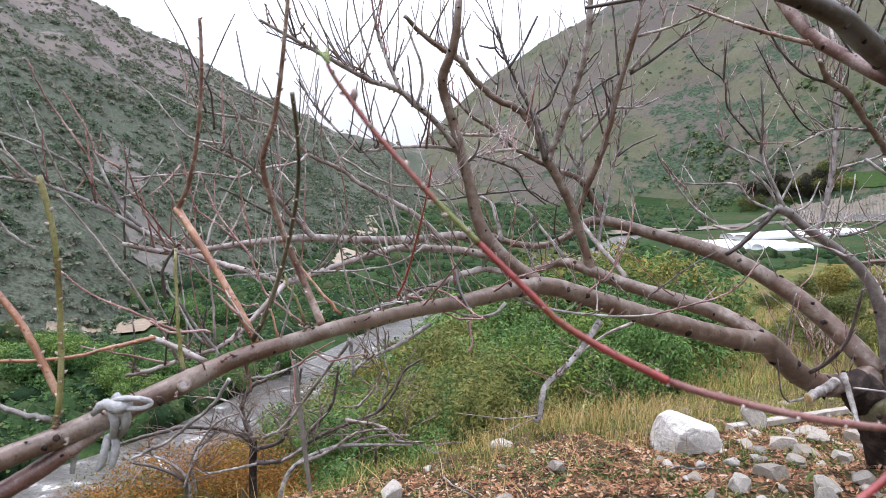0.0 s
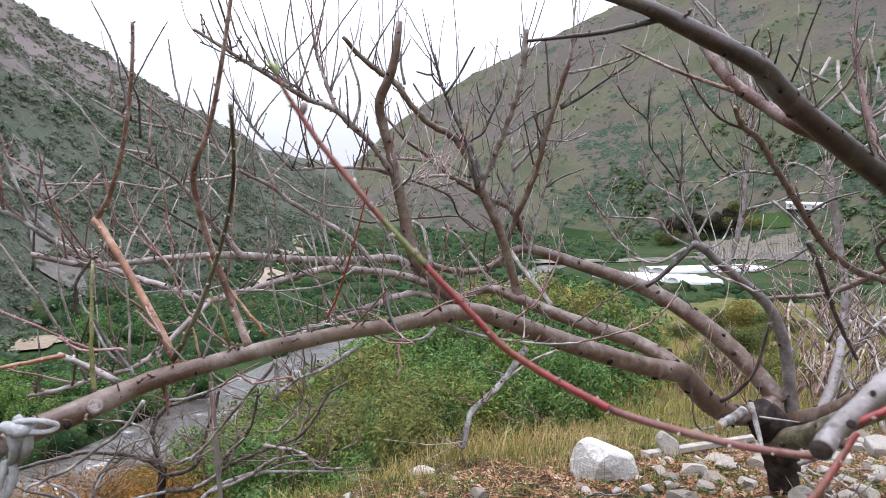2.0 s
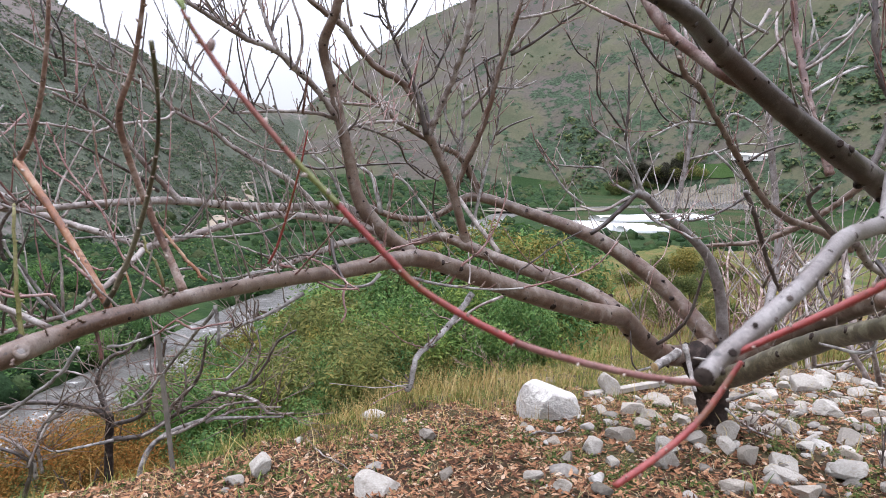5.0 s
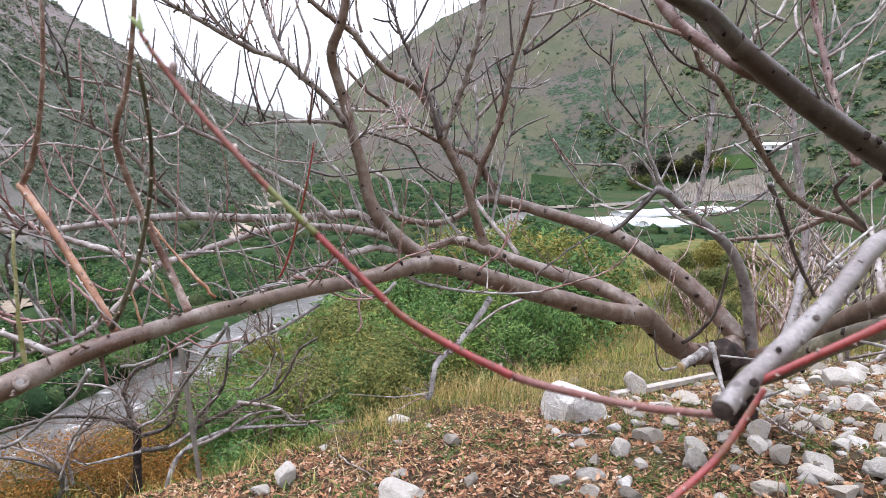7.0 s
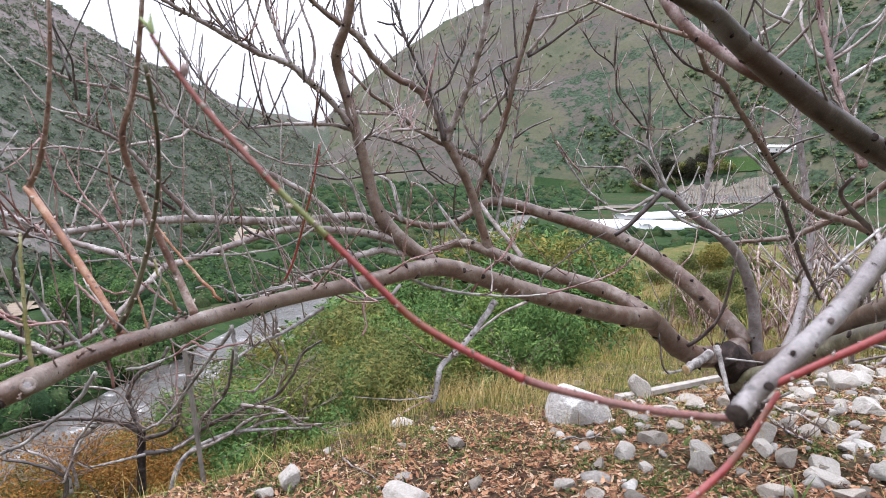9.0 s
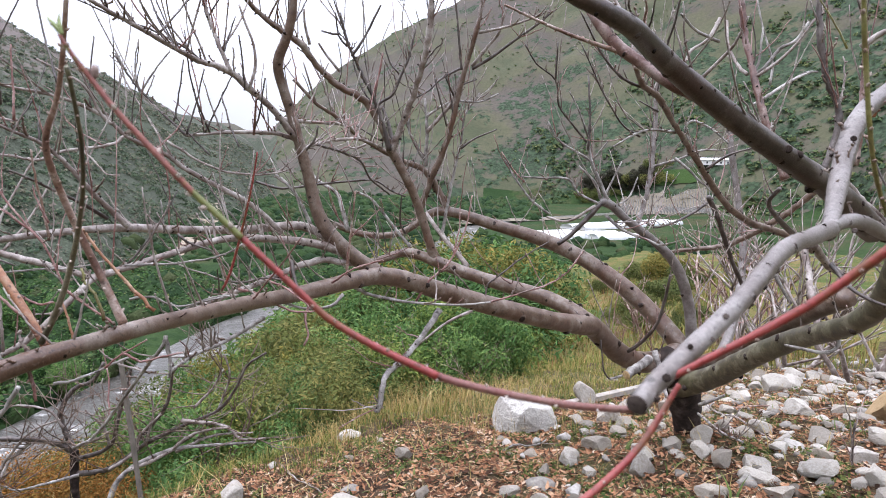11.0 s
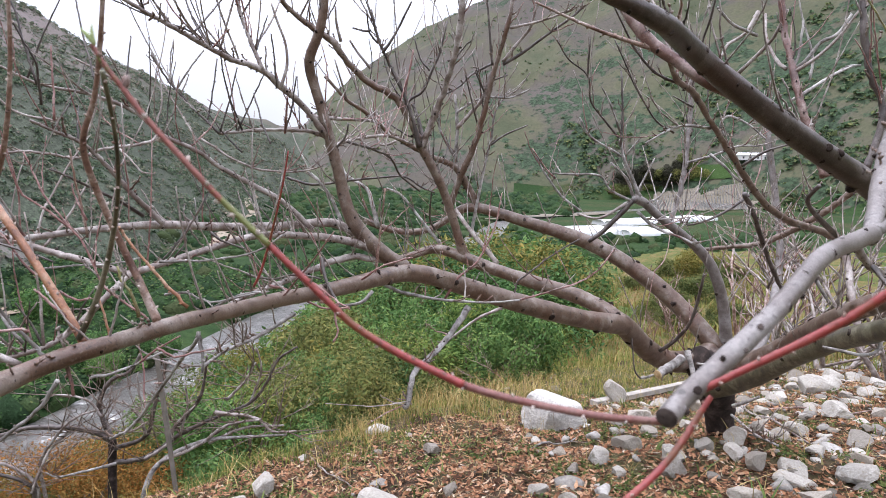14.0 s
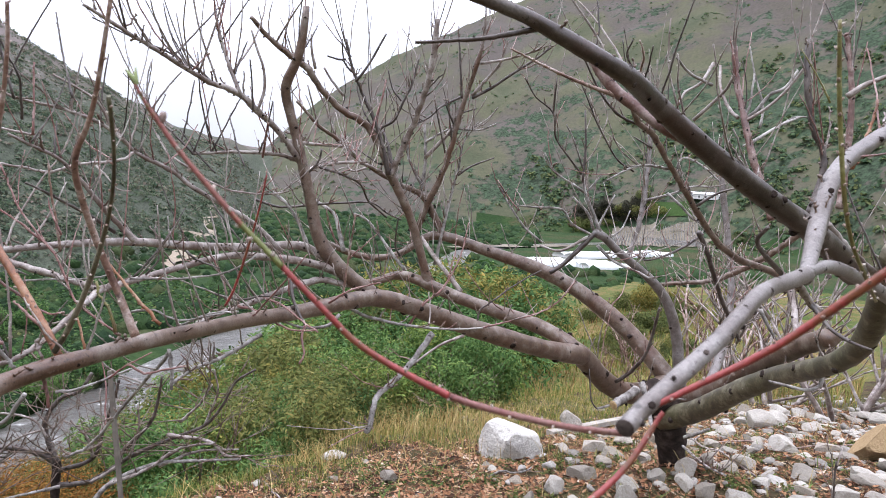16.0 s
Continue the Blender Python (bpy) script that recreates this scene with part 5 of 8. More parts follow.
limb("twig", "barkgrey", [(-0.318, 0.835, 1.386, 0.0022), (-0.335, 0.840, 1.406, 0.0019), (-0.358, 0.850, 1.446, 0.0014)])
limb("twig", "barkdark", [(-0.128, 0.996, 1.505, 0.0020), (-0.112, 0.992, 1.492, 0.0018), (-0.079, 0.985, 1.481, 0.0013)])
limb("twig", "barkgrey", [(-0.186, 1.336, 1.315, 0.0027), (-0.123, 1.278, 1.354, 0.0022), (-0.065, 1.223, 1.370, 0.0017)])
limb("twig", "barkgrey", [(-0.145, 0.978, 1.359, 0.0030), (-0.141, 0.974, 1.335, 0.0027), (-0.139, 0.968, 1.300, 0.0023)])
limb("twig", "barkgrey", [(-0.155, 1.027, 1.338, 0.0032), (-0.194, 1.090, 1.283, 0.0031), (-0.236, 1.153, 1.225, 0.0031), (-0.282, 1.215, 1.161, 0.0030), (-0.331, 1.276, 1.096, 0.0029), (-0.385, 1.329, 1.054, 0.0027)])
limb("twig", "barkgrey", [(-0.030, 1.409, 1.283, 0.0049), (-0.090, 1.250, 1.277, 0.0038), (-0.127, 1.133, 1.287, 0.0031), (-0.148, 1.020, 1.293, 0.0025)])
limb("twig", "barkgrey", [(-0.306, 0.895, 1.319, 0.0030), (-0.331, 0.904, 1.281, 0.0028), (-0.366, 0.915, 1.251, 0.0027), (-0.410, 0.929, 1.214, 0.0025), (-0.445, 0.941, 1.194, 0.0024), (-0.481, 0.952, 1.174, 0.0022)])
limb("twig", "twigthin", [(-0.224, 0.701, 1.412, 0.0026), (-0.217, 0.697, 1.389, 0.0021), (-0.213, 0.693, 1.368, 0.0016)])
limb("twig", "twigthin", [(-0.191, 0.932, 1.348, 0.0019), (-0.168, 0.927, 1.337, 0.0017), (-0.140, 0.924, 1.343, 0.0015), (-0.113, 0.920, 1.349, 0.0013)])
limb("twig", "twigthin", [(-0.215, 0.933, 1.328, 0.0016), (-0.191, 0.932, 1.348, 0.0013), (-0.160, 0.930, 1.366, 0.0010)])
limb("twig", "barkgrey", [(-0.316, 1.043, 1.274, 0.0025), (-0.276, 1.038, 1.283, 0.0022), (-0.233, 1.035, 1.303, 0.0019), (-0.207, 1.032, 1.314, 0.0018)])
limb("twig", "twigthin", [(-0.511, 0.929, 1.640, 0.0019), (-0.534, 0.921, 1.681, 0.0017), (-0.554, 0.912, 1.719, 0.0015), (-0.570, 0.902, 1.767, 0.0012)])
limb("twig", "barkgrey", [(-0.526, 1.118, 1.521, 0.0039), (-0.558, 1.108, 1.561, 0.0033), (-0.572, 1.101, 1.600, 0.0029), (-0.588, 1.091, 1.651, 0.0023)])
limb("branch", "barkgrey", [(-0.457, 1.114, 1.487, 0.0043), (-0.528, 1.102, 1.522, 0.0039), (-0.571, 1.095, 1.552, 0.0037), (-0.630, 1.084, 1.581, 0.0033), (-0.680, 1.074, 1.600, 0.0030), (-0.729, 1.064, 1.607, 0.0028), (-0.761, 1.057, 1.609, 0.0026)])
limb("twig", "barkgrey", [(-0.573, 1.105, 1.590, 0.0031), (-0.631, 1.090, 1.634, 0.0026), (-0.678, 1.077, 1.661, 0.0022), (-0.724, 1.064, 1.680, 0.0018)])
limb("twig", "barkgrey", [(-0.603, 0.945, 1.500, 0.0030), (-0.619, 0.930, 1.516, 0.0027), (-0.630, 0.913, 1.541, 0.0024), (-0.636, 0.901, 1.562, 0.0022)])
limb("twig", "barkgrey", [(-0.553, 1.103, 1.571, 0.0019), (-0.517, 1.105, 1.587, 0.0016), (-0.478, 1.110, 1.640, 0.0012)])
limb("twig", "barkgrey", [(-0.378, 0.599, 1.371, 0.0031), (-0.396, 0.594, 1.378, 0.0028), (-0.418, 0.587, 1.389, 0.0024), (-0.435, 0.582, 1.397, 0.0021)])
limb("twig", "shootorange", [(-0.295, 0.647, 1.441, 0.0023), (-0.331, 0.632, 1.434, 0.0021), (-0.377, 0.612, 1.428, 0.0018), (-0.419, 0.593, 1.431, 0.0016), (-0.435, 0.586, 1.434, 0.0015)])
limb("twig", "bark", [(-0.269, 0.713, 1.396, 0.0037), (-0.301, 0.709, 1.414, 0.0035), (-0.329, 0.706, 1.427, 0.0032)])
limb("twig", "twigthin", [(-0.326, 0.804, 1.409, 0.0020), (-0.348, 0.803, 1.415, 0.0019), (-0.395, 0.799, 1.438, 0.0016), (-0.442, 0.796, 1.460, 0.0014), (-0.481, 0.793, 1.493, 0.0011)])
limb("twig", "shootgreen", [(-0.273, 0.662, 1.398, 0.0024), (-0.279, 0.666, 1.435, 0.0021), (-0.282, 0.671, 1.482, 0.0018), (-0.283, 0.676, 1.530, 0.0014)])
limb("twig", "twigthin", [(-0.475, 0.957, 1.618, 0.0020), (-0.505, 0.945, 1.642, 0.0018), (-0.511, 0.936, 1.674, 0.0016), (-0.533, 0.918, 1.727, 0.0013)])
limb("twig", "barkdark", [(-0.544, 1.092, 1.467, 0.0019), (-0.546, 1.098, 1.525, 0.0017), (-0.541, 1.108, 1.621, 0.0013), (-0.534, 1.113, 1.669, 0.0012)])
limb("twig", "twigthin", [(-0.544, 1.005, 1.593, 0.0018), (-0.550, 1.009, 1.637, 0.0014), (-0.556, 1.014, 1.680, 0.0011)])
limb("twig", "barkdark", [(-0.426, 0.975, 1.499, 0.0021), (-0.368, 0.957, 1.483, 0.0017), (-0.321, 0.941, 1.469, 0.0013)])
limb("twig", "twigthin", [(-0.338, 0.987, 1.427, 0.0021), (-0.373, 0.990, 1.453, 0.0018), (-0.399, 0.994, 1.492, 0.0015), (-0.412, 0.996, 1.505, 0.0014)])
limb("twig", "twigthin", [(-0.233, 0.737, 1.440, 0.0018), (-0.253, 0.739, 1.460, 0.0015), (-0.263, 0.740, 1.470, 0.0013)])
limb("twig", "barkdark", [(-0.479, 1.322, 1.738, 0.0027), (-0.502, 1.330, 1.818, 0.0023), (-0.519, 1.337, 1.881, 0.0019), (-0.565, 1.346, 1.966, 0.0014)])
limb("branch", "barkdark", [(0.994, 1.020, 1.620, 0.0068), (1.015, 1.022, 1.679, 0.0063), (1.022, 1.027, 1.737, 0.0059), (1.004, 1.038, 1.783, 0.0056), (0.993, 1.048, 1.846, 0.0065), (0.988, 1.057, 1.908, 0.0059), (0.992, 1.062, 1.961, 0.0055)])
limb("branch", "barkred", [(1.389, 1.345, 1.645, 0.0098), (1.400, 1.350, 1.745, 0.0092), (1.411, 1.360, 1.845, 0.0084), (1.415, 1.373, 1.957, 0.0074), (1.403, 1.389, 2.068, 0.0064), (1.400, 1.393, 2.096, 0.0062)])
limb("twig", "bark", [(1.361, 1.330, 1.923, 0.0082), (1.387, 1.310, 1.950, 0.0070), (1.420, 1.285, 1.970, 0.0058), (1.447, 1.265, 1.985, 0.0048)])
limb("twig", "shootgreen", [(0.705, 0.694, 1.766, 0.0014), (0.692, 0.701, 1.794, 0.0012), (0.667, 0.712, 1.835, 0.0008)])
limb("twig", "shootorange", [(0.649, 0.593, 1.673, 0.0022), (0.662, 0.594, 1.705, 0.0019), (0.672, 0.594, 1.732, 0.0017), (0.677, 0.596, 1.755, 0.0015)])
limb("twig", "barkgrey", [(1.590, 1.545, 1.177, 0.0060), (1.590, 1.539, 1.124, 0.0055), (1.549, 1.546, 1.103, 0.0051), (1.468, 1.568, 1.116, 0.0043), (1.439, 1.576, 1.122, 0.0040)])
limb("twig", "barkdark", [(2.046, 1.863, 0.454, 0.0042), (2.049, 1.883, 0.622, 0.0037), (2.057, 1.892, 0.716, 0.0034)])
limb("twig", "bark", [(1.042, 1.293, 1.827, 0.0041), (1.080, 1.271, 1.861, 0.0036), (1.111, 1.252, 1.899, 0.0031), (1.138, 1.233, 1.952, 0.0025)])
limb("twig", "barkgrey", [(1.282, 1.595, 1.809, 0.0038), (1.359, 1.582, 1.859, 0.0032), (1.420, 1.572, 1.900, 0.0028), (1.458, 1.563, 1.905, 0.0025)])
limb("twig", "barkgrey", [(1.328, 1.590, 1.866, 0.0038), (1.335, 1.596, 1.929, 0.0033), (1.311, 1.614, 2.022, 0.0025), (1.296, 1.627, 2.100, 0.0019)])
limb("twig", "barkdark", [(0.427, 0.713, 1.781, 0.0016), (0.405, 0.693, 1.794, 0.0013), (0.399, 0.671, 1.806, 0.0010)])
limb("twig", "shoot", [(0.435, 0.711, 1.781, 0.0016), (0.425, 0.689, 1.795, 0.0013), (0.407, 0.669, 1.806, 0.0010)])
limb("twig", "barkdark", [(0.440, 0.708, 1.769, 0.0013), (0.433, 0.689, 1.783, 0.0011), (0.422, 0.664, 1.801, 0.0007)])
limb("branch", "bark", [(1.235, 1.048, 1.485, 0.0095), (1.151, 1.034, 1.531, 0.0081), (1.077, 1.020, 1.575, 0.0069), (1.030, 1.009, 1.606, 0.0061)])
limb("twig", "barkdark", [(0.766, 0.749, 1.488, 0.0035), (0.760, 0.710, 1.463, 0.0029), (0.761, 0.674, 1.451, 0.0024), (0.762, 0.641, 1.448, 0.0020)])
limb("branch", "bark", [(1.206, 1.259, 1.459, 0.0101), (1.338, 1.339, 1.393, 0.0093), (1.448, 1.394, 1.354, 0.0086)])
limb("twig", "barkgrey", [(1.625, 1.861, 1.290, 0.0077), (1.654, 1.847, 1.233, 0.0061), (1.682, 1.835, 1.186, 0.0046)])
limb("branch", "bark", [(1.777, 1.799, 1.084, 0.0111), (1.807, 1.878, 1.185, 0.0127), (1.846, 1.954, 1.294, 0.0113), (1.870, 2.021, 1.390, 0.0101)])
scar(0, (-0.239, 0.576, 1.414), (0.37, -0.88, 0.54), 0.0061, True)
scar(1, (-0.337, 0.540, 1.378), (0.50, -0.80, 0.58), 0.0026)
scar(2, (0.410, 0.656, 1.748), (-0.50, -0.84, 0.06), 0.0040)
scar(3, (0.678, 0.747, 1.644), (-0.66, -0.75, 0.21), 0.0048)
scar(4, (0.532, 0.708, 1.708), (-0.58, -0.80, 0.13), 0.0024)
scar(5, (0.239, 0.270, 1.537), (-0.58, -0.79, 0.46), 0.0013)
scar(6, (0.227, 0.263, 1.528), (-0.56, -0.80, 0.49), 0.0011)
scar(7, (0.280, 0.295, 1.546), (-0.62, -0.77, 0.41), 0.0014)
scar(8, (0.305, 0.321, 1.555), (-0.63, -0.77, 0.38), 0.0015)
scar(9, (0.327, 0.332, 1.561), (-0.65, -0.75, 0.35), 0.0014)
scar(10, (0.511, 0.478, 1.640), (-0.70, -0.71, 0.20), 0.0023)
scar(11, (0.195, 0.248, 1.516), (-0.49, -0.81, 0.56), 0.0017)
scar(12, (0.461, 0.419, 1.565), (-0.71, -0.70, 0.32), 0.0018)
scar(13, (0.499, 0.708, 1.711), (-0.56, -0.82, 0.13), 0.0028, True)

# ---- the small bare tree on the bank ----
small_tree = thing("bare_tree", (-1.081, 3.477, float(height(-1.081, 3.477))), "small leafless tree with tangled grey branches on the bank", "tree")
limb("trunk", "barkshaded", [(-1.076, 3.441, -0.651, 0.0272), (-1.081, 3.477, -0.407, 0.0250), (-1.087, 3.504, -0.224, 0.0234), (-1.089, 3.535, -0.011, 0.0215), (-1.089, 3.553, 0.117, 0.0204)], small_tree)
limb("branch", "barkdark", [(-1.089, 3.552, 0.111, 0.0170), (-1.170, 3.560, 0.156, 0.0160), (-1.286, 3.568, 0.184, 0.0148), (-1.473, 3.576, 0.196, 0.0129), (-1.615, 3.576, 0.164, 0.0113), (-1.783, 3.574, 0.119, 0.0095), (-1.894, 3.570, 0.079, 0.0083)], small_tree)
limb("branch", "barkdark", [(-1.089, 3.552, 0.111, 0.0156), (-1.140, 3.577, 0.226, 0.0140), (-1.158, 3.592, 0.317, 0.0128), (-1.097, 3.599, 0.431, 0.0112), (-1.000, 3.591, 0.478, 0.0098), (-0.945, 3.596, 0.571, 0.0085)], small_tree)
limb("branch", "barkdark", [(-1.086, 3.545, 0.065, 0.0127), (-0.907, 3.498, 0.152, 0.0109), (-0.854, 3.486, 0.320, 0.0093), (-0.803, 3.474, 0.479, 0.0078), (-0.784, 3.469, 0.573, 0.0069)], small_tree)
limb("branch", "barkdark", [(-1.080, 3.535, -0.002, 0.0142), (-0.908, 3.485, 0.035, 0.0129), (-0.719, 3.437, 0.175, 0.0112), (-0.534, 3.388, 0.276, 0.0097), (-0.352, 3.339, 0.369, 0.0082), (-0.262, 3.316, 0.484, 0.0072), (-0.202, 3.301, 0.608, 0.0062), (-0.108, 3.277, 0.679, 0.0053)], small_tree)
limb("trunk", "barkgrey", [(-0.934, 3.347, -0.436, 0.0179), (-0.881, 3.360, -0.080, 0.0141), (-0.789, 3.353, 0.075, 0.0123), (-0.581, 3.317, 0.184, 0.0098), (-0.405, 3.278, 0.211, 0.0080), (-0.159, 3.221, 0.236, 0.0053)], small_tree)
limb("branch", "barkdark", [(-0.755, 3.411, 0.204, 0.0124), (-0.613, 3.368, 0.380, 0.0091), (-0.573, 3.351, 0.513, 0.0071), (-0.559, 3.340, 0.630, 0.0053)], small_tree)
limb("branch", "barktwig", [(-0.525, 3.342, 0.325, 0.0108), (-0.319, 3.283, 0.309, 0.0082), (-0.231, 3.248, 0.246, 0.0069), (-0.110, 3.216, 0.254, 0.0053)], small_tree)
limb("branch", "barktwig", [(-0.788, 3.347, 0.078, 0.0108), (-0.610, 3.314, 0.162, 0.0089), (-0.462, 3.290, 0.272, 0.0071), (-0.287, 3.252, 0.311, 0.0053)], small_tree)
limb("branch", "barktwig", [(-0.889, 3.412, 0.062, 0.0096), (-0.762, 3.368, 0.160, 0.0075), (-0.726, 3.352, 0.259, 0.0061), (-0.617, 3.312, 0.377, 0.0040)], small_tree)
limb("branch", "barktwig", [(-1.296, 3.592, 0.168, 0.0099), (-1.388, 3.560, 0.090, 0.0084), (-1.435, 3.518, -0.016, 0.0069), (-1.466, 3.475, -0.121, 0.0055)], small_tree)
limb("branch", "barktwig", [(-1.464, 3.561, -0.231, 0.0113), (-1.489, 3.558, -0.097, 0.0098), (-1.616, 3.556, 0.007, 0.0077), (-1.775, 3.548, 0.051, 0.0055)], small_tree)
limb("branch", "barktwig", [(-1.434, 3.561, -0.200, 0.0099), (-1.452, 3.564, -0.006, 0.0083), (-1.383, 3.552, 0.125, 0.0072), (-1.253, 3.525, 0.258, 0.0057), (-1.065, 3.478, 0.331, 0.0041)], small_tree)
limb("branch", "barktwig", [(-0.563, 3.373, 0.148, 0.0083), (-0.380, 3.310, 0.245, 0.0062), (-0.173, 3.230, 0.284, 0.0040)], small_tree)
limb("branch", "barktwig", [(-0.474, 3.392, 0.372, 0.0083), (-0.379, 3.340, 0.480, 0.0060), (-0.315, 3.297, 0.598, 0.0040)], small_tree)
limb("branch", "barktwig", [(-0.888, 3.430, 0.186, 0.0083), (-0.906, 3.404, 0.291, 0.0064), (-0.976, 3.371, 0.398, 0.0040)], small_tree)
limb("branch", "barkgrey", [(-1.037, 3.431, 0.036, 0.0083), (-1.170, 3.406, 0.017, 0.0065), (-1.299, 3.383, 0.005, 0.0047), (-1.350, 3.377, 0.032, 0.0040)], small_tree)
limb("branch", "barktwig", [(-1.110, 3.476, 0.271, 0.0069), (-1.172, 3.467, 0.370, 0.0059), (-1.302, 3.450, 0.412, 0.0047), (-1.377, 3.433, 0.391, 0.0040)], small_tree)
limb("branch", "barkdark", [(-1.525, 3.555, -0.339, 0.0127), (-1.481, 3.543, -0.155, 0.0109), (-1.533, 3.544, -0.088, 0.0099), (-1.669, 3.543, -0.031, 0.0082), (-1.776, 3.540, -0.008, 0.0069)], small_tree)
limb("branch", "barktwig", [(-0.356, 3.371, 0.353, 0.0069), (-0.291, 3.327, 0.542, 0.0051), (-0.309, 3.307, 0.670, 0.0040)], small_tree)
limb("branch", "barktwig", [(-0.711, 3.402, 0.190, 0.0069), (-0.664, 3.362, 0.359, 0.0052), (-0.666, 3.336, 0.491, 0.0040)], small_tree)



def fine_twigs(count, seed, mat, lengths, thick, label, rise):
    """The thin spurs and twigs that nobody could count, on the limbs and branches."""
    rng = random.Random(seed)
    bm = bmesh.new()
    uv = bm.loops.layers.uv.new("UVMap")
    pool = [rows for kind, _, rows in BOUGHS if kind in ("limb", "branch", "twig")]
    reach = [float(np.linalg.norm(np.diff(rows[:, :3], axis=0), axis=1).sum()) for rows in pool]
    for k in range(count):
        rows = rng.choices(pool, [v if v > 0.25 else 0.0 for v in reach])[0]
        j = rng.randint(len(rows) // 6, len(rows) - 2)
        at, r = rows[j, :3] - BASE, rows[j, 3]
        far = float(np.linalg.norm(rows[j, :3] - [0, 0, 1.6]))
        if far < 0.5 or far < 0.75 and max(lengths) > 0.1:
            continue
        ln = rng.choice(lengths) * rng.uniform(0.7, 1.3) * (0.45 + 0.3 * far)
        t = Vector(rows[j + 1, :3] - rows[j - 1, :3]).normalized()
        d = (t * rng.uniform(0.2, 0.9) + 0.75 * Vector((rng.uniform(-1, 1), rng.uniform(-0.7, 0.7), rng.uniform(-0.5, 1.0))) + Vector((0, 0, rise))).normalized()
        bend = Vector((rng.uniform(-0.25, 0.25), rng.uniform(-0.2, 0.2), rng.uniform(0, 0.5)))
        a = Vector(at)
        w = min(thick * (0.55 + 0.25 * far), 0.8 * r) * rng.uniform(0.6, 1.0)
        rows2 = spline([(*a, w), (*(a + d * ln * 0.5), w * 0.8), (*(a + (d + bend * 0.5).normalized() * ln), w * 0.55)], 4 if ln > 0.06 else 2)
        rows2[1:, :3] += np.array([[rng.uniform(-1, 1) for _ in range(3)] for _ in range(len(rows2) - 1)]) * w * 0.8
        tube(bm, rows2, 5, uv)
        for q in range(1, len(rows2), 1 if ln < 0.06 else 2):
            nub(bm, uv, rows2[q, :3], (rng.uniform(-1, 1), rng.uniform(-1, 1), 0.6), w * rng.uniform(1.1, 1.9), rng)
    ob = part("twigs", bm, MATS[mat], tree, label)
    ob.data.materials.append(BUD if mat == "twigthin" else MATS[mat])
    ob["kind"] = "stuff"


fine_twigs(240, 19, "twigthin", (0.05, 0.09, 0.14, 0.2), 0.0024, "thin reddish-brown twigs with buds", 0.4)
fine_twigs(400, 20, "barktwig", (0.06, 0.1, 0.16, 0.24), 0.0026, "thin grey twigs with buds", 0.5)
fine_twigs(1300, 21, "bark", (0.012, 0.02, 0.03, 0.04), 0.0026, "short knobbly fruiting spurs", 0.2)


def water_shoots(count, seed, mat, lengths, thick, zone, lean):
    """Straight one-year shoots with alternate buds that stand up from the branches, each a part of its own."""
    rng = random.Random(seed)
    pool = [rows for kind, _, rows in BOUGHS if kind in ("limb", "branch") and len(rows) > 8]
    made = tries = 0
    while made < count and tries < 60 * count:
        tries += 1
        rows = rng.choice(pool)
        j = rng.randint(len(rows) // 4, len(rows) - 3)
        far = float(np.linalg.norm(rows[j, :3] - [0, 0, 1.6]))
        if far < 0.85 or not zone(*rows[j, :3]):
            continue
        ln = rng.choice(lengths) * rng.uniform(0.75, 1.25) * (0.5 + 0.28 * far)
        t = Vector(rows[j + 1, :3] - rows[j - 1, :3]).normalized()
        d = (t * rng.uniform(-0.1, 0.45) + Vector((rng.uniform(-lean, lean), rng.uniform(-lean, lean), 1.0))).normalized()
        w = min(thick * (0.6 + 0.22 * far), 0.75 * rows[j, 3]) * rng.uniform(0.7, 1.1)
        a = Vector(rows[j, :3])
        side = Vector((rng.uniform(-1, 1), rng.uniform(-1, 1), 0)) * ln * 0.07
        limb("twig", mat, [(*a, w), (*(a + d * ln * 0.35 + side), w * 0.85), (*(a + d * ln * 0.7 + side * 0.8), w * 0.7), (*(a + d * ln), w * 0.45)])
        made += 1


water_shoots(60, 61, "barktwig", (0.12, 0.2, 0.28, 0.4), 0.0021, lambda x, y, z: z > 1.3 and x > -0.4, 0.35)
water_shoots(34, 62, "barkdark", (0.12, 0.2, 0.3), 0.002, lambda x, y, z: z > 1.5, 0.4)
water_shoots(26, 63, "twigthin", (0.1, 0.16, 0.24), 0.0019, lambda x, y, z: x < 0.15 and z > 1.2, 0.45)
water_shoots(40, 64, "barktwig", (0.15, 0.25, 0.4), 0.0024, lambda x, y, z: x > 1.0 and y > 1.6 and z > 1.0, 0.8)

water_shoots(46, 65, "barktwig", (0.12, 0.2, 0.3), 0.0027, lambda x, y, z: x < 0.5 and z > 1.15, 0.9)
water_shoots(34, 66, "barkdark", (0.1, 0.16, 0.24), 0.0024, lambda x, y, z: x < 0.5 and z > 1.15, 0.8)

# ---- growth spread over the land ----


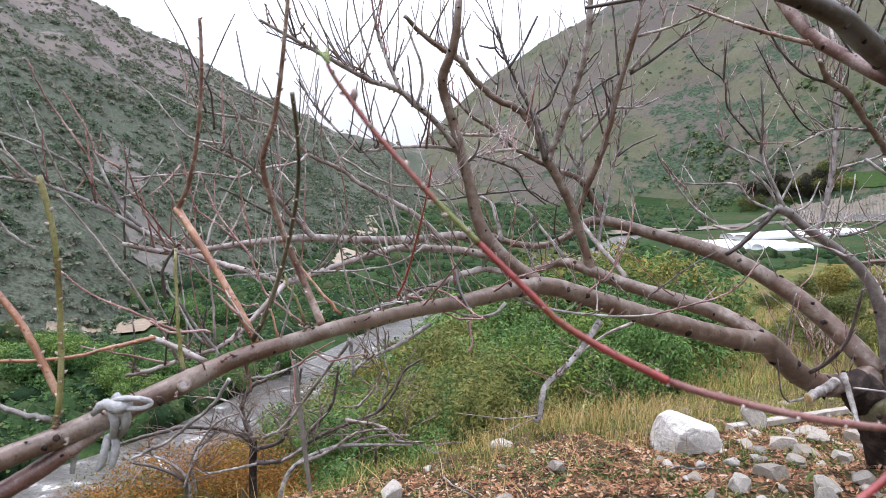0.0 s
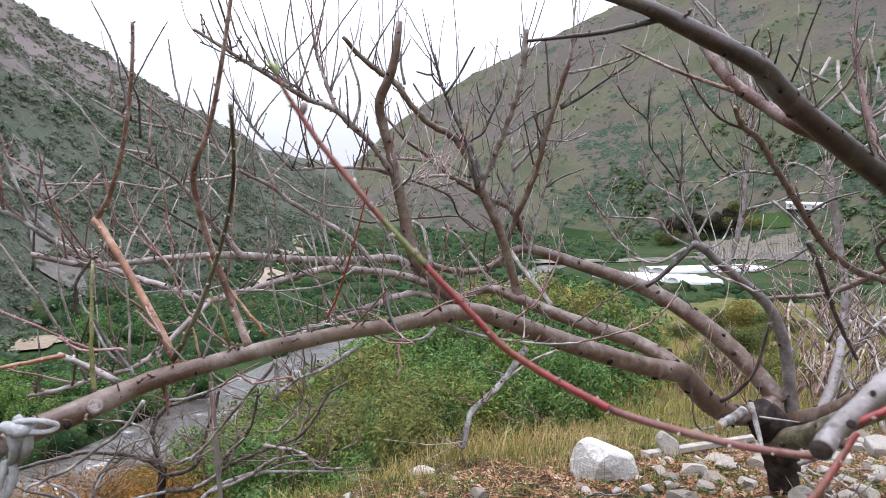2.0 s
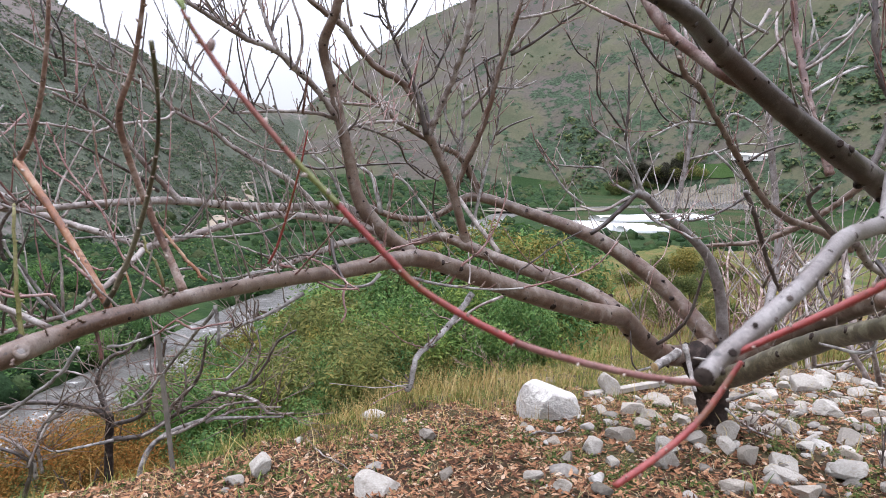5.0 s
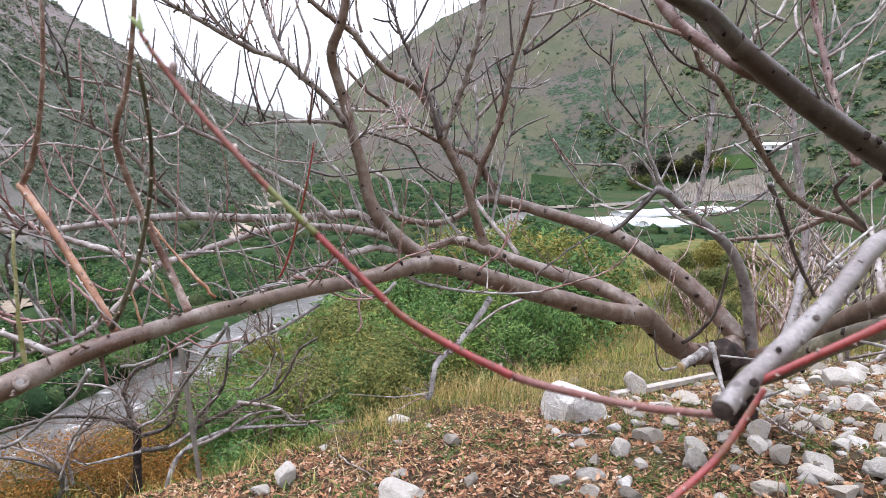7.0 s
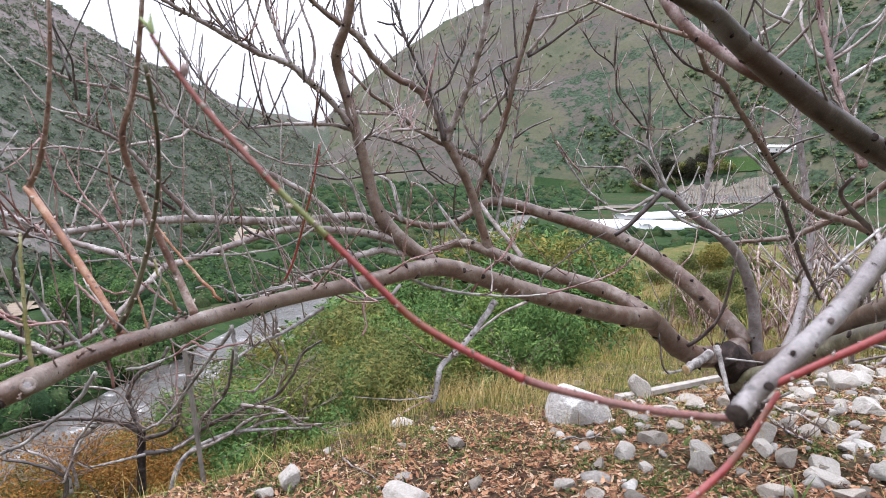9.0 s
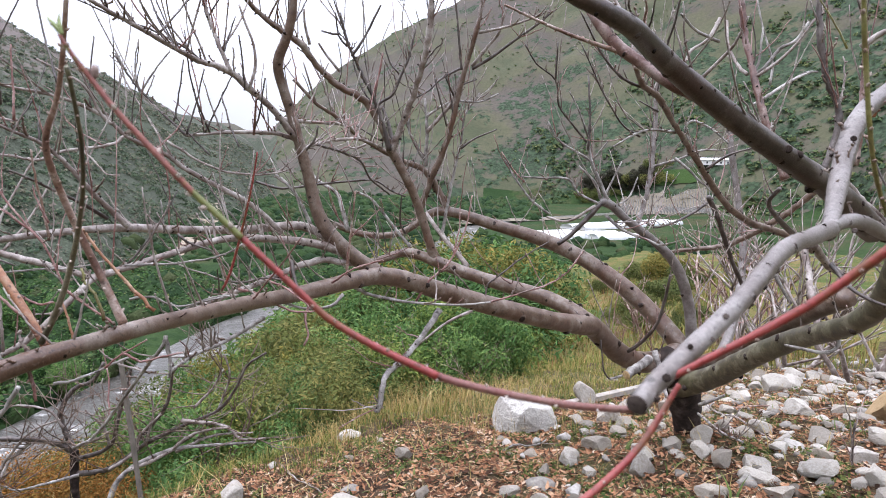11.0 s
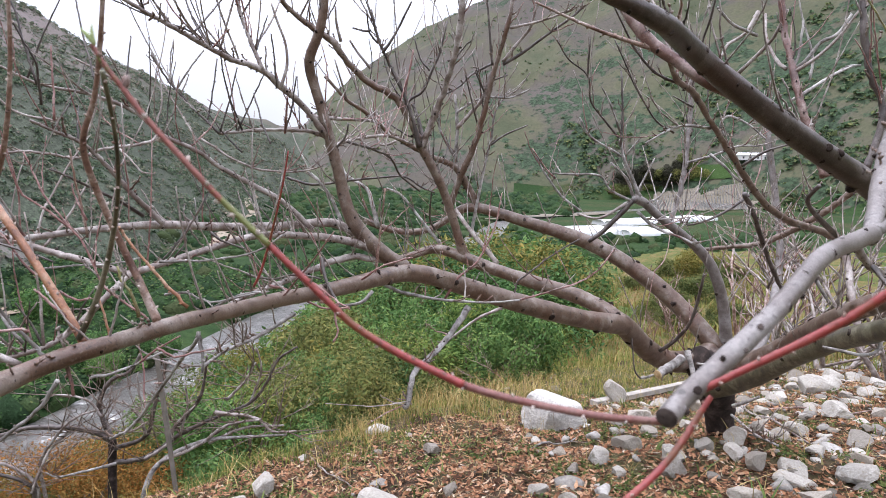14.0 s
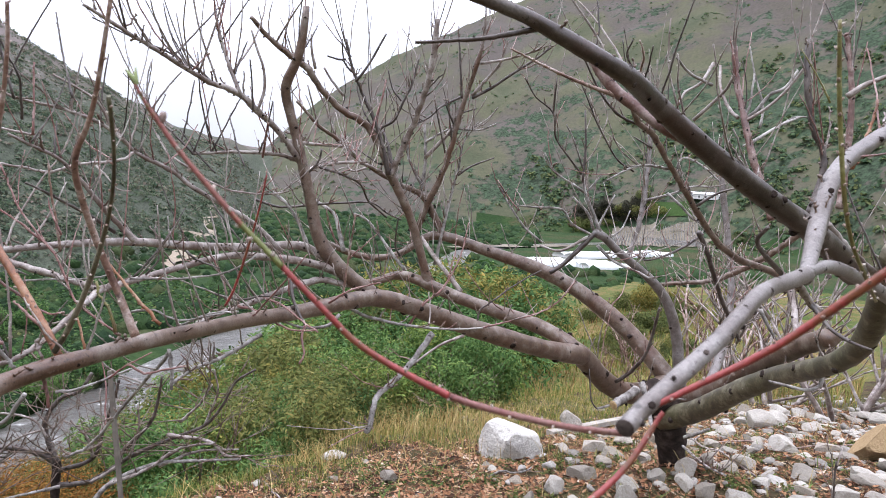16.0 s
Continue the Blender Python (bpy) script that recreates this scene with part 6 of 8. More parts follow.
def island_material(name, stops, rough=0.85, grain=40.0, through_light=0.0, relief=0.0, tints=()):
    """Colour that changes from piece to piece of a joined mesh, with a fine grain; thin leaves let light through."""
    m, n, l, p = material(name, rough)
    rnd = n.new("ShaderNodeNewGeometry").outputs["Random Per Island"]
    obj = n.new("ShaderNodeTexCoord").outputs["Object"]
    c = ramp_node(n, l, rnd, *stops)
    g = noise_node(n, l, obj, grain, 4, 0.7)
    c = mix_node(n, l, 0.6, c, ramp_node(n, l, g, (0.32, (0.45, 0.45, 0.45)), (0.68, (1.35, 1.35, 1.35))), "MULTIPLY")
    if tints:
        c = mix_node(n, l, 1.0, c, ramp_node(n, l, n.new("ShaderNodeObjectInfo").outputs["Random"], *tints), "MULTIPLY")
    l.new(c, p.inputs["Base Color"])
    if relief:
        bump(n, l, p, g, 1.0, relief)
    if through_light:
        t = n.new("ShaderNodeBsdfTranslucent")
        l.new(c, t.inputs["Color"])
        mix = n.new("ShaderNodeMixShader")
        mix.inputs["Fac"].default_value = through_light
        l.new(p.outputs["BSDF"], mix.inputs[1])
        l.new(t.outputs["BSDF"], mix.inputs[2])
        l.new(mix.outputs["Shader"], n["Material Output"].inputs["Surface"])
    return m


def joined(name, verts, faces, mat, label, category, smooth=False):
    """One object out of many small pieces."""
    me = bpy.data.meshes.new(name)
    verts, faces = np.asarray(verts, np.float32), np.asarray(faces, np.int32)
    k = faces.shape[1]
    me.vertices.add(len(verts))
    me.vertices.foreach_set("co", verts.ravel())
    me.loops.add(faces.size)
    me.loops.foreach_set("vertex_index", faces.ravel())
    me.polygons.add(len(faces))
    me.polygons.foreach_set("loop_start", np.arange(0, faces.size, k, dtype=np.int32))
    me.polygons.foreach_set("use_smooth", np.full(len(faces), smooth))
    me.update(calc_edges=True)
    me.materials.append(mat)
    return tagged(new(name, me), label, category, kind="stuff")


def ball(sub):
    bm = bmesh.new()
    bmesh.ops.create_icosphere(bm, subdivisions=sub, radius=1)
    v = np.array([w.co for w in bm.verts])
    f = np.array([[q.index for q in w.verts] for w in bm.faces])
    bm.free()
    return v, f


def clumps(name, places, sizes, mat, label, category, leaves=12, squash=0.6, leaf=0.5, seed=1, rise=0.25):
    """Low uneven growth: each plant a dome of ragged leafy patches, standing on the land."""
    rng = np.random.RandomState(seed)
    n = len(places)
    d = rng.normal(size=(n, leaves, 3))
    d[..., 2] = np.abs(d[..., 2])
    d /= np.linalg.norm(d, axis=2)[..., None]
    c = d * rng.uniform(0.45, 1.0, (n, leaves, 1)) * sizes[:, None, None]
    c[..., 2] = c[..., 2] * squash + 0.08 * sizes[:, None]
    nrm = 0.7 * d + 0.35 * rng.normal(size=d.shape) + np.array([0, 0, rise])
    nrm /= np.linalg.norm(nrm, axis=2)[..., None]
    u = np.cross(nrm, rng.normal(size=d.shape))
    u /= np.linalg.norm(u, axis=2)[..., None]
    w = np.cross(nrm, u)
    s = (leaf * rng.uniform(0.6, 1.3, (n, leaves)) * sizes[:, None])[..., None]
    c = c + places[:, None, :]
    k = rng.uniform(0.6, 1.2, (n, leaves, 4, 1))
    V = np.stack([c - u * s * k[:, :, 0], c - w * s * k[:, :, 1], c + u * s * k[:, :, 2], c + w * s * k[:, :, 3]], 2)
    return joined(name, V.reshape(-1, 3), np.arange(n * leaves * 4).reshape(-1, 4), mat, label, category, False)


def domes(name, places, sizes, mat, label, category, sub=1, squash=0.75, seed=1):
    """Rounded uneven shrubs, each a lumpy dome standing on the land."""
    rng = np.random.RandomState(seed)
    v, f = ball(sub)
    f = f[v[f][:, :, 2].max(axis=1) > -0.2]
    n = len(places)
    lump = np.ones((n, len(v)))
    for k in range(4):
        way = rng.normal(size=(n, 3)) * (1.6 + 1.3 * k)
        lump += 0.2 / (1 + 0.35 * k) * np.sin(way @ v.T + rng.uniform(0, 6.28, (n, 1)))
    V = v[None] * lump[..., None] * (sizes[:, None] * np.stack([rng.uniform(0.8, 1.3, n), rng.uniform(0.8, 1.3, n), squash * rng.uniform(0.7, 1.2, n)], -1))[:, None, :]
    V = V + places[:, None, :]
    return joined(name, V.reshape(-1, 3), (f[None] + (np.arange(n) * len(v))[:, None, None]).reshape(-1, 3), mat, label, category, True)


def spots(n, az0, az1, r0, r1, seed, keep=None):
    """Random places on the land between two bearings and two distances."""
    rng = np.random.RandomState(seed)
    a, r = rng.uniform(az0, az1, n), np.sqrt(rng.uniform(r0 ** 2, r1 ** 2, n))
    x, y = r * np.sin(np.radians(a)), r * np.cos(np.radians(a))
    ok = np.ones(n, bool) if keep is None else keep(x, y, a, r)
    x, y = x[ok], y[ok]
    return np.stack([x, y, height(x, y)], -1)


def on_hill(lo, hi):
    def keep(x, y, a, r):
        rr, _ = ridge(a)
        q = (r - foot(a)) / (rr - foot(a))
        return (q > lo) & (q < hi)
    return keep


SCRUB_GREY = island_material("grey_green_scrub", [(0.0, (0.101, 0.139, 0.100)), (0.5, (0.154, 0.184, 0.124)), (0.8, (0.221, 0.213, 0.152)), (1.0, (0.256, 0.203, 0.179))], 0.95, 1.6, 0.4)
SCRUB_GREEN = island_material("dark_green_scrub", [(0.0, (0.070, 0.117, 0.065)), (0.5, (0.104, 0.154, 0.076)), (1.0, (0.174, 0.189, 0.076))], 0.95, 0.9, 0.4)
HILL_BUSH = island_material("hill_bush_leaves", [(0.0, (0.054, 0.086, 0.056)), (0.5, (0.089, 0.127, 0.078)), (1.0, (0.149, 0.176, 0.105))], 0.9, 1.2, 0.3)
CROPS = island_material("valley_trees", [(0.0, (0.014, 0.033, 0.014)), (0.45, (0.027, 0.053, 0.019)), (0.8, (0.036, 0.068, 0.023)), (1.0, (0.055, 0.065, 0.028))], 0.9, 2.6, 0.0, 0.35)
CROP_LEAF = island_material("bush_leaves", [(0.0, (0.015, 0.042, 0.010)), (0.45, (0.042, 0.092, 0.023)), (0.85, (0.075, 0.143, 0.039)), (1.0, (0.144, 0.154, 0.054))], 0.6, 3, 0.3)

p = spots(260000, -50, -1.8, 80, 620, 21, lambda x, y, a, r: on_hill(-0.02, 1.01)(x, y, a, r) & (np.random.RandomState(5).uniform(0, 1, len(x)) < (110 / r) ** 0.7 * (0.26 + 0.3 * wave(x, y, 50, 8) + 0.16 * wave(x, y, 14, 29))))
clumps("hillside_scrub", p, (0.25 + 0.95 * np.random.RandomState(2).uniform(0, 1, len(p)) ** 2.5) * (1 + np.hypot(p[:, 0], p[:, 1]) / 420), SCRUB_GREY, "grey-green scrub scattered over the far hillside", "scrub", leaves=18, squash=0.6, leaf=0.3, seed=31)


p = spots(16000, -50, -4, 70, 330, 28, lambda x, y, a, r: on_hill(-0.05, 0.6)(x, y, a, r) & (np.random.RandomState(15).uniform(0, 1, len(x)) < (0.3 + 0.5 * wave(x, y, 30, 37) + 0.3 * wave(x, y, 9, 38)) * np.clip(1.25 - height(x, y) / 45, 0.1, 1)))
clumps("hillside_bushes", p, np.random.RandomState(16).uniform(0.45, 1.0, len(p)) ** 2 * 2.1, HILL_BUSH, "rounded green bushes on the lower hillside", "scrub", leaves=34, squash=0.75, leaf=0.2, seed=36)


def lower_band(x, y, a, r):
    z = height(x, y)
    low = (z - 0.5 * x + 0.02 * y < -80 + 40 * wave(x, y, 90, 9)) & ~((a > 25) & (a < 38) & (r < 486))
    return (r > foot(a) * 0.97) & low & (np.random.RandomState(6).uniform(0, 1, len(x)) < 0.45 + 0.9 * wave(x, y, 45, 24) + 0.4 * wave(x, y, 16, 27))


p = spots(60000, -1.5, 48, 380, 1000, 22, lower_band)
clumps("hillside_thicket", p, np.random.RandomState(3).uniform(0.5, 1.0, len(p)) ** 3 * 4.2, SCRUB_GREEN, "dense dark green thicket on the lower hillside", "scrub", leaves=11, squash=0.8, leaf=0.42, seed=32)
p = spots(9000, -1.5, 48, 380, 1050, 23, lambda x, y, a, r: on_hill(0.03, 1.0)(x, y, a, r) & (wave(x, y, 150, 10) + 0.6 * wave(x, y, 35, 11) > 0.2))
clumps("upper_hill_scrub", p, np.random.RandomState(4).uniform(0.5, 2.0, len(p)), SCRUB_GREEN, "scattered scrub on the grassy upper hillside", "scrub", leaves=11, squash=0.7, leaf=0.42, seed=33)


def green_floor(x, y, a, r):
    rough = wave(x, y, 45, 12)
    return (r < foot(a) * 1.08) & (height(x, y) < FLOOR + 2.2) & (river_gap(x, y) > 5.6) & (rough > -0.5) & ~((x > -54) & (x < -34) & (y > 76) & (y < 97)) & ~((x > 60) & (x < 165) & (y > 180) & (y < 262)) & ~((a > 22) & (r > 290))


p = np.vstack([spots(9000, -42, 40, 110, 480, 24, green_floor), spots(5200, -42, 8, 38, 130, 25, green_floor)])
size = np.random.RandomState(5).uniform(0.5, 1.5, len(p)) * (0.9 + np.hypot(p[:, 0], p[:, 1]) / 300)
domes("valley_orchard", p, size, CROPS, "green orchard trees and reeds on the valley floor", "orchard", 1, 0.95, 34)
near = np.hypot(p[:, 0], p[:, 1]) < 135
clumps("valley_leaves", p[near], size[near] * 1.1, CROP_LEAF, "ragged leafy tops of the valley orchard", "orchard", leaves=60, squash=0.95, leaf=0.13, seed=35, rise=0.6)

# ---- far buildings, fields and tracks ----


def draped(name, corners, mat, label, lift=0.25, n=14):
    """A patch of ground laid over the land between four corners."""
    c = np.array(corners, float)
    s, t = np.meshgrid(np.linspace(0, 1, n), np.linspace(0, 1, n), indexing="ij")
    xy = ((1 - s) * (1 - t))[..., None] * c[0] + (s * (1 - t))[..., None] * c[1] + (s * t)[..., None] * c[2] + ((1 - s) * t)[..., None] * c[3]
    xy = xy + 0.04 * np.linalg.norm(c[2] - c[0]) * np.stack([wave(xy[..., 0], xy[..., 1], 25, 13), wave(xy[..., 0], xy[..., 1], 25, 14)], -1)
    z = lie(xy[..., 0], xy[..., 1]) + lift
    v = np.concatenate([xy, z[..., None]], -1).reshape(-1, 3)
    i, j = np.meshgrid(np.arange(n - 1), np.arange(n - 1), indexing="ij")
    f = np.stack([i * n + j, (i + 1) * n + j, (i + 1) * n + j + 1, i * n + j + 1], -1).reshape(-1, 4)
    ob = joined(name, v, f, mat, label, "field", True)
    ob["kind"] = "structure"
    return ob


EARTH = land_material("pale_earth", [(0.35, (0.24, 0.19, 0.14)), (0.55, (0.33, 0.28, 0.22)), (0.7, (0.42, 0.38, 0.32))], 0.08, (0.2, 0.16, 0.11), 0.6)
GRASS_FIELD = land_material("bright_field", [(0.35, (0.030, 0.058, 0.016)), (0.6, (0.042, 0.073, 0.022))], 0.05, (0.024, 0.053, 0.012), 0.5)
PALE_FIELD = land_material("pale_vineyard", [(0.35, (0.174, 0.155, 0.122)), (0.6, (0.232, 0.205, 0.169))], 0.05, (0.142, 0.124, 0.087), 0.5)
SCREE = land_material("grey_scree", [(0.35, (0.12, 0.11, 0.1)), (0.6, (0.17, 0.155, 0.14))], 0.06, (0.09, 0.1, 0.075), 0.5)
draped("dirt_road", [(-50, 79.5), (-41, 86), (-41.8, 88), (-50.8, 81.3)], EARTH, "pale dirt road along the foot of the hill")
draped("dirt_road", [(-41, 86), (-35.5, 94), (-37, 95.5), (-42, 88)], EARTH, "pale dirt road along the foot of the hill")
draped("earth_bank", [(-43, 81.5), (-39.5, 84), (-41.5, 92), (-45.5, 90)], EARTH, "bare earth bank beside the dirt road", 0.35)
draped("hill_track", [(-34, 292), (-31, 292), (-22.5, 136), (-25.5, 136)], EARTH, "steep pale track cut into the hillside", 0.5)
draped("scree_slope", [(-66, 128), (-59, 131), (-46, 112), (-53, 110)], SCREE, "grey scree running down the hillside", 0.4)
draped("scree_slope", [(-80, 155), (-73, 158), (-62, 132), (-68, 130)], SCREE, "grey scree running down the hillside", 0.4)
FIELD = [(158, 300), (240, 328), (260, 364), (219, 404)]
draped("green_field", [(234, 400), (258, 372), (262, 384), (243, 408)], GRASS_FIELD, "bright green field on the valley side", 0.8)
draped("pale_field", FIELD, PALE_FIELD, "pale vineyard field with rows of stakes", 0.5, 48)
draped("gravel_bar", [(60, 240), (128, 276), (132, 288), (70, 258)], PALE_FIELD, "pale gravel bar beside the river", 0.4)


def stake_rows():
    rng = np.random.RandomState(8)
    V, Fc = [], []
    for a in np.linspace(0.03, 0.97, 22):
        for b in np.linspace(0.03, 0.97, 34):
            x = (1 - a) * ((1 - b) * FIELD[0][0] + b * FIELD[1][0]) + a * ((1 - b) * FIELD[3][0] + b * FIELD[2][0])
            y = (1 - a) * ((1 - b) * FIELD[0][1] + b * FIELD[1][1]) + a * ((1 - b) * FIELD[3][1] + b * FIELD[2][1])
            z, w, h = float(lie(x, y)), 0.16, rng.uniform(1.7, 2.4)
            k = len(V)
            V += [(x - w, y - w, z), (x + w, y - w, z), (x + w, y + w, z), (x - w, y + w, z), (x - w, y - w, z + h), (x + w, y - w, z + h), (x + w, y + w, z + h), (x - w, y + w, z + h)]
            Fc += [(k, k + 1, k + 5, k + 4), (k + 1, k + 2, k + 6, k + 5), (k + 2, k + 3, k + 7, k + 6), (k + 3, k, k + 4, k + 7), (k + 4, k + 5, k + 6, k + 7)]
    m = island_material("pale_stakes", [(0.0, (0.175, 0.168, 0.154)), (1.0, (0.350, 0.343, 0.329))], 0.8, 3)
    joined("vineyard_stakes", V, Fc, m, "rows of pale stakes in the vineyard", "stakes")


stake_rows()


def plastic_material():
    m, n, l, p = material("white_plastic_sheet", 0.35)
    obj = n.new("ShaderNodeTexCoord").outputs["Object"]
    l.new(ramp_node(n, l, noise_node(n, l, obj, 0.5, 4), (0.3, (0.72, 0.74, 0.76)), (0.6, (0.86, 0.87, 0.88))), p.inputs["Base Color"])
    return m


PLASTIC = plastic_material()


def polytunnel(cx, cy, length, width, turn, bays):
    """A low greenhouse of arched white bays side by side."""
    t = thing("greenhouse", (cx, cy, float(height(cx, cy))), "low greenhouse of white plastic on the valley floor", "greenhouse", "greenhouses in the valley")
    for k in range(bays):
        bm = bmesh.new()
        rows = []
        for s in np.linspace(-0.5, 0.5, 9):
            rows.append([bm.verts.new((s * length, (k - bays / 2 + 0.5) * width + 0.49 * width * math.cos(a), 0.7 + 1.1 * math.sin(a) + 0.06 * math.sin(9 * s + k))) for a in np.linspace(math.pi, 0, 9)])
        for a, b in zip(rows, rows[1:]):
            for j in range(8):
                bm.faces.new((a[j], a[j + 1], b[j + 1], b[j]))
        for row, sgn in ((rows[0], 1), (rows[-1], -1)):
            low = [bm.verts.new((row[0].co.x, row[0].co.y, -0.4)), bm.verts.new((row[-1].co.x, row[-1].co.y, -0.4))]
            bm.faces.new([low[0], *row, low[1]])
        for q in (0, -1):
            for a, b in zip(rows, rows[1:]):
                lo = [bm.verts.new((v[q].co.x, v[q].co.y, -0.4)) for v in (a, b)]
                bm.faces.new((a[q], b[q], lo[1], lo[0]))
        part("bay", bm, PLASTIC, t)
    t.rotation_euler = (0, 0, radians(turn))


polytunnel(83, 195, 21, 5.0, 22, 3)
polytunnel(99, 193, 17, 5.0, 12, 3)
polytunnel(112, 228, 24, 6.0, 26, 2)
polytunnel(134, 240, 24, 6.0, 26, 2)
polytunnel(154, 250, 18, 6.0, 26, 2)


def box(bm, x0, y0, z0, x1, y1, z1, bevel=0.0):
    r = bmesh.ops.create_cube(bm, size=1.0)
    for v in r["verts"]:
        v.co = Vector(((x0 + x1) / 2 + v.co.x * (x1 - x0), (y0 + y1) / 2 + v.co.y * (y1 - y0), (z0 + z1) / 2 + v.co.z * (z1 - z0)))
    if bevel:
        bmesh.ops.bevel(bm, geom=list({e for v in r["verts"] for e in v.link_edges}), offset=bevel, segments=1, affect="EDGES")


def plain(name, colour, rough=0.8, grain=6.0):
    m, n, l, p = material(name, rough)
    obj = n.new("ShaderNodeTexCoord").outputs["Object"]
    g = noise_node(n, l, obj, grain, 5)
    l.new(ramp_node(n, l, g, (0.3, tuple(0.72 * c for c in colour)), (0.7, tuple(1.15 * c for c in colour))), p.inputs["Base Color"])
    bump(n, l, p, g, 0.3, 0.01)
    return m


def farm_house(x, y, w, turn):
    t = thing("farmhouse", (x, y, float(height(x, y)) - 0.3), "small white farmhouse on the valley side", "house")
    walls, roofm, dark = plain("white_wall", (0.7, 0.69, 0.66)), plain("pale_roof", (0.62, 0.62, 0.62)), plain("dark_glass", (0.05, 0.05, 0.06), 0.3)
    bm = bmesh.new()
    box(bm, -w / 2, -3, 0, w / 2, 3, 3.4)
    wall = part("wall", bm, walls, t, smooth=False)
    bm = bmesh.new()
    ridge_v = [bm.verts.new((sx * (w / 2 + 0.5), sy, sz)) for sx in (-1, 1) for sy, sz in ((-3.6, 3.3), (0, 4.9), (3.6, 3.3), (0, 4.6))]
    for f in ((0, 1, 5, 4), (1, 2, 6, 5), (2, 3, 7, 6), (3, 0, 4, 7), (0, 3, 2, 1), (4, 5, 6, 7)):
        bm.faces.new([ridge_v[k] for k in f])
    part("roof", bm, roofm, t, smooth=False)
    for k in range(5):
        bm = bmesh.new()
        a = -w / 2 + w * (k + 0.5) / 5
        box(bm, a - 0.5, -3.06, 1.0, a + 0.5, -2.98, 2.3)
        part("window", bm, dark, wall, smooth=False)
    t.rotation_euler = (0, 0, radians(turn))


farm_house(270, 378, 21, -32)

# ---- bushes and bare shrubs on the bank ----


def leaf_bush(name, seed, w, h, leaves, size):
    """Vertices and quads of a bush: lobes of small leaves with gaps between."""
    rng = np.random.RandomState(seed)
    lobes = np.stack([rng.uniform(-0.6, 0.6, 14) * w, rng.uniform(-0.6, 0.6, 14) * w, rng.uniform(0.2, 0.85, 14) * h], -1)
    lr = rng.uniform(0.2, 0.36, 14) * min(w, h)
    k = rng.randint(0, 14, leaves)
    d = rng.normal(size=(leaves, 3))
    d /= np.linalg.norm(d, axis=1)[:, None]
    c = lobes[k] + d * (lr[k] * rng.uniform(0.55, 1.12, leaves))[:, None]
    face = 0.6 * d + 0.5 * rng.normal(size=d.shape) + np.array([0, 0, 0.35])
    face /= np.linalg.norm(face, axis=1)[:, None]
    u = np.cross(face, rng.normal(size=(leaves, 3)))
    u /= np.linalg.norm(u, axis=1)[:, None]
    q = np.cross(face, u)
    s = size * rng.uniform(0.6, 1.4, (leaves, 1))
    V = np.stack([c - u * s, c - q * s * 0.3, c + u * s, c + q * s * 0.3], 1).reshape(-1, 3)
    Fc = np.arange(leaves * 4).reshape(-1, 4)
    me = bpy.data.meshes.new(name)
    me.from_pydata(V.tolist(), [], Fc.tolist())
    return me


BUSH_TINTS = [(0.0, (0.55, 0.7, 0.65)), (0.35, (0.8, 0.92, 0.8)), (0.65, (1.05, 1.08, 0.9)), (0.85, (1.2, 1.12, 0.8)), (1.0, (1.45, 1.1, 0.8))]
LEAF = island_material("bush_leaves", [(0.0, (0.062, 0.115, 0.042)), (0.5, (0.115, 0.2, 0.066)), (0.85, (0.175, 0.265, 0.088)), (1.0, (0.24, 0.285, 0.1))], 0.6, 3, 0.3, 0.0, BUSH_TINTS)
LEAF_OLIVE = island_material("olive_leaves", [(0.0, (0.088, 0.103, 0.040)), (0.5, (0.154, 0.164, 0.054)), (1.0, (0.246, 0.205, 0.079))], 0.7, 3, 0.3, 0.0, BUSH_TINTS)
LEAF_RUST = island_material("rusty_leaves", [(0.0, (0.11, 0.08, 0.032)), (0.5, (0.21, 0.15, 0.05)), (1.0, (0.32, 0.225, 0.08))], 0.8, 5, 0.25, 0.0, [(0.0, (0.5, 0.8, 0.6)), (0.5, (0.75, 0.95, 0.75)), (0.75, (1.05, 0.85, 0.65)), (1.0, (1.35, 0.8, 0.6))])
LEAF_DARK = island_material("dusky_leaves", [(0.0, (0.02, 0.022, 0.015)), (0.5, (0.035, 0.036, 0.022)), (1.0, (0.06, 0.052, 0.032))], 0.85, 3, 0.1)
STEM = plain("bush_stem", (0.10, 0.075, 0.055))
BUSHES = {}


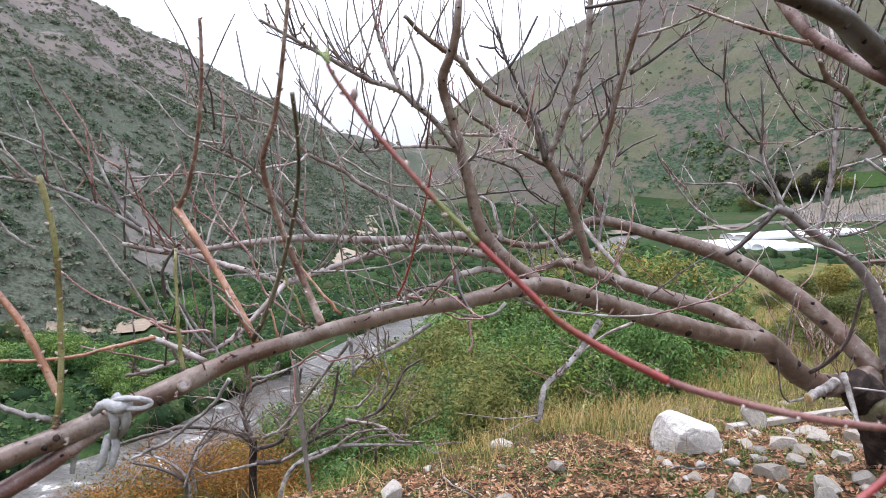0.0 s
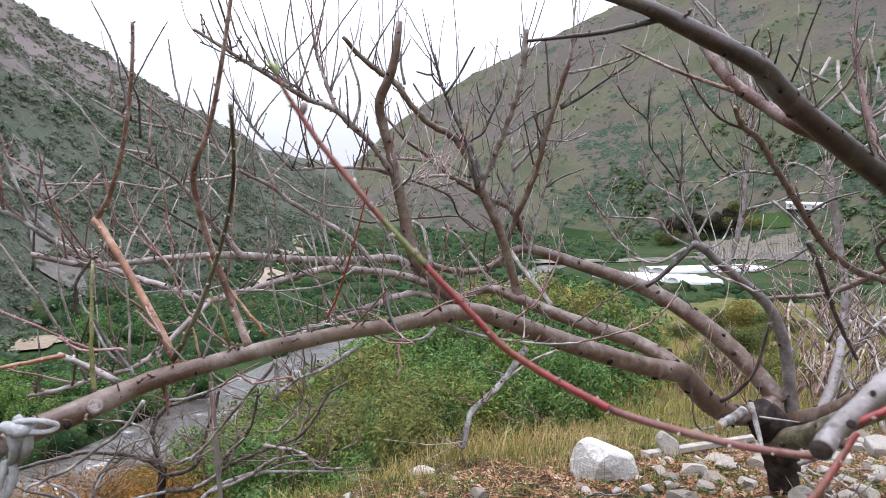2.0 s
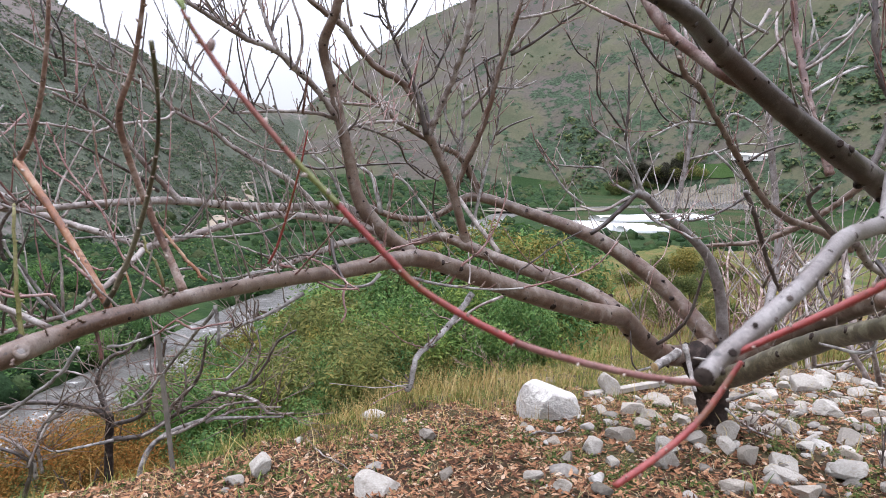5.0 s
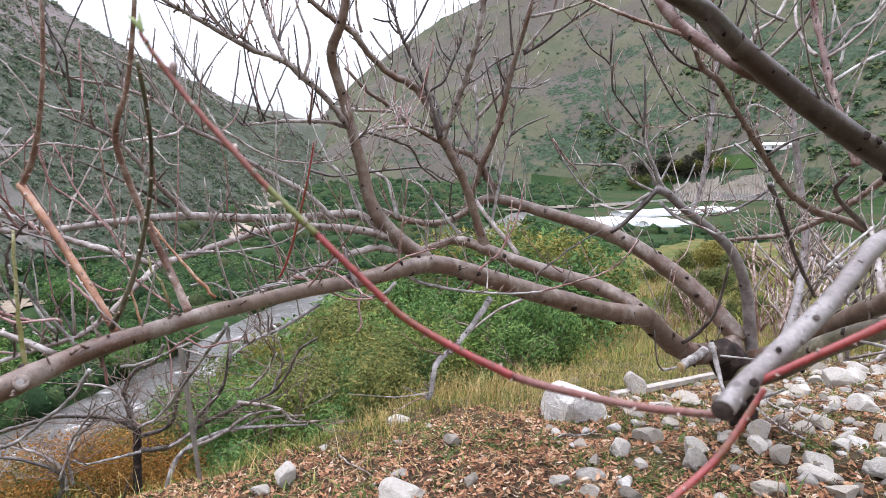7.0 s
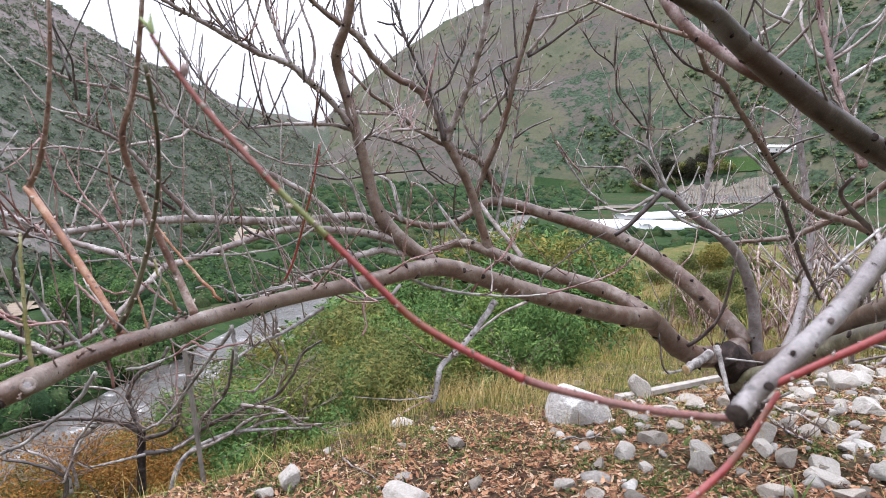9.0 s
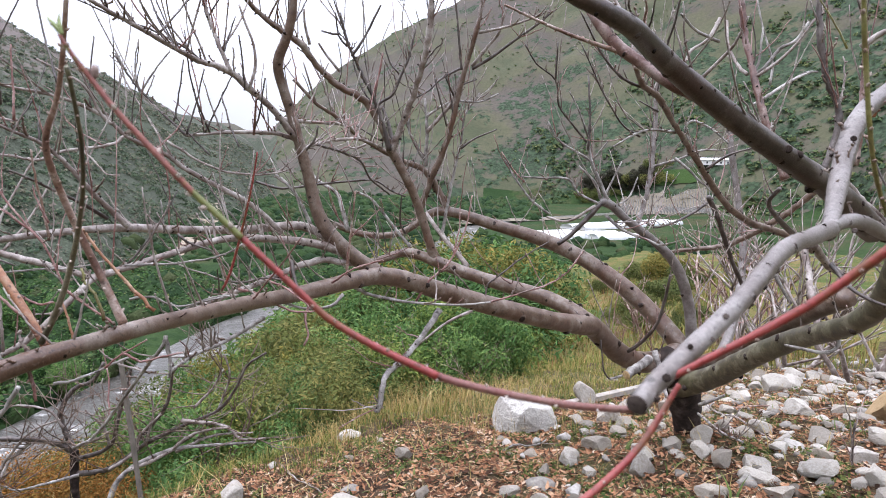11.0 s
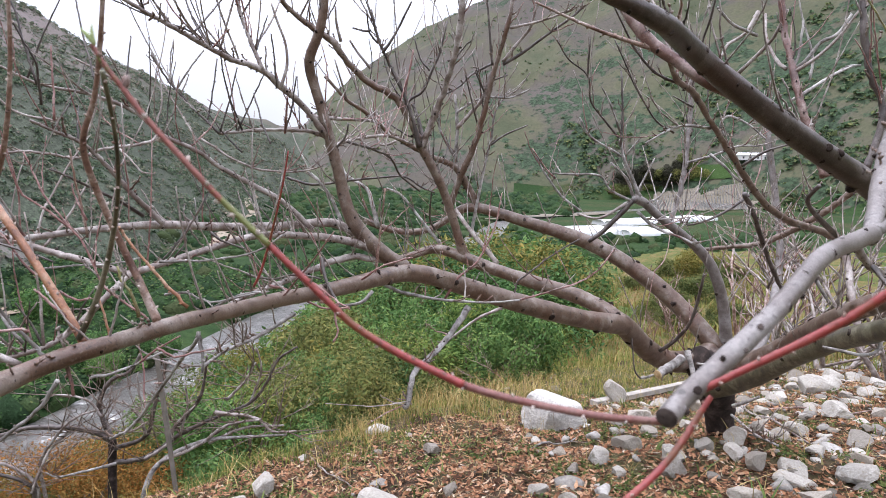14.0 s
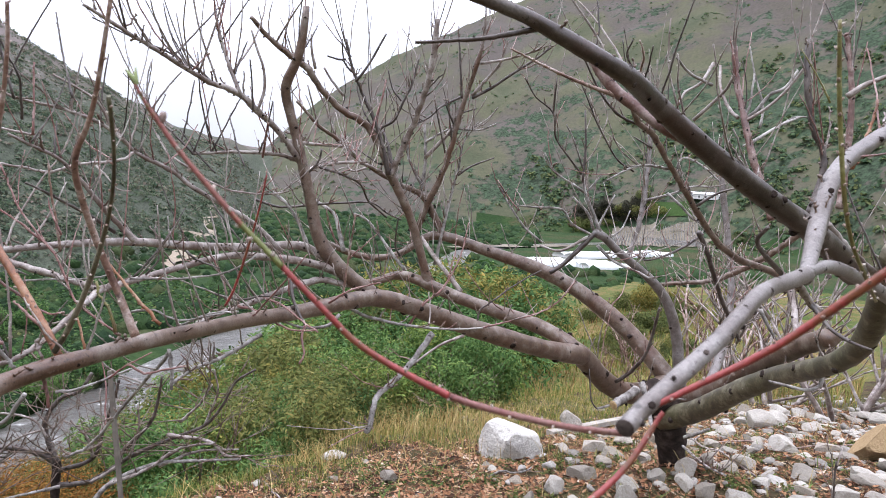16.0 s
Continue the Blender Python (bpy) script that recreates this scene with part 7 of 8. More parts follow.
def bush(kind, x, y, scale, label, seed):
    far = math.hypot(x, y) > 14
    mats = {"green": LEAF, "olive": LEAF_OLIVE, "rust": LEAF_RUST, "dark": LEAF_DARK}
    key = (kind, seed % 4, far)
    if key not in BUSHES:
        rng = random.Random(seed % 4 + 40)
        t = thing("bush", (0, 0, -500), label, "bush", "bushes on the river bank")
        me = leaf_bush("foliage", seed % 4 + 50, 2.2, 1.8, 9000 if kind == "rust" else 7000 if far else 11000, 0.03 if kind == "rust" else 0.07 if far else 0.05)
        me.materials.append(mats[kind])
        fo = new("foliage", me)
        fo.parent = t
        for k in range(5):
            bm = bmesh.new()
            uv = bm.loops.layers.uv.new("UVMap")
            a, r = rng.uniform(0, 6.28), rng.uniform(0.3, 0.7)
            tube(bm, spline([(0, 0, -0.3, 0.04), (0.4 * r * math.cos(a), 0.4 * r * math.sin(a), 0.5, 0.03), (r * math.cos(a), r * math.sin(a), 1.25, 0.012)], 3), 6, uv)
            part("stem", bm, STEM, t)
        BUSHES[key] = t
    rng = random.Random(seed)
    m = Matrix.LocRotScale((x, y, float(height(x, y)) - 0.1 * scale), Euler((0, 0, rng.uniform(0, 6.28))), None)
    ob = copy_thing(BUSHES[key], m)
    ob.scale = (scale * rng.uniform(0.85, 1.2), scale * rng.uniform(0.85, 1.2), scale * rng.uniform(0.8, 1.1))
    return ob


def clear_of_water(az, r, scale):
    """Whether a bush on the near bank leaves the river open to the view from the tree."""
    top = float(height(r * math.sin(radians(az)), r * math.cos(radians(az)))) + 1.5 * scale
    dip = math.degrees(math.atan2(1.6 - top, r))
    edge = float(table(dip, (5, 12), (12.3, 0.9), (13.5, -1.5), (15.4, -4.7), (17, -9), (19.1, -11.3), (21.8, -15.1), (24, -18)))
    return az - math.degrees(1.0 * scale / r) > edge


rng = random.Random(77)
for k in range(170):
    az = rng.uniform(-10, 16)
    r = rng.uniform(9.0, 24) if k < 110 else rng.uniform(20, 50)
    s = rng.uniform(0.75, 1.2) * (0.62 + r / 26)
    if az < -5 and r < 16 or not clear_of_water(az, r, s):
        continue
    bush("green" if rng.random() < 0.58 else "olive", r * math.sin(radians(az)), r * math.cos(radians(az)), s, "leafy green bush on the steep bank", k)
for k in range(125):
    az = rng.uniform(-9, 15)
    r = float(brow(az)) + rng.uniform(1.4, 8.0)
    bush("green" if rng.random() < 0.6 else "olive", r * math.sin(radians(az)), r * math.cos(radians(az)), rng.uniform(0.2, 0.42) * (0.5 + r / 8.5), "small leafy bush just below the brow", k + 400)
for k in range(26):
    az, r = rng.uniform(14, 38), rng.uniform(13, 60)
    bush("olive", r * math.sin(radians(az)), r * math.cos(radians(az)), rng.uniform(0.35, 0.7) * (0.6 + r / 40), "low olive-green bush on the dry slope", k + 100)
rng = random.Random(6)
for k in range(30):
    az, r = rng.uniform(-33, -13), rng.uniform(4.6, 8.0)
    bush("rust" if k % 3 else "olive", r * math.sin(radians(az)), r * math.cos(radians(az)), rng.uniform(0.3, 0.46), "rust-brown autumn bush on the bank", k + 200)
for k in range(12):
    az, r = rng.uniform(-40, -12), rng.uniform(60, 90)
    bush("green", r * math.sin(radians(az)), r * math.cos(radians(az)), rng.uniform(1.6, 2.6), "leafy green tree beyond the river", k + 300)
for k in range(20):
    az, r = rng.uniform(25.2, 31.5), rng.uniform(462, 474)
    bush("dark" if k % 3 else "olive", r * math.sin(radians(az)), r * math.cos(radians(az)), rng.uniform(3.0, 6.5), "dusky tree at the foot of the hill", k + 500)
for t0 in BUSHES.values():
    for o in (*t0.children_recursive, t0):
        bpy.data.objects.remove(o)

# ---- stones, boulder and litter under the tree ----


def stone_mesh(seed, sub=3, cuts=15, sides=(), hard=0.97):
    rng = np.random.RandomState(seed)
    bm = bmesh.new()
    bmesh.ops.create_icosphere(bm, subdivisions=sub, radius=1)
    planes = rng.normal(size=(cuts, 3))
    planes /= np.linalg.norm(planes, axis=1)[:, None]
    depth = rng.uniform(0.4, 0.8, cuts)
    for row in sides:
        planes, depth = np.vstack([planes, Vector(row[:3]).normalized()]), np.append(depth, row[3])
    for v in bm.verts:
        c = np.array(v.co)
        for nrm, d in zip(planes, depth):
            c = c - nrm * max(0.0, float(c @ nrm) - d) * hard
        v.co = Vector(c) * (1.12 + 0.07 * noise.noise(Vector(c) * 2.2 + Vector((seed, 0, 0))) + 0.025 * noise.noise(Vector(c) * 7.0))
    me = bpy.data.meshes.new("stone")
    bm.to_mesh(me)
    bm.free()
    return me


def stone_material(name, tones, spot):
    m, n, l, p = material(name, 0.88)
    obj = n.new("ShaderNodeTexCoord").outputs["Object"]
    rnd = n.new("ShaderNodeObjectInfo").outputs["Random"]
    c = ramp_node(n, l, rnd, *tones)
    fine, mid = noise_node(n, l, obj, 9.0, 6, 0.7), noise_node(n, l, obj, 2.0, 4)
    c = mix_node(n, l, 0.7, c, ramp_node(n, l, fine, (0.3, (0.55, 0.54, 0.52)), (0.7, (1.15, 1.15, 1.15))), "MULTIPLY")
    c = mix_node(n, l, ramp_node(n, l, mid, (0.55, (0, 0, 0)), (0.7, (0.55, 0.55, 0.55))), c, spot)
    l.new(c, p.inputs["Base Color"])
    bump(n, l, p, fine, 0.5, 0.05)
    return m


STONE = stone_material("pale_river_stone", [(0.0, (0.25, 0.222, 0.185)), (0.3, (0.41, 0.38, 0.335)), (0.75, (0.55, 0.518, 0.466)), (1.0, (0.34, 0.298, 0.243))], (0.22, 0.185, 0.135))
WHITE_STONE = stone_material("whitish_boulder", [(0.0, (0.6, 0.578, 0.542)), (1.0, (0.64, 0.618, 0.58))], (0.36, 0.32, 0.27))
TAN_STONE = stone_material("tan_block", [(0.0, (0.38, 0.27, 0.15)), (1.0, (0.42, 0.3, 0.17))], (0.25, 0.17, 0.09))
STONES = [stone_mesh(k) for k in range(10)]
for me in STONES:
    me.materials.append(STONE)
placed = []


def stone(x, y, sx, sy, sz, turn=0.0, sink=0.35, shape=0, mesh=None, name="stone", label="pale grey rounded stone lying in the leaf litter", group="stones under the tree"):
    ob = new(name, mesh or STONES[shape % 10])
    ob.location = (x, y, float(height(x, y)) + sz * (1 - 2 * sink))
    ob.scale, ob.rotation_euler = (sx, sy, sz), (0, 0, turn)
    placed.append((x, y, max(sx, sy)))
    return tagged(ob, label, name, group)


boulder_mesh = stone_mesh(93, 5, 3, ((1, -0.3, 0.25, 0.66), (-1, -0.3, 0.05, 0.62), (0, -1, 0.2, 0.55), (0.25, -0.15, 1, 0.55), (0.8, -0.8, 0.6, 0.72), (-0.7, -0.6, 0.9, 0.74)), 0.86)
boulder_mesh.materials.append(WHITE_STONE)
stone(1.315, 3.290, 0.19, 0.165, 0.162, 0.15, 0.3, 0, boulder_mesh, "boulder", "large whitish boulder standing in dry grass", "")
stone(0.533, 2.860, 0.064, 0.049, 0.049, 0.00, 0.3, 0)
stone(1.172, 2.418, 0.059, 0.046, 0.052, 1.70, 0.3, 1)
stone(0.348, 3.738, 0.074, 0.057, 0.040, 3.40, 0.3, 2)
stone(-0.231, 2.674, 0.086, 0.067, 0.057, 5.10, 0.3, 3)
stone(0.214, 2.194, 0.108, 0.084, 0.052, 0.52, 0.3, 4)
stone(1.388, 2.219, 0.063, 0.049, 0.058, 2.22, 0.3, 5)
stone(0.988, 2.262, 0.044, 0.034, 0.037, 3.92, 0.3, 6)
stone(0.745, 1.962, 0.036, 0.028, 0.028, 5.62, 0.3, 7)
stone(1.152, 2.197, 0.047, 0.036, 0.032, 1.04, 0.3, 8)
stone(1.070, 2.618, 0.048, 0.038, 0.027, 2.74, 0.3, 9)
stone(1.603, 2.138, 0.057, 0.044, 0.045, 4.44, 0.3, 10)
stone(1.995, 2.526, 0.074, 0.057, 0.048, 6.14, 0.3, 11)
stone(1.751, 1.987, 0.069, 0.053, 0.045, 1.56, 0.3, 12)
stone(1.399, 1.796, 0.062, 0.048, 0.032, 3.26, 0.3, 13)
stone(3.699, 4.026, 0.103, 0.079, 0.077, 4.96, 0.3, 14)
stone(3.115, 3.795, 0.089, 0.069, 0.056, 0.38, 0.3, 15)
stone(0.786, 1.805, 0.042, 0.033, 0.029, 2.08, 0.3, 16)
stone(0.488, 2.209, 0.045, 0.035, 0.030, 3.78, 0.3, 17)
stone(1.043, 2.876, 0.040, 0.031, 0.026, 5.48, 0.3, 18)
stone(1.917, 2.657, 0.051, 0.040, 0.034, 0.90, 0.3, 19)
stone(-0.085, 3.159, 0.041, 0.032, 0.024, 2.60, 0.3, 20)
stone(0.298, 3.133, 0.033, 0.026, 0.021, 4.30, 0.3, 21)
stone(-0.318, 2.522, 0.044, 0.033, 0.029, 6.00, 0.3, 22)
stone(0.491, 3.378, 0.030, 0.024, 0.020, 1.42, 0.3, 23)
stone(1.912, 1.872, 0.084, 0.065, 0.049, 3.12, 0.3, 24)
stone(2.191, 1.972, 0.084, 0.065, 0.058, 4.82, 0.3, 25)
stone(1.998, 1.725, 0.066, 0.051, 0.041, 0.24, 0.3, 26)
stone(1.675, 1.906, 0.069, 0.053, 0.037, 1.94, 0.3, 27)
stone(1.631, 2.059, 0.062, 0.048, 0.051, 3.64, 0.3, 28)
stone(1.333, 2.122, 0.062, 0.048, 0.068, 5.34, 0.3, 29)
stone(3.221, 3.077, 0.114, 0.088, 0.063, 0.76, 0.3, 30)
stone(2.802, 2.942, 0.098, 0.076, 0.066, 2.46, 0.3, 31)
stone(3.001, 3.718, 0.093, 0.072, 0.053, 4.16, 0.3, 32)
stone(3.588, 4.043, 0.124, 0.096, 0.090, 5.86, 0.3, 33)
stone(2.384, 2.752, 0.073, 0.056, 0.046, 1.28, 0.3, 34)
stone(2.545, 3.077, 0.069, 0.053, 0.041, 2.98, 0.3, 35)
stone(2.443, 2.423, 0.077, 0.059, 0.041, 4.68, 0.3, 36)
stone(1.950, 2.735, 0.055, 0.042, 0.033, 0.10, 0.3, 37)
stone(1.928, 2.964, 0.081, 0.062, 0.048, 1.80, 0.3, 38)
stone(4.282, 4.602, 0.119, 0.092, 0.077, 3.50, 0.3, 39)
stone(4.370, 4.251, 0.121, 0.093, 0.074, 5.20, 0.3, 40)
stone(2.118, 2.540, 0.060, 0.046, 0.048, 0.62, 0.3, 41)
stone(2.617, 2.231, 0.073, 0.056, 0.040, 2.32, 0.3, 42)
stone(1.933, 1.739, 0.048, 0.036, 0.027, 4.02, 0.3, 43)
stone(1.886, 1.913, 0.047, 0.036, 0.029, 5.72, 0.3, 44)
stone(1.560, 2.265, 0.050, 0.042, 0.040, 0.4, 0.3, 2)
stone(1.655, 2.225, 0.058, 0.046, 0.046, 2.1, 0.3, 6)
stone(1.765, 2.250, 0.052, 0.044, 0.042, 4.0, 0.3, 3)
stone(1.959, 3.924, 0.092, 0.073, 0.105, 1.0, 0.2, 4, None, "stone", "upright pale stone beside the plank")
tan_mesh = stone_mesh(97, 3, 8)
tan_mesh.materials.append(TAN_STONE)
stone(3.248, 2.775, 0.173, 0.121, 0.118, 0.5, 0.2, 0, tan_mesh, "rock", "tan blocky rock among grey stones", "")
rng = random.Random(5)
count = 0
while count < 300:
    x, y = rng.uniform(0.7, 5.2), rng.uniform(1.6, 4.9)
    dens = min(1.0, 0.12 + 0.5 * max(0.0, x - 1.1)) * (1.0 if y < 2.6 + 0.62 * x else 0.15)
    s = rng.choice((0.024, 0.03, 0.038, 0.047, 0.06)) * rng.uniform(0.8, 1.3) * (1 + 0.08 * max(0, y - 2))
    if rng.random() > dens or any((x - a) ** 2 + (y - b) ** 2 < (0.75 * (s + c)) ** 2 for a, b, c in placed) or (x - 1.68) ** 2 + (y - 2.36) ** 2 < 0.04:
        continue
    stone(x, y, s * rng.uniform(1.0, 1.5), s * rng.uniform(0.8, 1.1), s * rng.uniform(0.5, 0.8), rng.uniform(0, 6.28), 0.28, rng.randint(0, 9))
    count += 1


def pebbles(name, count, seed, low, high, sub, label):
    """Loose stones too many to count, cut from a few angular shapes."""
    r = np.random.RandomState(seed)
    x, y = r.uniform(-0.6, 7, count), r.uniform(1.5, 6.4, count)
    ok = r.uniform(0, 1, count) < np.clip(0.14 + 0.4 * (x - 0.7), 0.1, 1) * np.clip(0.75 + 0.7 * wave(x, y, 0.7, 33), 0.15, 1) * np.where(y < 2.7 + 0.62 * x, 1.0, 0.12)
    x, y = x[ok], y[ok]
    V, F, at = [], [], 0
    for k, part_of in enumerate(np.array_split(np.arange(len(x)), 6)):
        me = stone_mesh(seed + k, sub, 13)
        v = np.array([q.co for q in me.vertices])
        f = np.array([q.vertices for q in me.polygons])
        bpy.data.meshes.remove(me)
        n = len(part_of)
        s = low + (high - low) * r.uniform(0, 1, n) ** 1.7
        turn = r.uniform(0, 6.283, n)
        size = s[:, None] * np.stack([r.uniform(1, 1.5, n), r.uniform(0.8, 1.1, n), r.uniform(0.5, 0.85, n)], -1)
        W = v[None] * size[:, None, :]
        W = np.stack([W[..., 0] * np.cos(turn)[:, None] - W[..., 1] * np.sin(turn)[:, None], W[..., 0] * np.sin(turn)[:, None] + W[..., 1] * np.cos(turn)[:, None], W[..., 2]], -1)
        px, py = x[part_of], y[part_of]
        V.append((W + np.stack([px, py, height(px, py) + 0.3 * s], -1)[:, None, :]).reshape(-1, 3))
        F.append((f[None] + (at + np.arange(n) * len(v))[:, None, None]).reshape(-1, 3))
        at += n * len(v)
    m = island_material(name, [(0.0, (0.13, 0.115, 0.094)), (0.4, (0.25, 0.232, 0.207)), (0.8, (0.37, 0.35, 0.318)), (1.0, (0.48, 0.46, 0.425))], 0.9, 60, 0.0, 0.004)
    joined(name, np.vstack(V), np.vstack(F), m, label, "pebbles", True)


pebbles("pebbles", 5200, 9, 0.006, 0.02, 1, "small pale pebbles among the leaf litter")
pebbles("small_stones", 1700, 10, 0.018, 0.05, 2, "loose angular pale stones strewn under the tree")


def leaf_litter(name, n, seed, long, wide, stops, label):
    r = np.random.RandomState(seed)
    x, y = r.uniform(-1.2, 5.4, n), r.uniform(1.5, 5.4, n)
    edge = np.clip((3.55 + 0.45 * np.clip(x, 0, 9) - y) * 1.6, 0, 1)
    ok = (r.uniform(0, 1, n) < edge * np.clip(0.8 + 0.5 * wave(x, y, 0.9, 15), 0.1, 1) * np.clip(1.35 - 0.15 * x, 0.75, 1)) & (np.hypot(x, y) < brow(np.degrees(np.arctan2(x, y))) + 0.2)
    x, y = x[ok], y[ok]
    n = len(x)
    ln, wd, curl = r.uniform(*long, n), r.uniform(*wide, n), r.uniform(0.1, 1.1, n)
    a, tilt, roll = r.uniform(0, 6.283, n), r.uniform(-0.45, 0.45, n), r.uniform(-0.5, 0.5, n)
    t = np.array([-1, -0.4, 0.3, 1.0])
    half = np.array([0.15, 1.0, 0.85, 0.05])
    pts = []
    for k in range(4):
        for side in (-1, 0, 1):
            lx, ly = t[k] * ln, side * half[k] * wd
            lz = curl * ln * (t[k] ** 2) * 0.4 + abs(side) * half[k] * wd * 0.6
            pts.append(np.stack([lx, ly, lz + lx * tilt + ly * roll], -1))
    P = np.stack(pts, 1)
    X = P[..., 0] * np.cos(a)[:, None] - P[..., 1] * np.sin(a)[:, None] + x[:, None]
    Y = P[..., 0] * np.sin(a)[:, None] + P[..., 1] * np.cos(a)[:, None] + y[:, None]
    Z = P[..., 2] + (height(x, y) + r.uniform(0.0, 0.014, n))[:, None]
    f = np.array([(3 * k + j, 3 * k + 3 + j, 3 * k + 4 + j, 3 * k + 1 + j) for k in range(3) for j in range(2)])
    m = island_material(name, stops, 0.8, 130, 0.15)
    joined(name, np.stack([X, Y, Z], -1).reshape(-1, 3), (f[None] + (np.arange(n) * 12)[:, None, None]).reshape(-1, 4), m, label, "leaf litter", True)


leaf_litter("leaf_litter", 110000, 12, (0.005, 0.022), (0.002, 0.008), [(0.0, (0.04, 0.024, 0.017)), (0.22, (0.11, 0.055, 0.034)), (0.5, (0.27, 0.13, 0.07)), (0.78, (0.43, 0.225, 0.122)), (0.93, (0.5, 0.33, 0.21)), (1.0, (0.6, 0.5, 0.39))], "curled reddish-brown fallen leaves on the soil")
leaf_litter("straw_crumbs", 80000, 13, (0.004, 0.024), (0.0007, 0.002), [(0.0, (0.08, 0.055, 0.035)), (0.35, (0.24, 0.16, 0.09)), (0.7, (0.42, 0.32, 0.19)), (0.9, (0.2, 0.21, 0.08)), (1.0, (0.6, 0.52, 0.4))], "crumbs of straw and broken leaf stalks on the soil")


def blades(name, x, y, tall, wide, mat, label, seed, lean=0.5):
    """Blades of grass, each a bent strip."""
    r = np.random.RandomState(seed)
    n = len(x)
    h, w = tall * r.uniform(0.5, 1.3, n), wide * r.uniform(0.7, 1.3, n)
    a, b = r.uniform(0, 6.283, n), r.uniform(0.05, lean, n)
    dx, dy = np.cos(a), np.sin(a)
    z = height(x, y) - 0.01
    rows = []
    for s in (0, 0.4, 0.75, 1.0):
        ox, oz = h * b * s * s * 1.3, h * s * (1 - 0.35 * b * s)
        ww = w * (1 - s ** 1.5 * 0.93)
        for side in (-1, 1):
            rows.append(np.stack([x + dx * ox - dy * side * ww, y + dy * ox + dx * side * ww, z + oz], -1))
    V = np.stack(rows, 1)
    f = np.array([(0, 1, 3, 2), (2, 3, 5, 4), (4, 5, 7, 6)])
    return joined(name, V.reshape(-1, 3), (f[None] + (np.arange(n) * 8)[:, None, None]).reshape(-1, 4), mat, label, "grass", True)


DRY = island_material("dry_grass", [(0.0, (0.25, 0.17, 0.058)), (0.4, (0.37, 0.275, 0.105)), (0.8, (0.46, 0.37, 0.17)), (1.0, (0.3, 0.155, 0.06))], 0.8, 30)
FRESH = island_material("fresh_grass", [(0.0, (0.09, 0.135, 0.026)), (0.45, (0.175, 0.205, 0.045)), (0.8, (0.285, 0.265, 0.075)), (1.0, (0.37, 0.28, 0.105))], 0.75, 30)

WEED = island_material("weed_leaves", [(0.0, (0.06, 0.09, 0.025)), (0.5, (0.11, 0.16, 0.045)), (0.85, (0.19, 0.23, 0.07)), (1.0, (0.34, 0.27, 0.12))], 0.7, 30)
RANK = island_material("rank_grass", [(0.0, (0.021, 0.044, 0.010)), (0.5, (0.037, 0.068, 0.015)), (0.85, (0.068, 0.089, 0.023)), (1.0, (0.156, 0.125, 0.052))], 0.75, 30)
SLOPE = island_material("slope_grass", [(0.0, (0.12, 0.17, 0.036)), (0.4, (0.21, 0.22, 0.06)), (0.75, (0.34, 0.26, 0.1)), (1.0, (0.28, 0.13, 0.06))], 0.8, 10)


def sward(n, seed, keep):
    r = np.random.RandomState(seed)
    az, rad = r.uniform(-42, 48, n), np.sqrt(r.uniform(2.2 ** 2, 15.0 ** 2, n))
    x, y = rad * np.sin(np.radians(az)), rad * np.cos(np.radians(az))
    ok = keep(x, y, az, rad, r.uniform(0, 1, n))
    return x[ok], y[ok]


def past_litter(x, y):
    return y - (3.05 + 0.15 * np.clip(x, -1, 0) + 0.52 * np.clip(x, 0, 9) + 0.3 * wave(x, y, 1.3, 16))


x, y = sward(330000, 41, lambda x, y, a, r, u: (past_litter(x, y) > 0) & (r < brow(a) + 2.5) & (u < 1.0 - 0.06 * r) & (wave(x, y, 0.5, 17) > -0.5))
blades("fresh_grass", x, y, 0.07 + 0.06 * np.clip(wave(x, y, 1.7, 18), 0, 1) + 0.045 * wave(x, y, 0.35, 23), 0.0022, FRESH, "fresh green and yellowing grass on the brow", 51)
x, y = sward(260000, 42, lambda x, y, a, r, u: (past_litter(x, y) > 0.15) & (r < brow(a) + 2.0) & (0.8 * wave(x, y, 1.4, 19) + 0.5 * wave(x, y, 0.3, 36) + 0.9 * np.exp(-((x - 1.0) ** 2 + (y - 4.0) ** 2) / 1.4) > 0.42) & (u < 0.75 - 0.04 * r))
blades("dry_grass", x, y, 0.10 + 0.17 * np.exp(-((x - 1.05) ** 2 + (y - 4.0) ** 2) / 0.8), 0.0016, DRY, "tall dry straw-coloured grass on the brow", 52, 0.7)
x, y = sward(45000, 43, lambda x, y, a, r, u: (past_litter(x, y) < 0.1) & (r < 6.5) & (wave(x, y, 0.8, 20) + 0.4 * wave(x, y, 0.25, 22) > 0.26 - 0.3 * (x < 0.6)) & (u < 0.8))
blades("weeds", x, y, 0.06 + 0.03 * wave(x, y, 0.3, 28), 0.0055, WEED, "low green weeds between the fallen leaves", 53, 1.1)

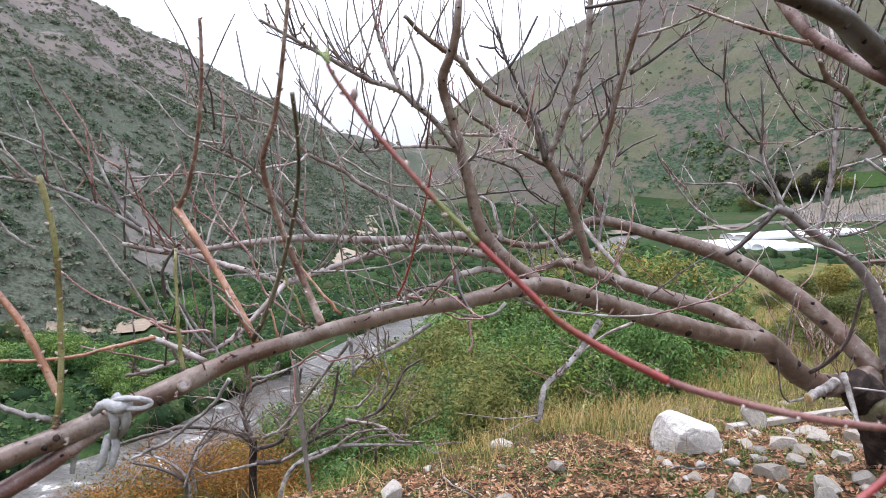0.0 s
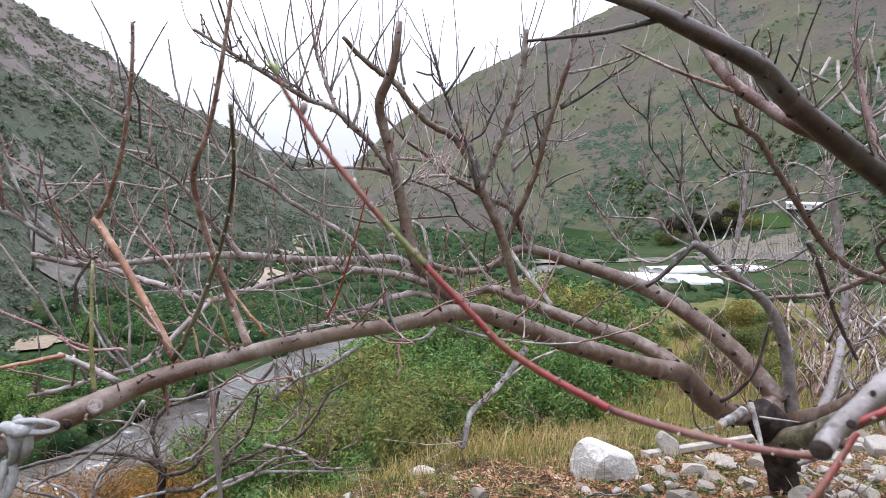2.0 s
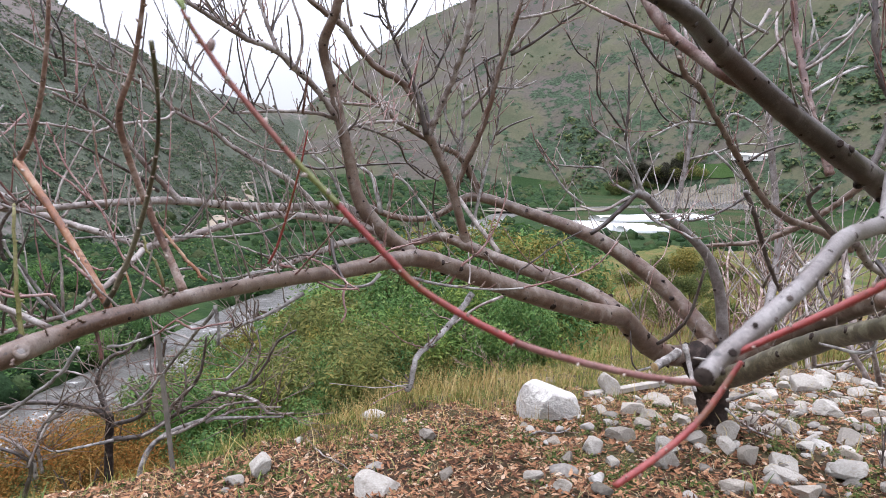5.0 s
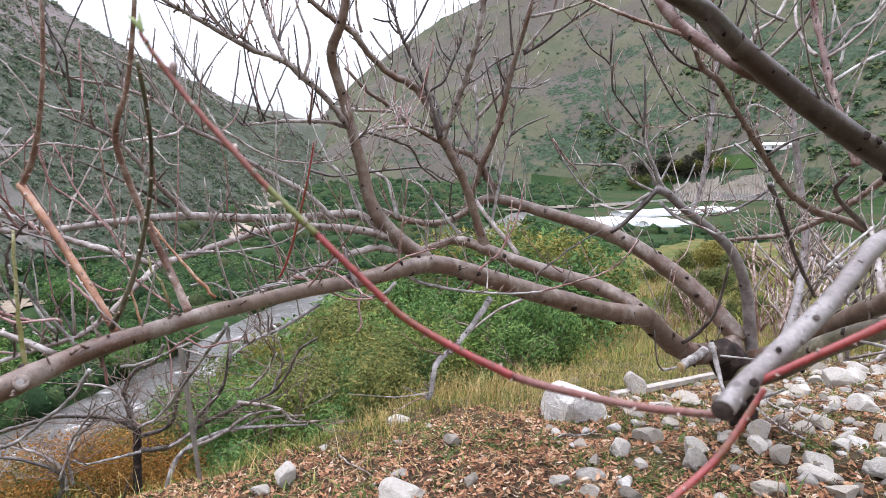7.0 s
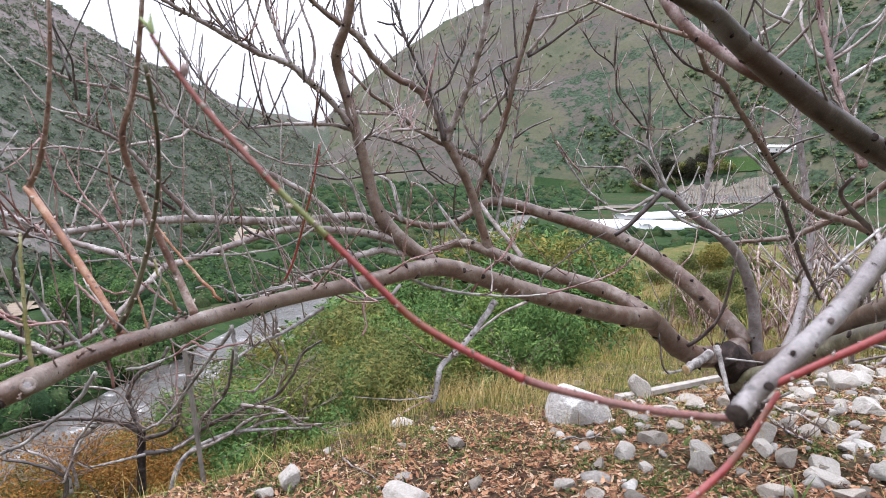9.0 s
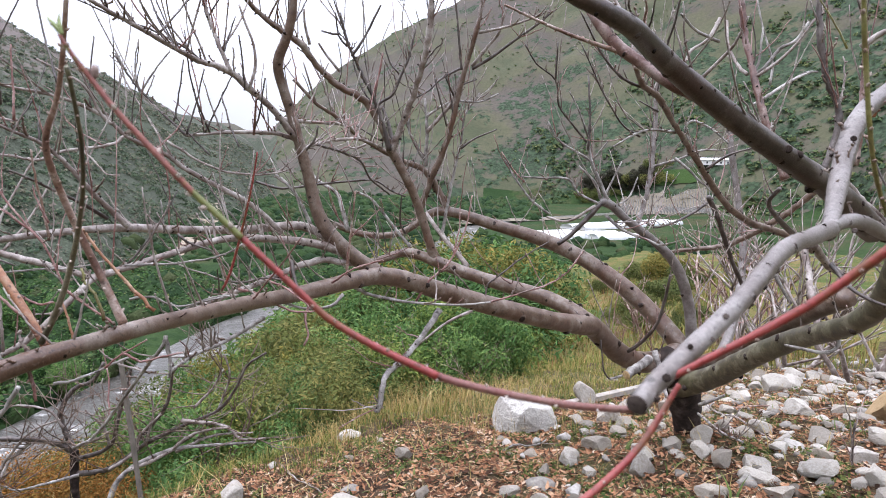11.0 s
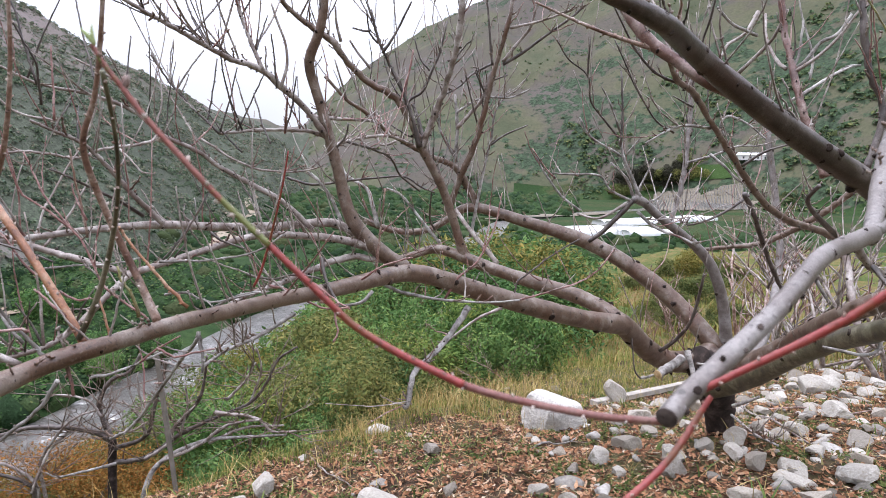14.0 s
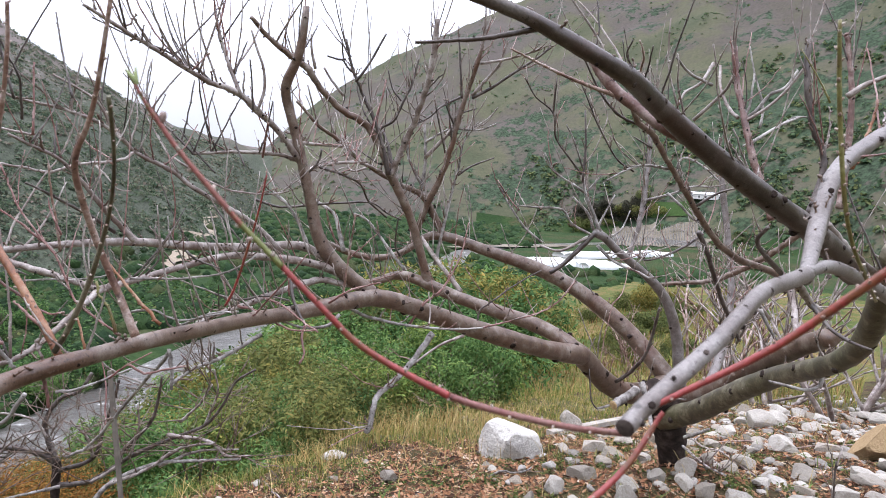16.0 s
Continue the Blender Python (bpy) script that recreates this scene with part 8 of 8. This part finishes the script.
def herbs():
    """Low broad-leaved weeds in mats and single rosettes between the fallen leaves."""
    r = np.random.RandomState(71)
    x, y = r.uniform(-1.3, 4.5, 26000), r.uniform(1.6, 4.6, 26000)
    thick = wave(x, y, 0.9, 34) + 0.6 * wave(x, y, 0.28, 35) + 0.5 * np.exp(-((x - 1.55) ** 2 + (y - 3.0) ** 2) / 0.2) + 0.4 * np.clip(past_litter(x, y) + 0.7, 0, 0.7)
    ok = (thick > 0.42) & (r.uniform(0, 1, len(x)) < 0.55) & (np.hypot(x, y) < brow(np.degrees(np.arctan2(x, y))) + 0.6)
    x, y = x[ok], y[ok]
    p = np.stack([x, y, height(x, y)], -1)
    clumps("weed_rosettes", p, r.uniform(0.014, 0.042, len(p)), HERB, "mats of small green weeds between stones and litter", "weeds", leaves=14, squash=0.8, leaf=0.2, seed=72)


HERB = island_material("herb_leaves", [(0.0, (0.05, 0.075, 0.024)), (0.4, (0.09, 0.13, 0.038)), (0.75, (0.15, 0.185, 0.055)), (1.0, (0.23, 0.18, 0.075))], 0.75, 60, 0.25)
herbs()
x, y = sward(130000, 48, lambda x, y, a, r, u: u < np.exp(-((x - 0.98) ** 2 / 0.05 + (y - 3.5) ** 2 / 0.12)) + 0.35 * np.exp(-((x - 1.5) ** 2 + (y - 3.15) ** 2) / 0.06))
blades("straw_tufts", x, y, 0.15, 0.0015, DRY, "tufts of tall dry straw round the boulder", 58, 0.6)
x, y = sward(16000, 49, lambda x, y, a, r, u: (a > -9) & (a < 17) & (r > brow(a) + 0.5) & (r < brow(a) + 5) & (u < 0.5))
blades("bank_straw", x, y, 0.2, 0.003, DRY, "dry stems among the rank grass of the bank", 59, 0.7)
x, y = sward(22000, 45, lambda x, y, a, r, u: (r < brow(a) + 0.4) & (u < 0.35 + 0.4 * (past_litter(x, y) > -0.6)))
blades("straw_stalks", x, y, 0.16, 0.0016, DRY, "loose dry stalks standing and lying in the litter", 55, 1.6)
x, y = sward(110000, 46, lambda x, y, a, r, u: (a > -9) & (a < 17) & (r > brow(a) + 0.7) & (r < brow(a) + 6))
blades("bank_grass", x, y, 0.16 + 0.08 * wave(x, y, 0.9, 25), 0.0042, RANK, "rank green grass on the bank below the brow", 56, 0.8)
x, y = sward(50000, 44, lambda x, y, a, r, u: (a > 12) & (r > 7.5) & (u < 0.5))
blades("slope_grass", x, y, 0.22, 0.005, SLOPE, "dry grass on the slope behind the tree", 54, 0.6)

p = spots(42000, 9, 42, 13, 70, 47)
blades("far_slope_grass", p[:, 0], p[:, 1], 0.36 + 0.1 * wave(p[:, 0], p[:, 1], 5, 26), 0.016, SLOPE, "yellow-brown dry grass on the slope above the river", 57, 0.6)

# ---- bare shrubs behind the tree ----


def grow(bm, uv, at, way, length, rad, level, rng, droop):
    """One bare branch and, from it, thinner ones."""
    rows = [(*at, rad)]
    p, d = Vector(at), Vector(way).normalized()
    for k in range(4):
        d = (d + Vector((rng.uniform(-1, 1), rng.uniform(-1, 1), rng.uniform(-0.6, 0.9 - droop))) * 0.22).normalized()
        p = p + d * length / 4
        rows.append((*p, rad * (1 - 0.17 * (k + 1))))
    tube(bm, rows, 6 if rad > 0.006 else 4, uv)
    if level:
        for k in range(rng.randint(3, 5)):
            j = rng.randint(1, 4)
            out = (d + Vector((rng.uniform(-1, 1), rng.uniform(-1, 1), rng.uniform(-0.3, 0.8))) * 0.9).normalized()
            grow(bm, uv, rows[j][:3], out, length * rng.uniform(0.45, 0.7), rad * 0.55, level - 1, rng, droop)


BARE = {}


def bare_shrub(x, y, scale, seed, mat, name, label, stems=5, spread=0.7):
    key = (seed % 3, mat, stems)
    if key not in BARE:
        rng = random.Random(seed)
        t = thing(name, (0, 0, -500), label, "shrub" if name == "bare_shrub" else "tree", "bare shrubs and trees behind the tree")
        for k in range(stems):
            bm = bmesh.new()
            uv = bm.loops.layers.uv.new("UVMap")
            a = 6.283 * (k + rng.uniform(-0.3, 0.3)) / stems
            grow(bm, uv, (0.05 * math.cos(a), 0.05 * math.sin(a), -0.1), (spread * math.cos(a), spread * math.sin(a), 1), 0.75, 0.014 if stems > 4 else 0.021, 3 if stems > 4 else 2, rng, 0.2)
            part("stem", bm, MATS[mat], t)
        BARE[key] = t
    rng = random.Random(seed + 900)
    ob = copy_thing(BARE[key], Matrix.LocRotScale((x, y, float(height(x, y)) - 0.03), Euler((0, 0, rng.uniform(0, 6.28))), None))
    ob.scale = (scale, scale, scale * rng.uniform(0.85, 1.2))
    return tagged(ob, label)


rng = random.Random(31)
for k in range(7):
    az, r = rng.uniform(17, 38), rng.uniform(9, 16)
    bare_shrub(r * math.sin(radians(az)), r * math.cos(radians(az)), rng.uniform(0.35, 0.75), k, "twigthin", "bare_shrub", "leafless brown shrub on the dry slope")
for k, (az, r, s) in enumerate(((42, 7.5, 1.5), (37, 11, 1.9), (47, 6.5, 1.4), (40, 15, 2.2), (39.5, 9, 1.5), (31, 15, 1.5))):
    bare_shrub(r * math.sin(radians(az)), r * math.cos(radians(az)), s, k + 60, "shoot" if k % 2 else "barktwig", "bare_fruit_tree", "leafless grey orchard tree behind the peach tree", 4, 0.55)
for k in range(5):
    az, r = rng.uniform(6, 17), rng.uniform(6.0, 8.5)
    bare_shrub(r * math.sin(radians(az)), r * math.cos(radians(az)), rng.uniform(0.5, 0.9), k + 30, "shoot", "bare_shrub", "leafless brown shrub below the brow")
for k in range(8):
    az, r = rng.uniform(-7, 8), rng.uniform(5.0, 7.5)
    bare_shrub(r * math.sin(radians(az)), r * math.cos(radians(az)), rng.uniform(0.35, 0.65), k + 30, "shoot", "bare_shrub", "leafless brown shrub below the brow")
for t0 in BARE.values():
    for o in (*t0.children_recursive, t0):
        bpy.data.objects.remove(o)

# ---- plank, stake and tied cloth ----
OLD_WOOD = plain("grey_stake_wood", (0.180, 0.161, 0.139), 0.9, 18.0)
WOOD = plain("weathered_wood", (0.36, 0.33, 0.29), 0.85, 14.0)


def beam(name, a, b, w, h, mat, label, category):
    """A squared length of wood from a to b, with worn edges."""
    a, b = Vector(a), Vector(b)
    bm = bmesh.new()
    n = 8
    rng = random.Random(3)
    ln = (b - a).length
    rings = []
    for k in range(n + 1):
        x = ln * k / n
        rings.append([bm.verts.new((x, y * w / 2 + rng.uniform(-1, 1) * w * 0.05, z * h / 2 + rng.uniform(-1, 1) * h * 0.05)) for y, z in ((-1, -0.8), (-0.9, -1), (0.9, -1), (1, -0.8), (1, 0.8), (0.9, 1), (-0.9, 1), (-1, 0.8))])
    for p, q in zip(rings, rings[1:]):
        for j in range(8):
            bm.faces.new((p[j], p[(j + 1) % 8], q[(j + 1) % 8], q[j]))
    bm.faces.new(rings[0][::-1])
    bm.faces.new(rings[-1])
    me = bpy.data.meshes.new(name)
    bm.to_mesh(me)
    bm.free()
    me.materials.append(mat)
    ob = new(name, me)
    ob.matrix_world = Matrix.Translation(a) @ (b - a).to_track_quat("X", "Z").to_matrix().to_4x4()
    return tagged(ob, label, category)


beam("plank", (1.764, 3.820, float(height(1.764, 3.820)) + 0.02), (3.315, 4.905, float(height(3.315, 4.905)) + 0.05), 0.055, 0.04, WOOD, "weathered grey plank lying beside the boulder", "plank")
beam("stake", (-0.615, 3.001, -0.259), (-0.720, 3.023, 0.745), 0.019, 0.017, OLD_WOOD, "thin weathered wooden stake leaning on the bank", "stake")


def tied_cloth():
    t = thing("tied_cloth", (-0.298, 0.561, 1.393), "grey cloth strip knotted round the limb", "cloth")
    m = plain("grey_cloth", (0.36, 0.36, 0.36), 0.95, 220.0)
    for name, pts in (
        ("wrap", [(-0.2927, 0.5582, 1.4098, 0.0051), (-0.2816, 0.5522, 1.4005, 0.0055), (-0.2841, 0.5554, 1.3837, 0.0056), (-0.3038, 0.5785, 1.3638, 0.0053), (-0.3238, 0.5976, 1.3543, 0.0049)]),
        ("wrap", [(-0.3013, 0.5576, 1.4038, 0.0046), (-0.2916, 0.5496, 1.3948, 0.0055), (-0.2937, 0.5550, 1.3796, 0.0051), (-0.3107, 0.5780, 1.3596, 0.0048)]),
        ("knot", [(-0.3129, 0.5564, 1.3932, 0.0040), (-0.2975, 0.5477, 1.4052, 0.0065), (-0.2836, 0.5444, 1.4033, 0.0069), (-0.2766, 0.5527, 1.4055, 0.0045)]),
        ("loop", [(-0.3052, 0.5520, 1.3985, 0.0030), (-0.2876, 0.5481, 1.4092, 0.0035), (-0.2677, 0.5482, 1.4102, 0.0035), (-0.2586, 0.5527, 1.4055, 0.0030), (-0.2641, 0.5502, 1.4012, 0.0030), (-0.2791, 0.5472, 1.4013, 0.0035)]),
        ("tail", [(-0.3071, 0.5690, 1.3687, 0.0047), (-0.3076, 0.5628, 1.3579, 0.0051), (-0.3106, 0.5614, 1.3451, 0.0051), (-0.3148, 0.5608, 1.3390, 0.0036)]),
        ("tail", [(-0.3029, 0.5692, 1.3713, 0.0042), (-0.2993, 0.5659, 1.3592, 0.0052), (-0.3019, 0.5646, 1.3464, 0.0052), (-0.3040, 0.5639, 1.3397, 0.0031)]),
        ("tail", [(-0.3317, 0.5742, 1.3709, 0.0042), (-0.3351, 0.5681, 1.3610, 0.0047), (-0.3387, 0.5665, 1.3455, 0.0042), (-0.3403, 0.5653, 1.3336, 0.0026)]),
    ):
        bm = bmesh.new()
        uv = bm.loops.layers.uv.new("UVMap")
        rows = spline(pts, 5)
        rows[:, :3] -= np.array(t.location)
        rows[:, 3] *= 0.72
        tube(bm, rows, 10, uv, 0.12, random.Random(len(pts)))
        part(name, bm, m, t)


tied_cloth()


def sprouts():
    rng = random.Random(88)
    bm = bmesh.new()
    uv = bm.loops.layers.uv.new("UVMap")
    ends = [o for o in small_tree.children if o.name.startswith("branch")]
    for k in range(110):
        ob = ends[k % len(ends)]
        v = ob.data.vertices[rng.randrange(len(ob.data.vertices))].co
        grow(bm, uv, tuple(v), (rng.uniform(-1, 1), rng.uniform(-0.6, 0.6), rng.uniform(-0.2, 1.0)), rng.uniform(0.12, 0.36), 0.0036, 1, rng, 0.2)
    ob = part("twigs", bm, MATS["bark"], small_tree, "thin tangled grey twigs")
    ob["kind"] = "stuff"


sprouts()


def fallen_stick(ax, ay, bx, by, r, mat, seed):
    """A pruned stick lying on the litter, with short side twigs."""
    rng = random.Random(seed)
    t = thing("fallen_stick", (ax, ay, float(height(ax, ay))), "pruned stick lying on the litter", "stick", "fallen sticks")
    rows = []
    for s in np.linspace(0, 1, 7):
        x, y = ax + s * (bx - ax) + rng.uniform(-1, 1) * r, ay + s * (by - ay) + rng.uniform(-1, 1) * r
        rows.append((x, y, float(height(x, y)) + r + 0.012 + 0.01 * math.sin(3 * s), r * (1 - 0.45 * s)))
    limb("branch", mat, rows, t)
    for k in range(3):
        x, y, z, w = rows[1 + 2 * k]
        d = (rng.uniform(-1, 1), rng.uniform(-1, 1), rng.uniform(0.1, 0.5))
        limb("twig", mat, [(x + d[0] * q, y + d[1] * q, z + d[2] * q * 0.5, w * 0.45 * (1 - 4 * q)) for q in (0, 0.03, 0.07, 0.11)], t)


fallen_stick(2.605, 3.535, 2.275, 2.522, 0.007, "barktwig", 0)
fallen_stick(2.613, 3.247, 3.530, 3.123, 0.006, "shoot", 1)
fallen_stick(2.303, 3.327, 2.648, 3.481, 0.008, "barkgrey", 2)
fallen_stick(2.153, 3.159, 2.133, 2.528, 0.005, "barkgrey", 3)
fallen_stick(0.000, 3.010, 0.144, 2.547, 0.004, "barktwig", 4)
fallen_stick(0.960, 2.662, 1.269, 2.913, 0.005, "barkgrey", 5)
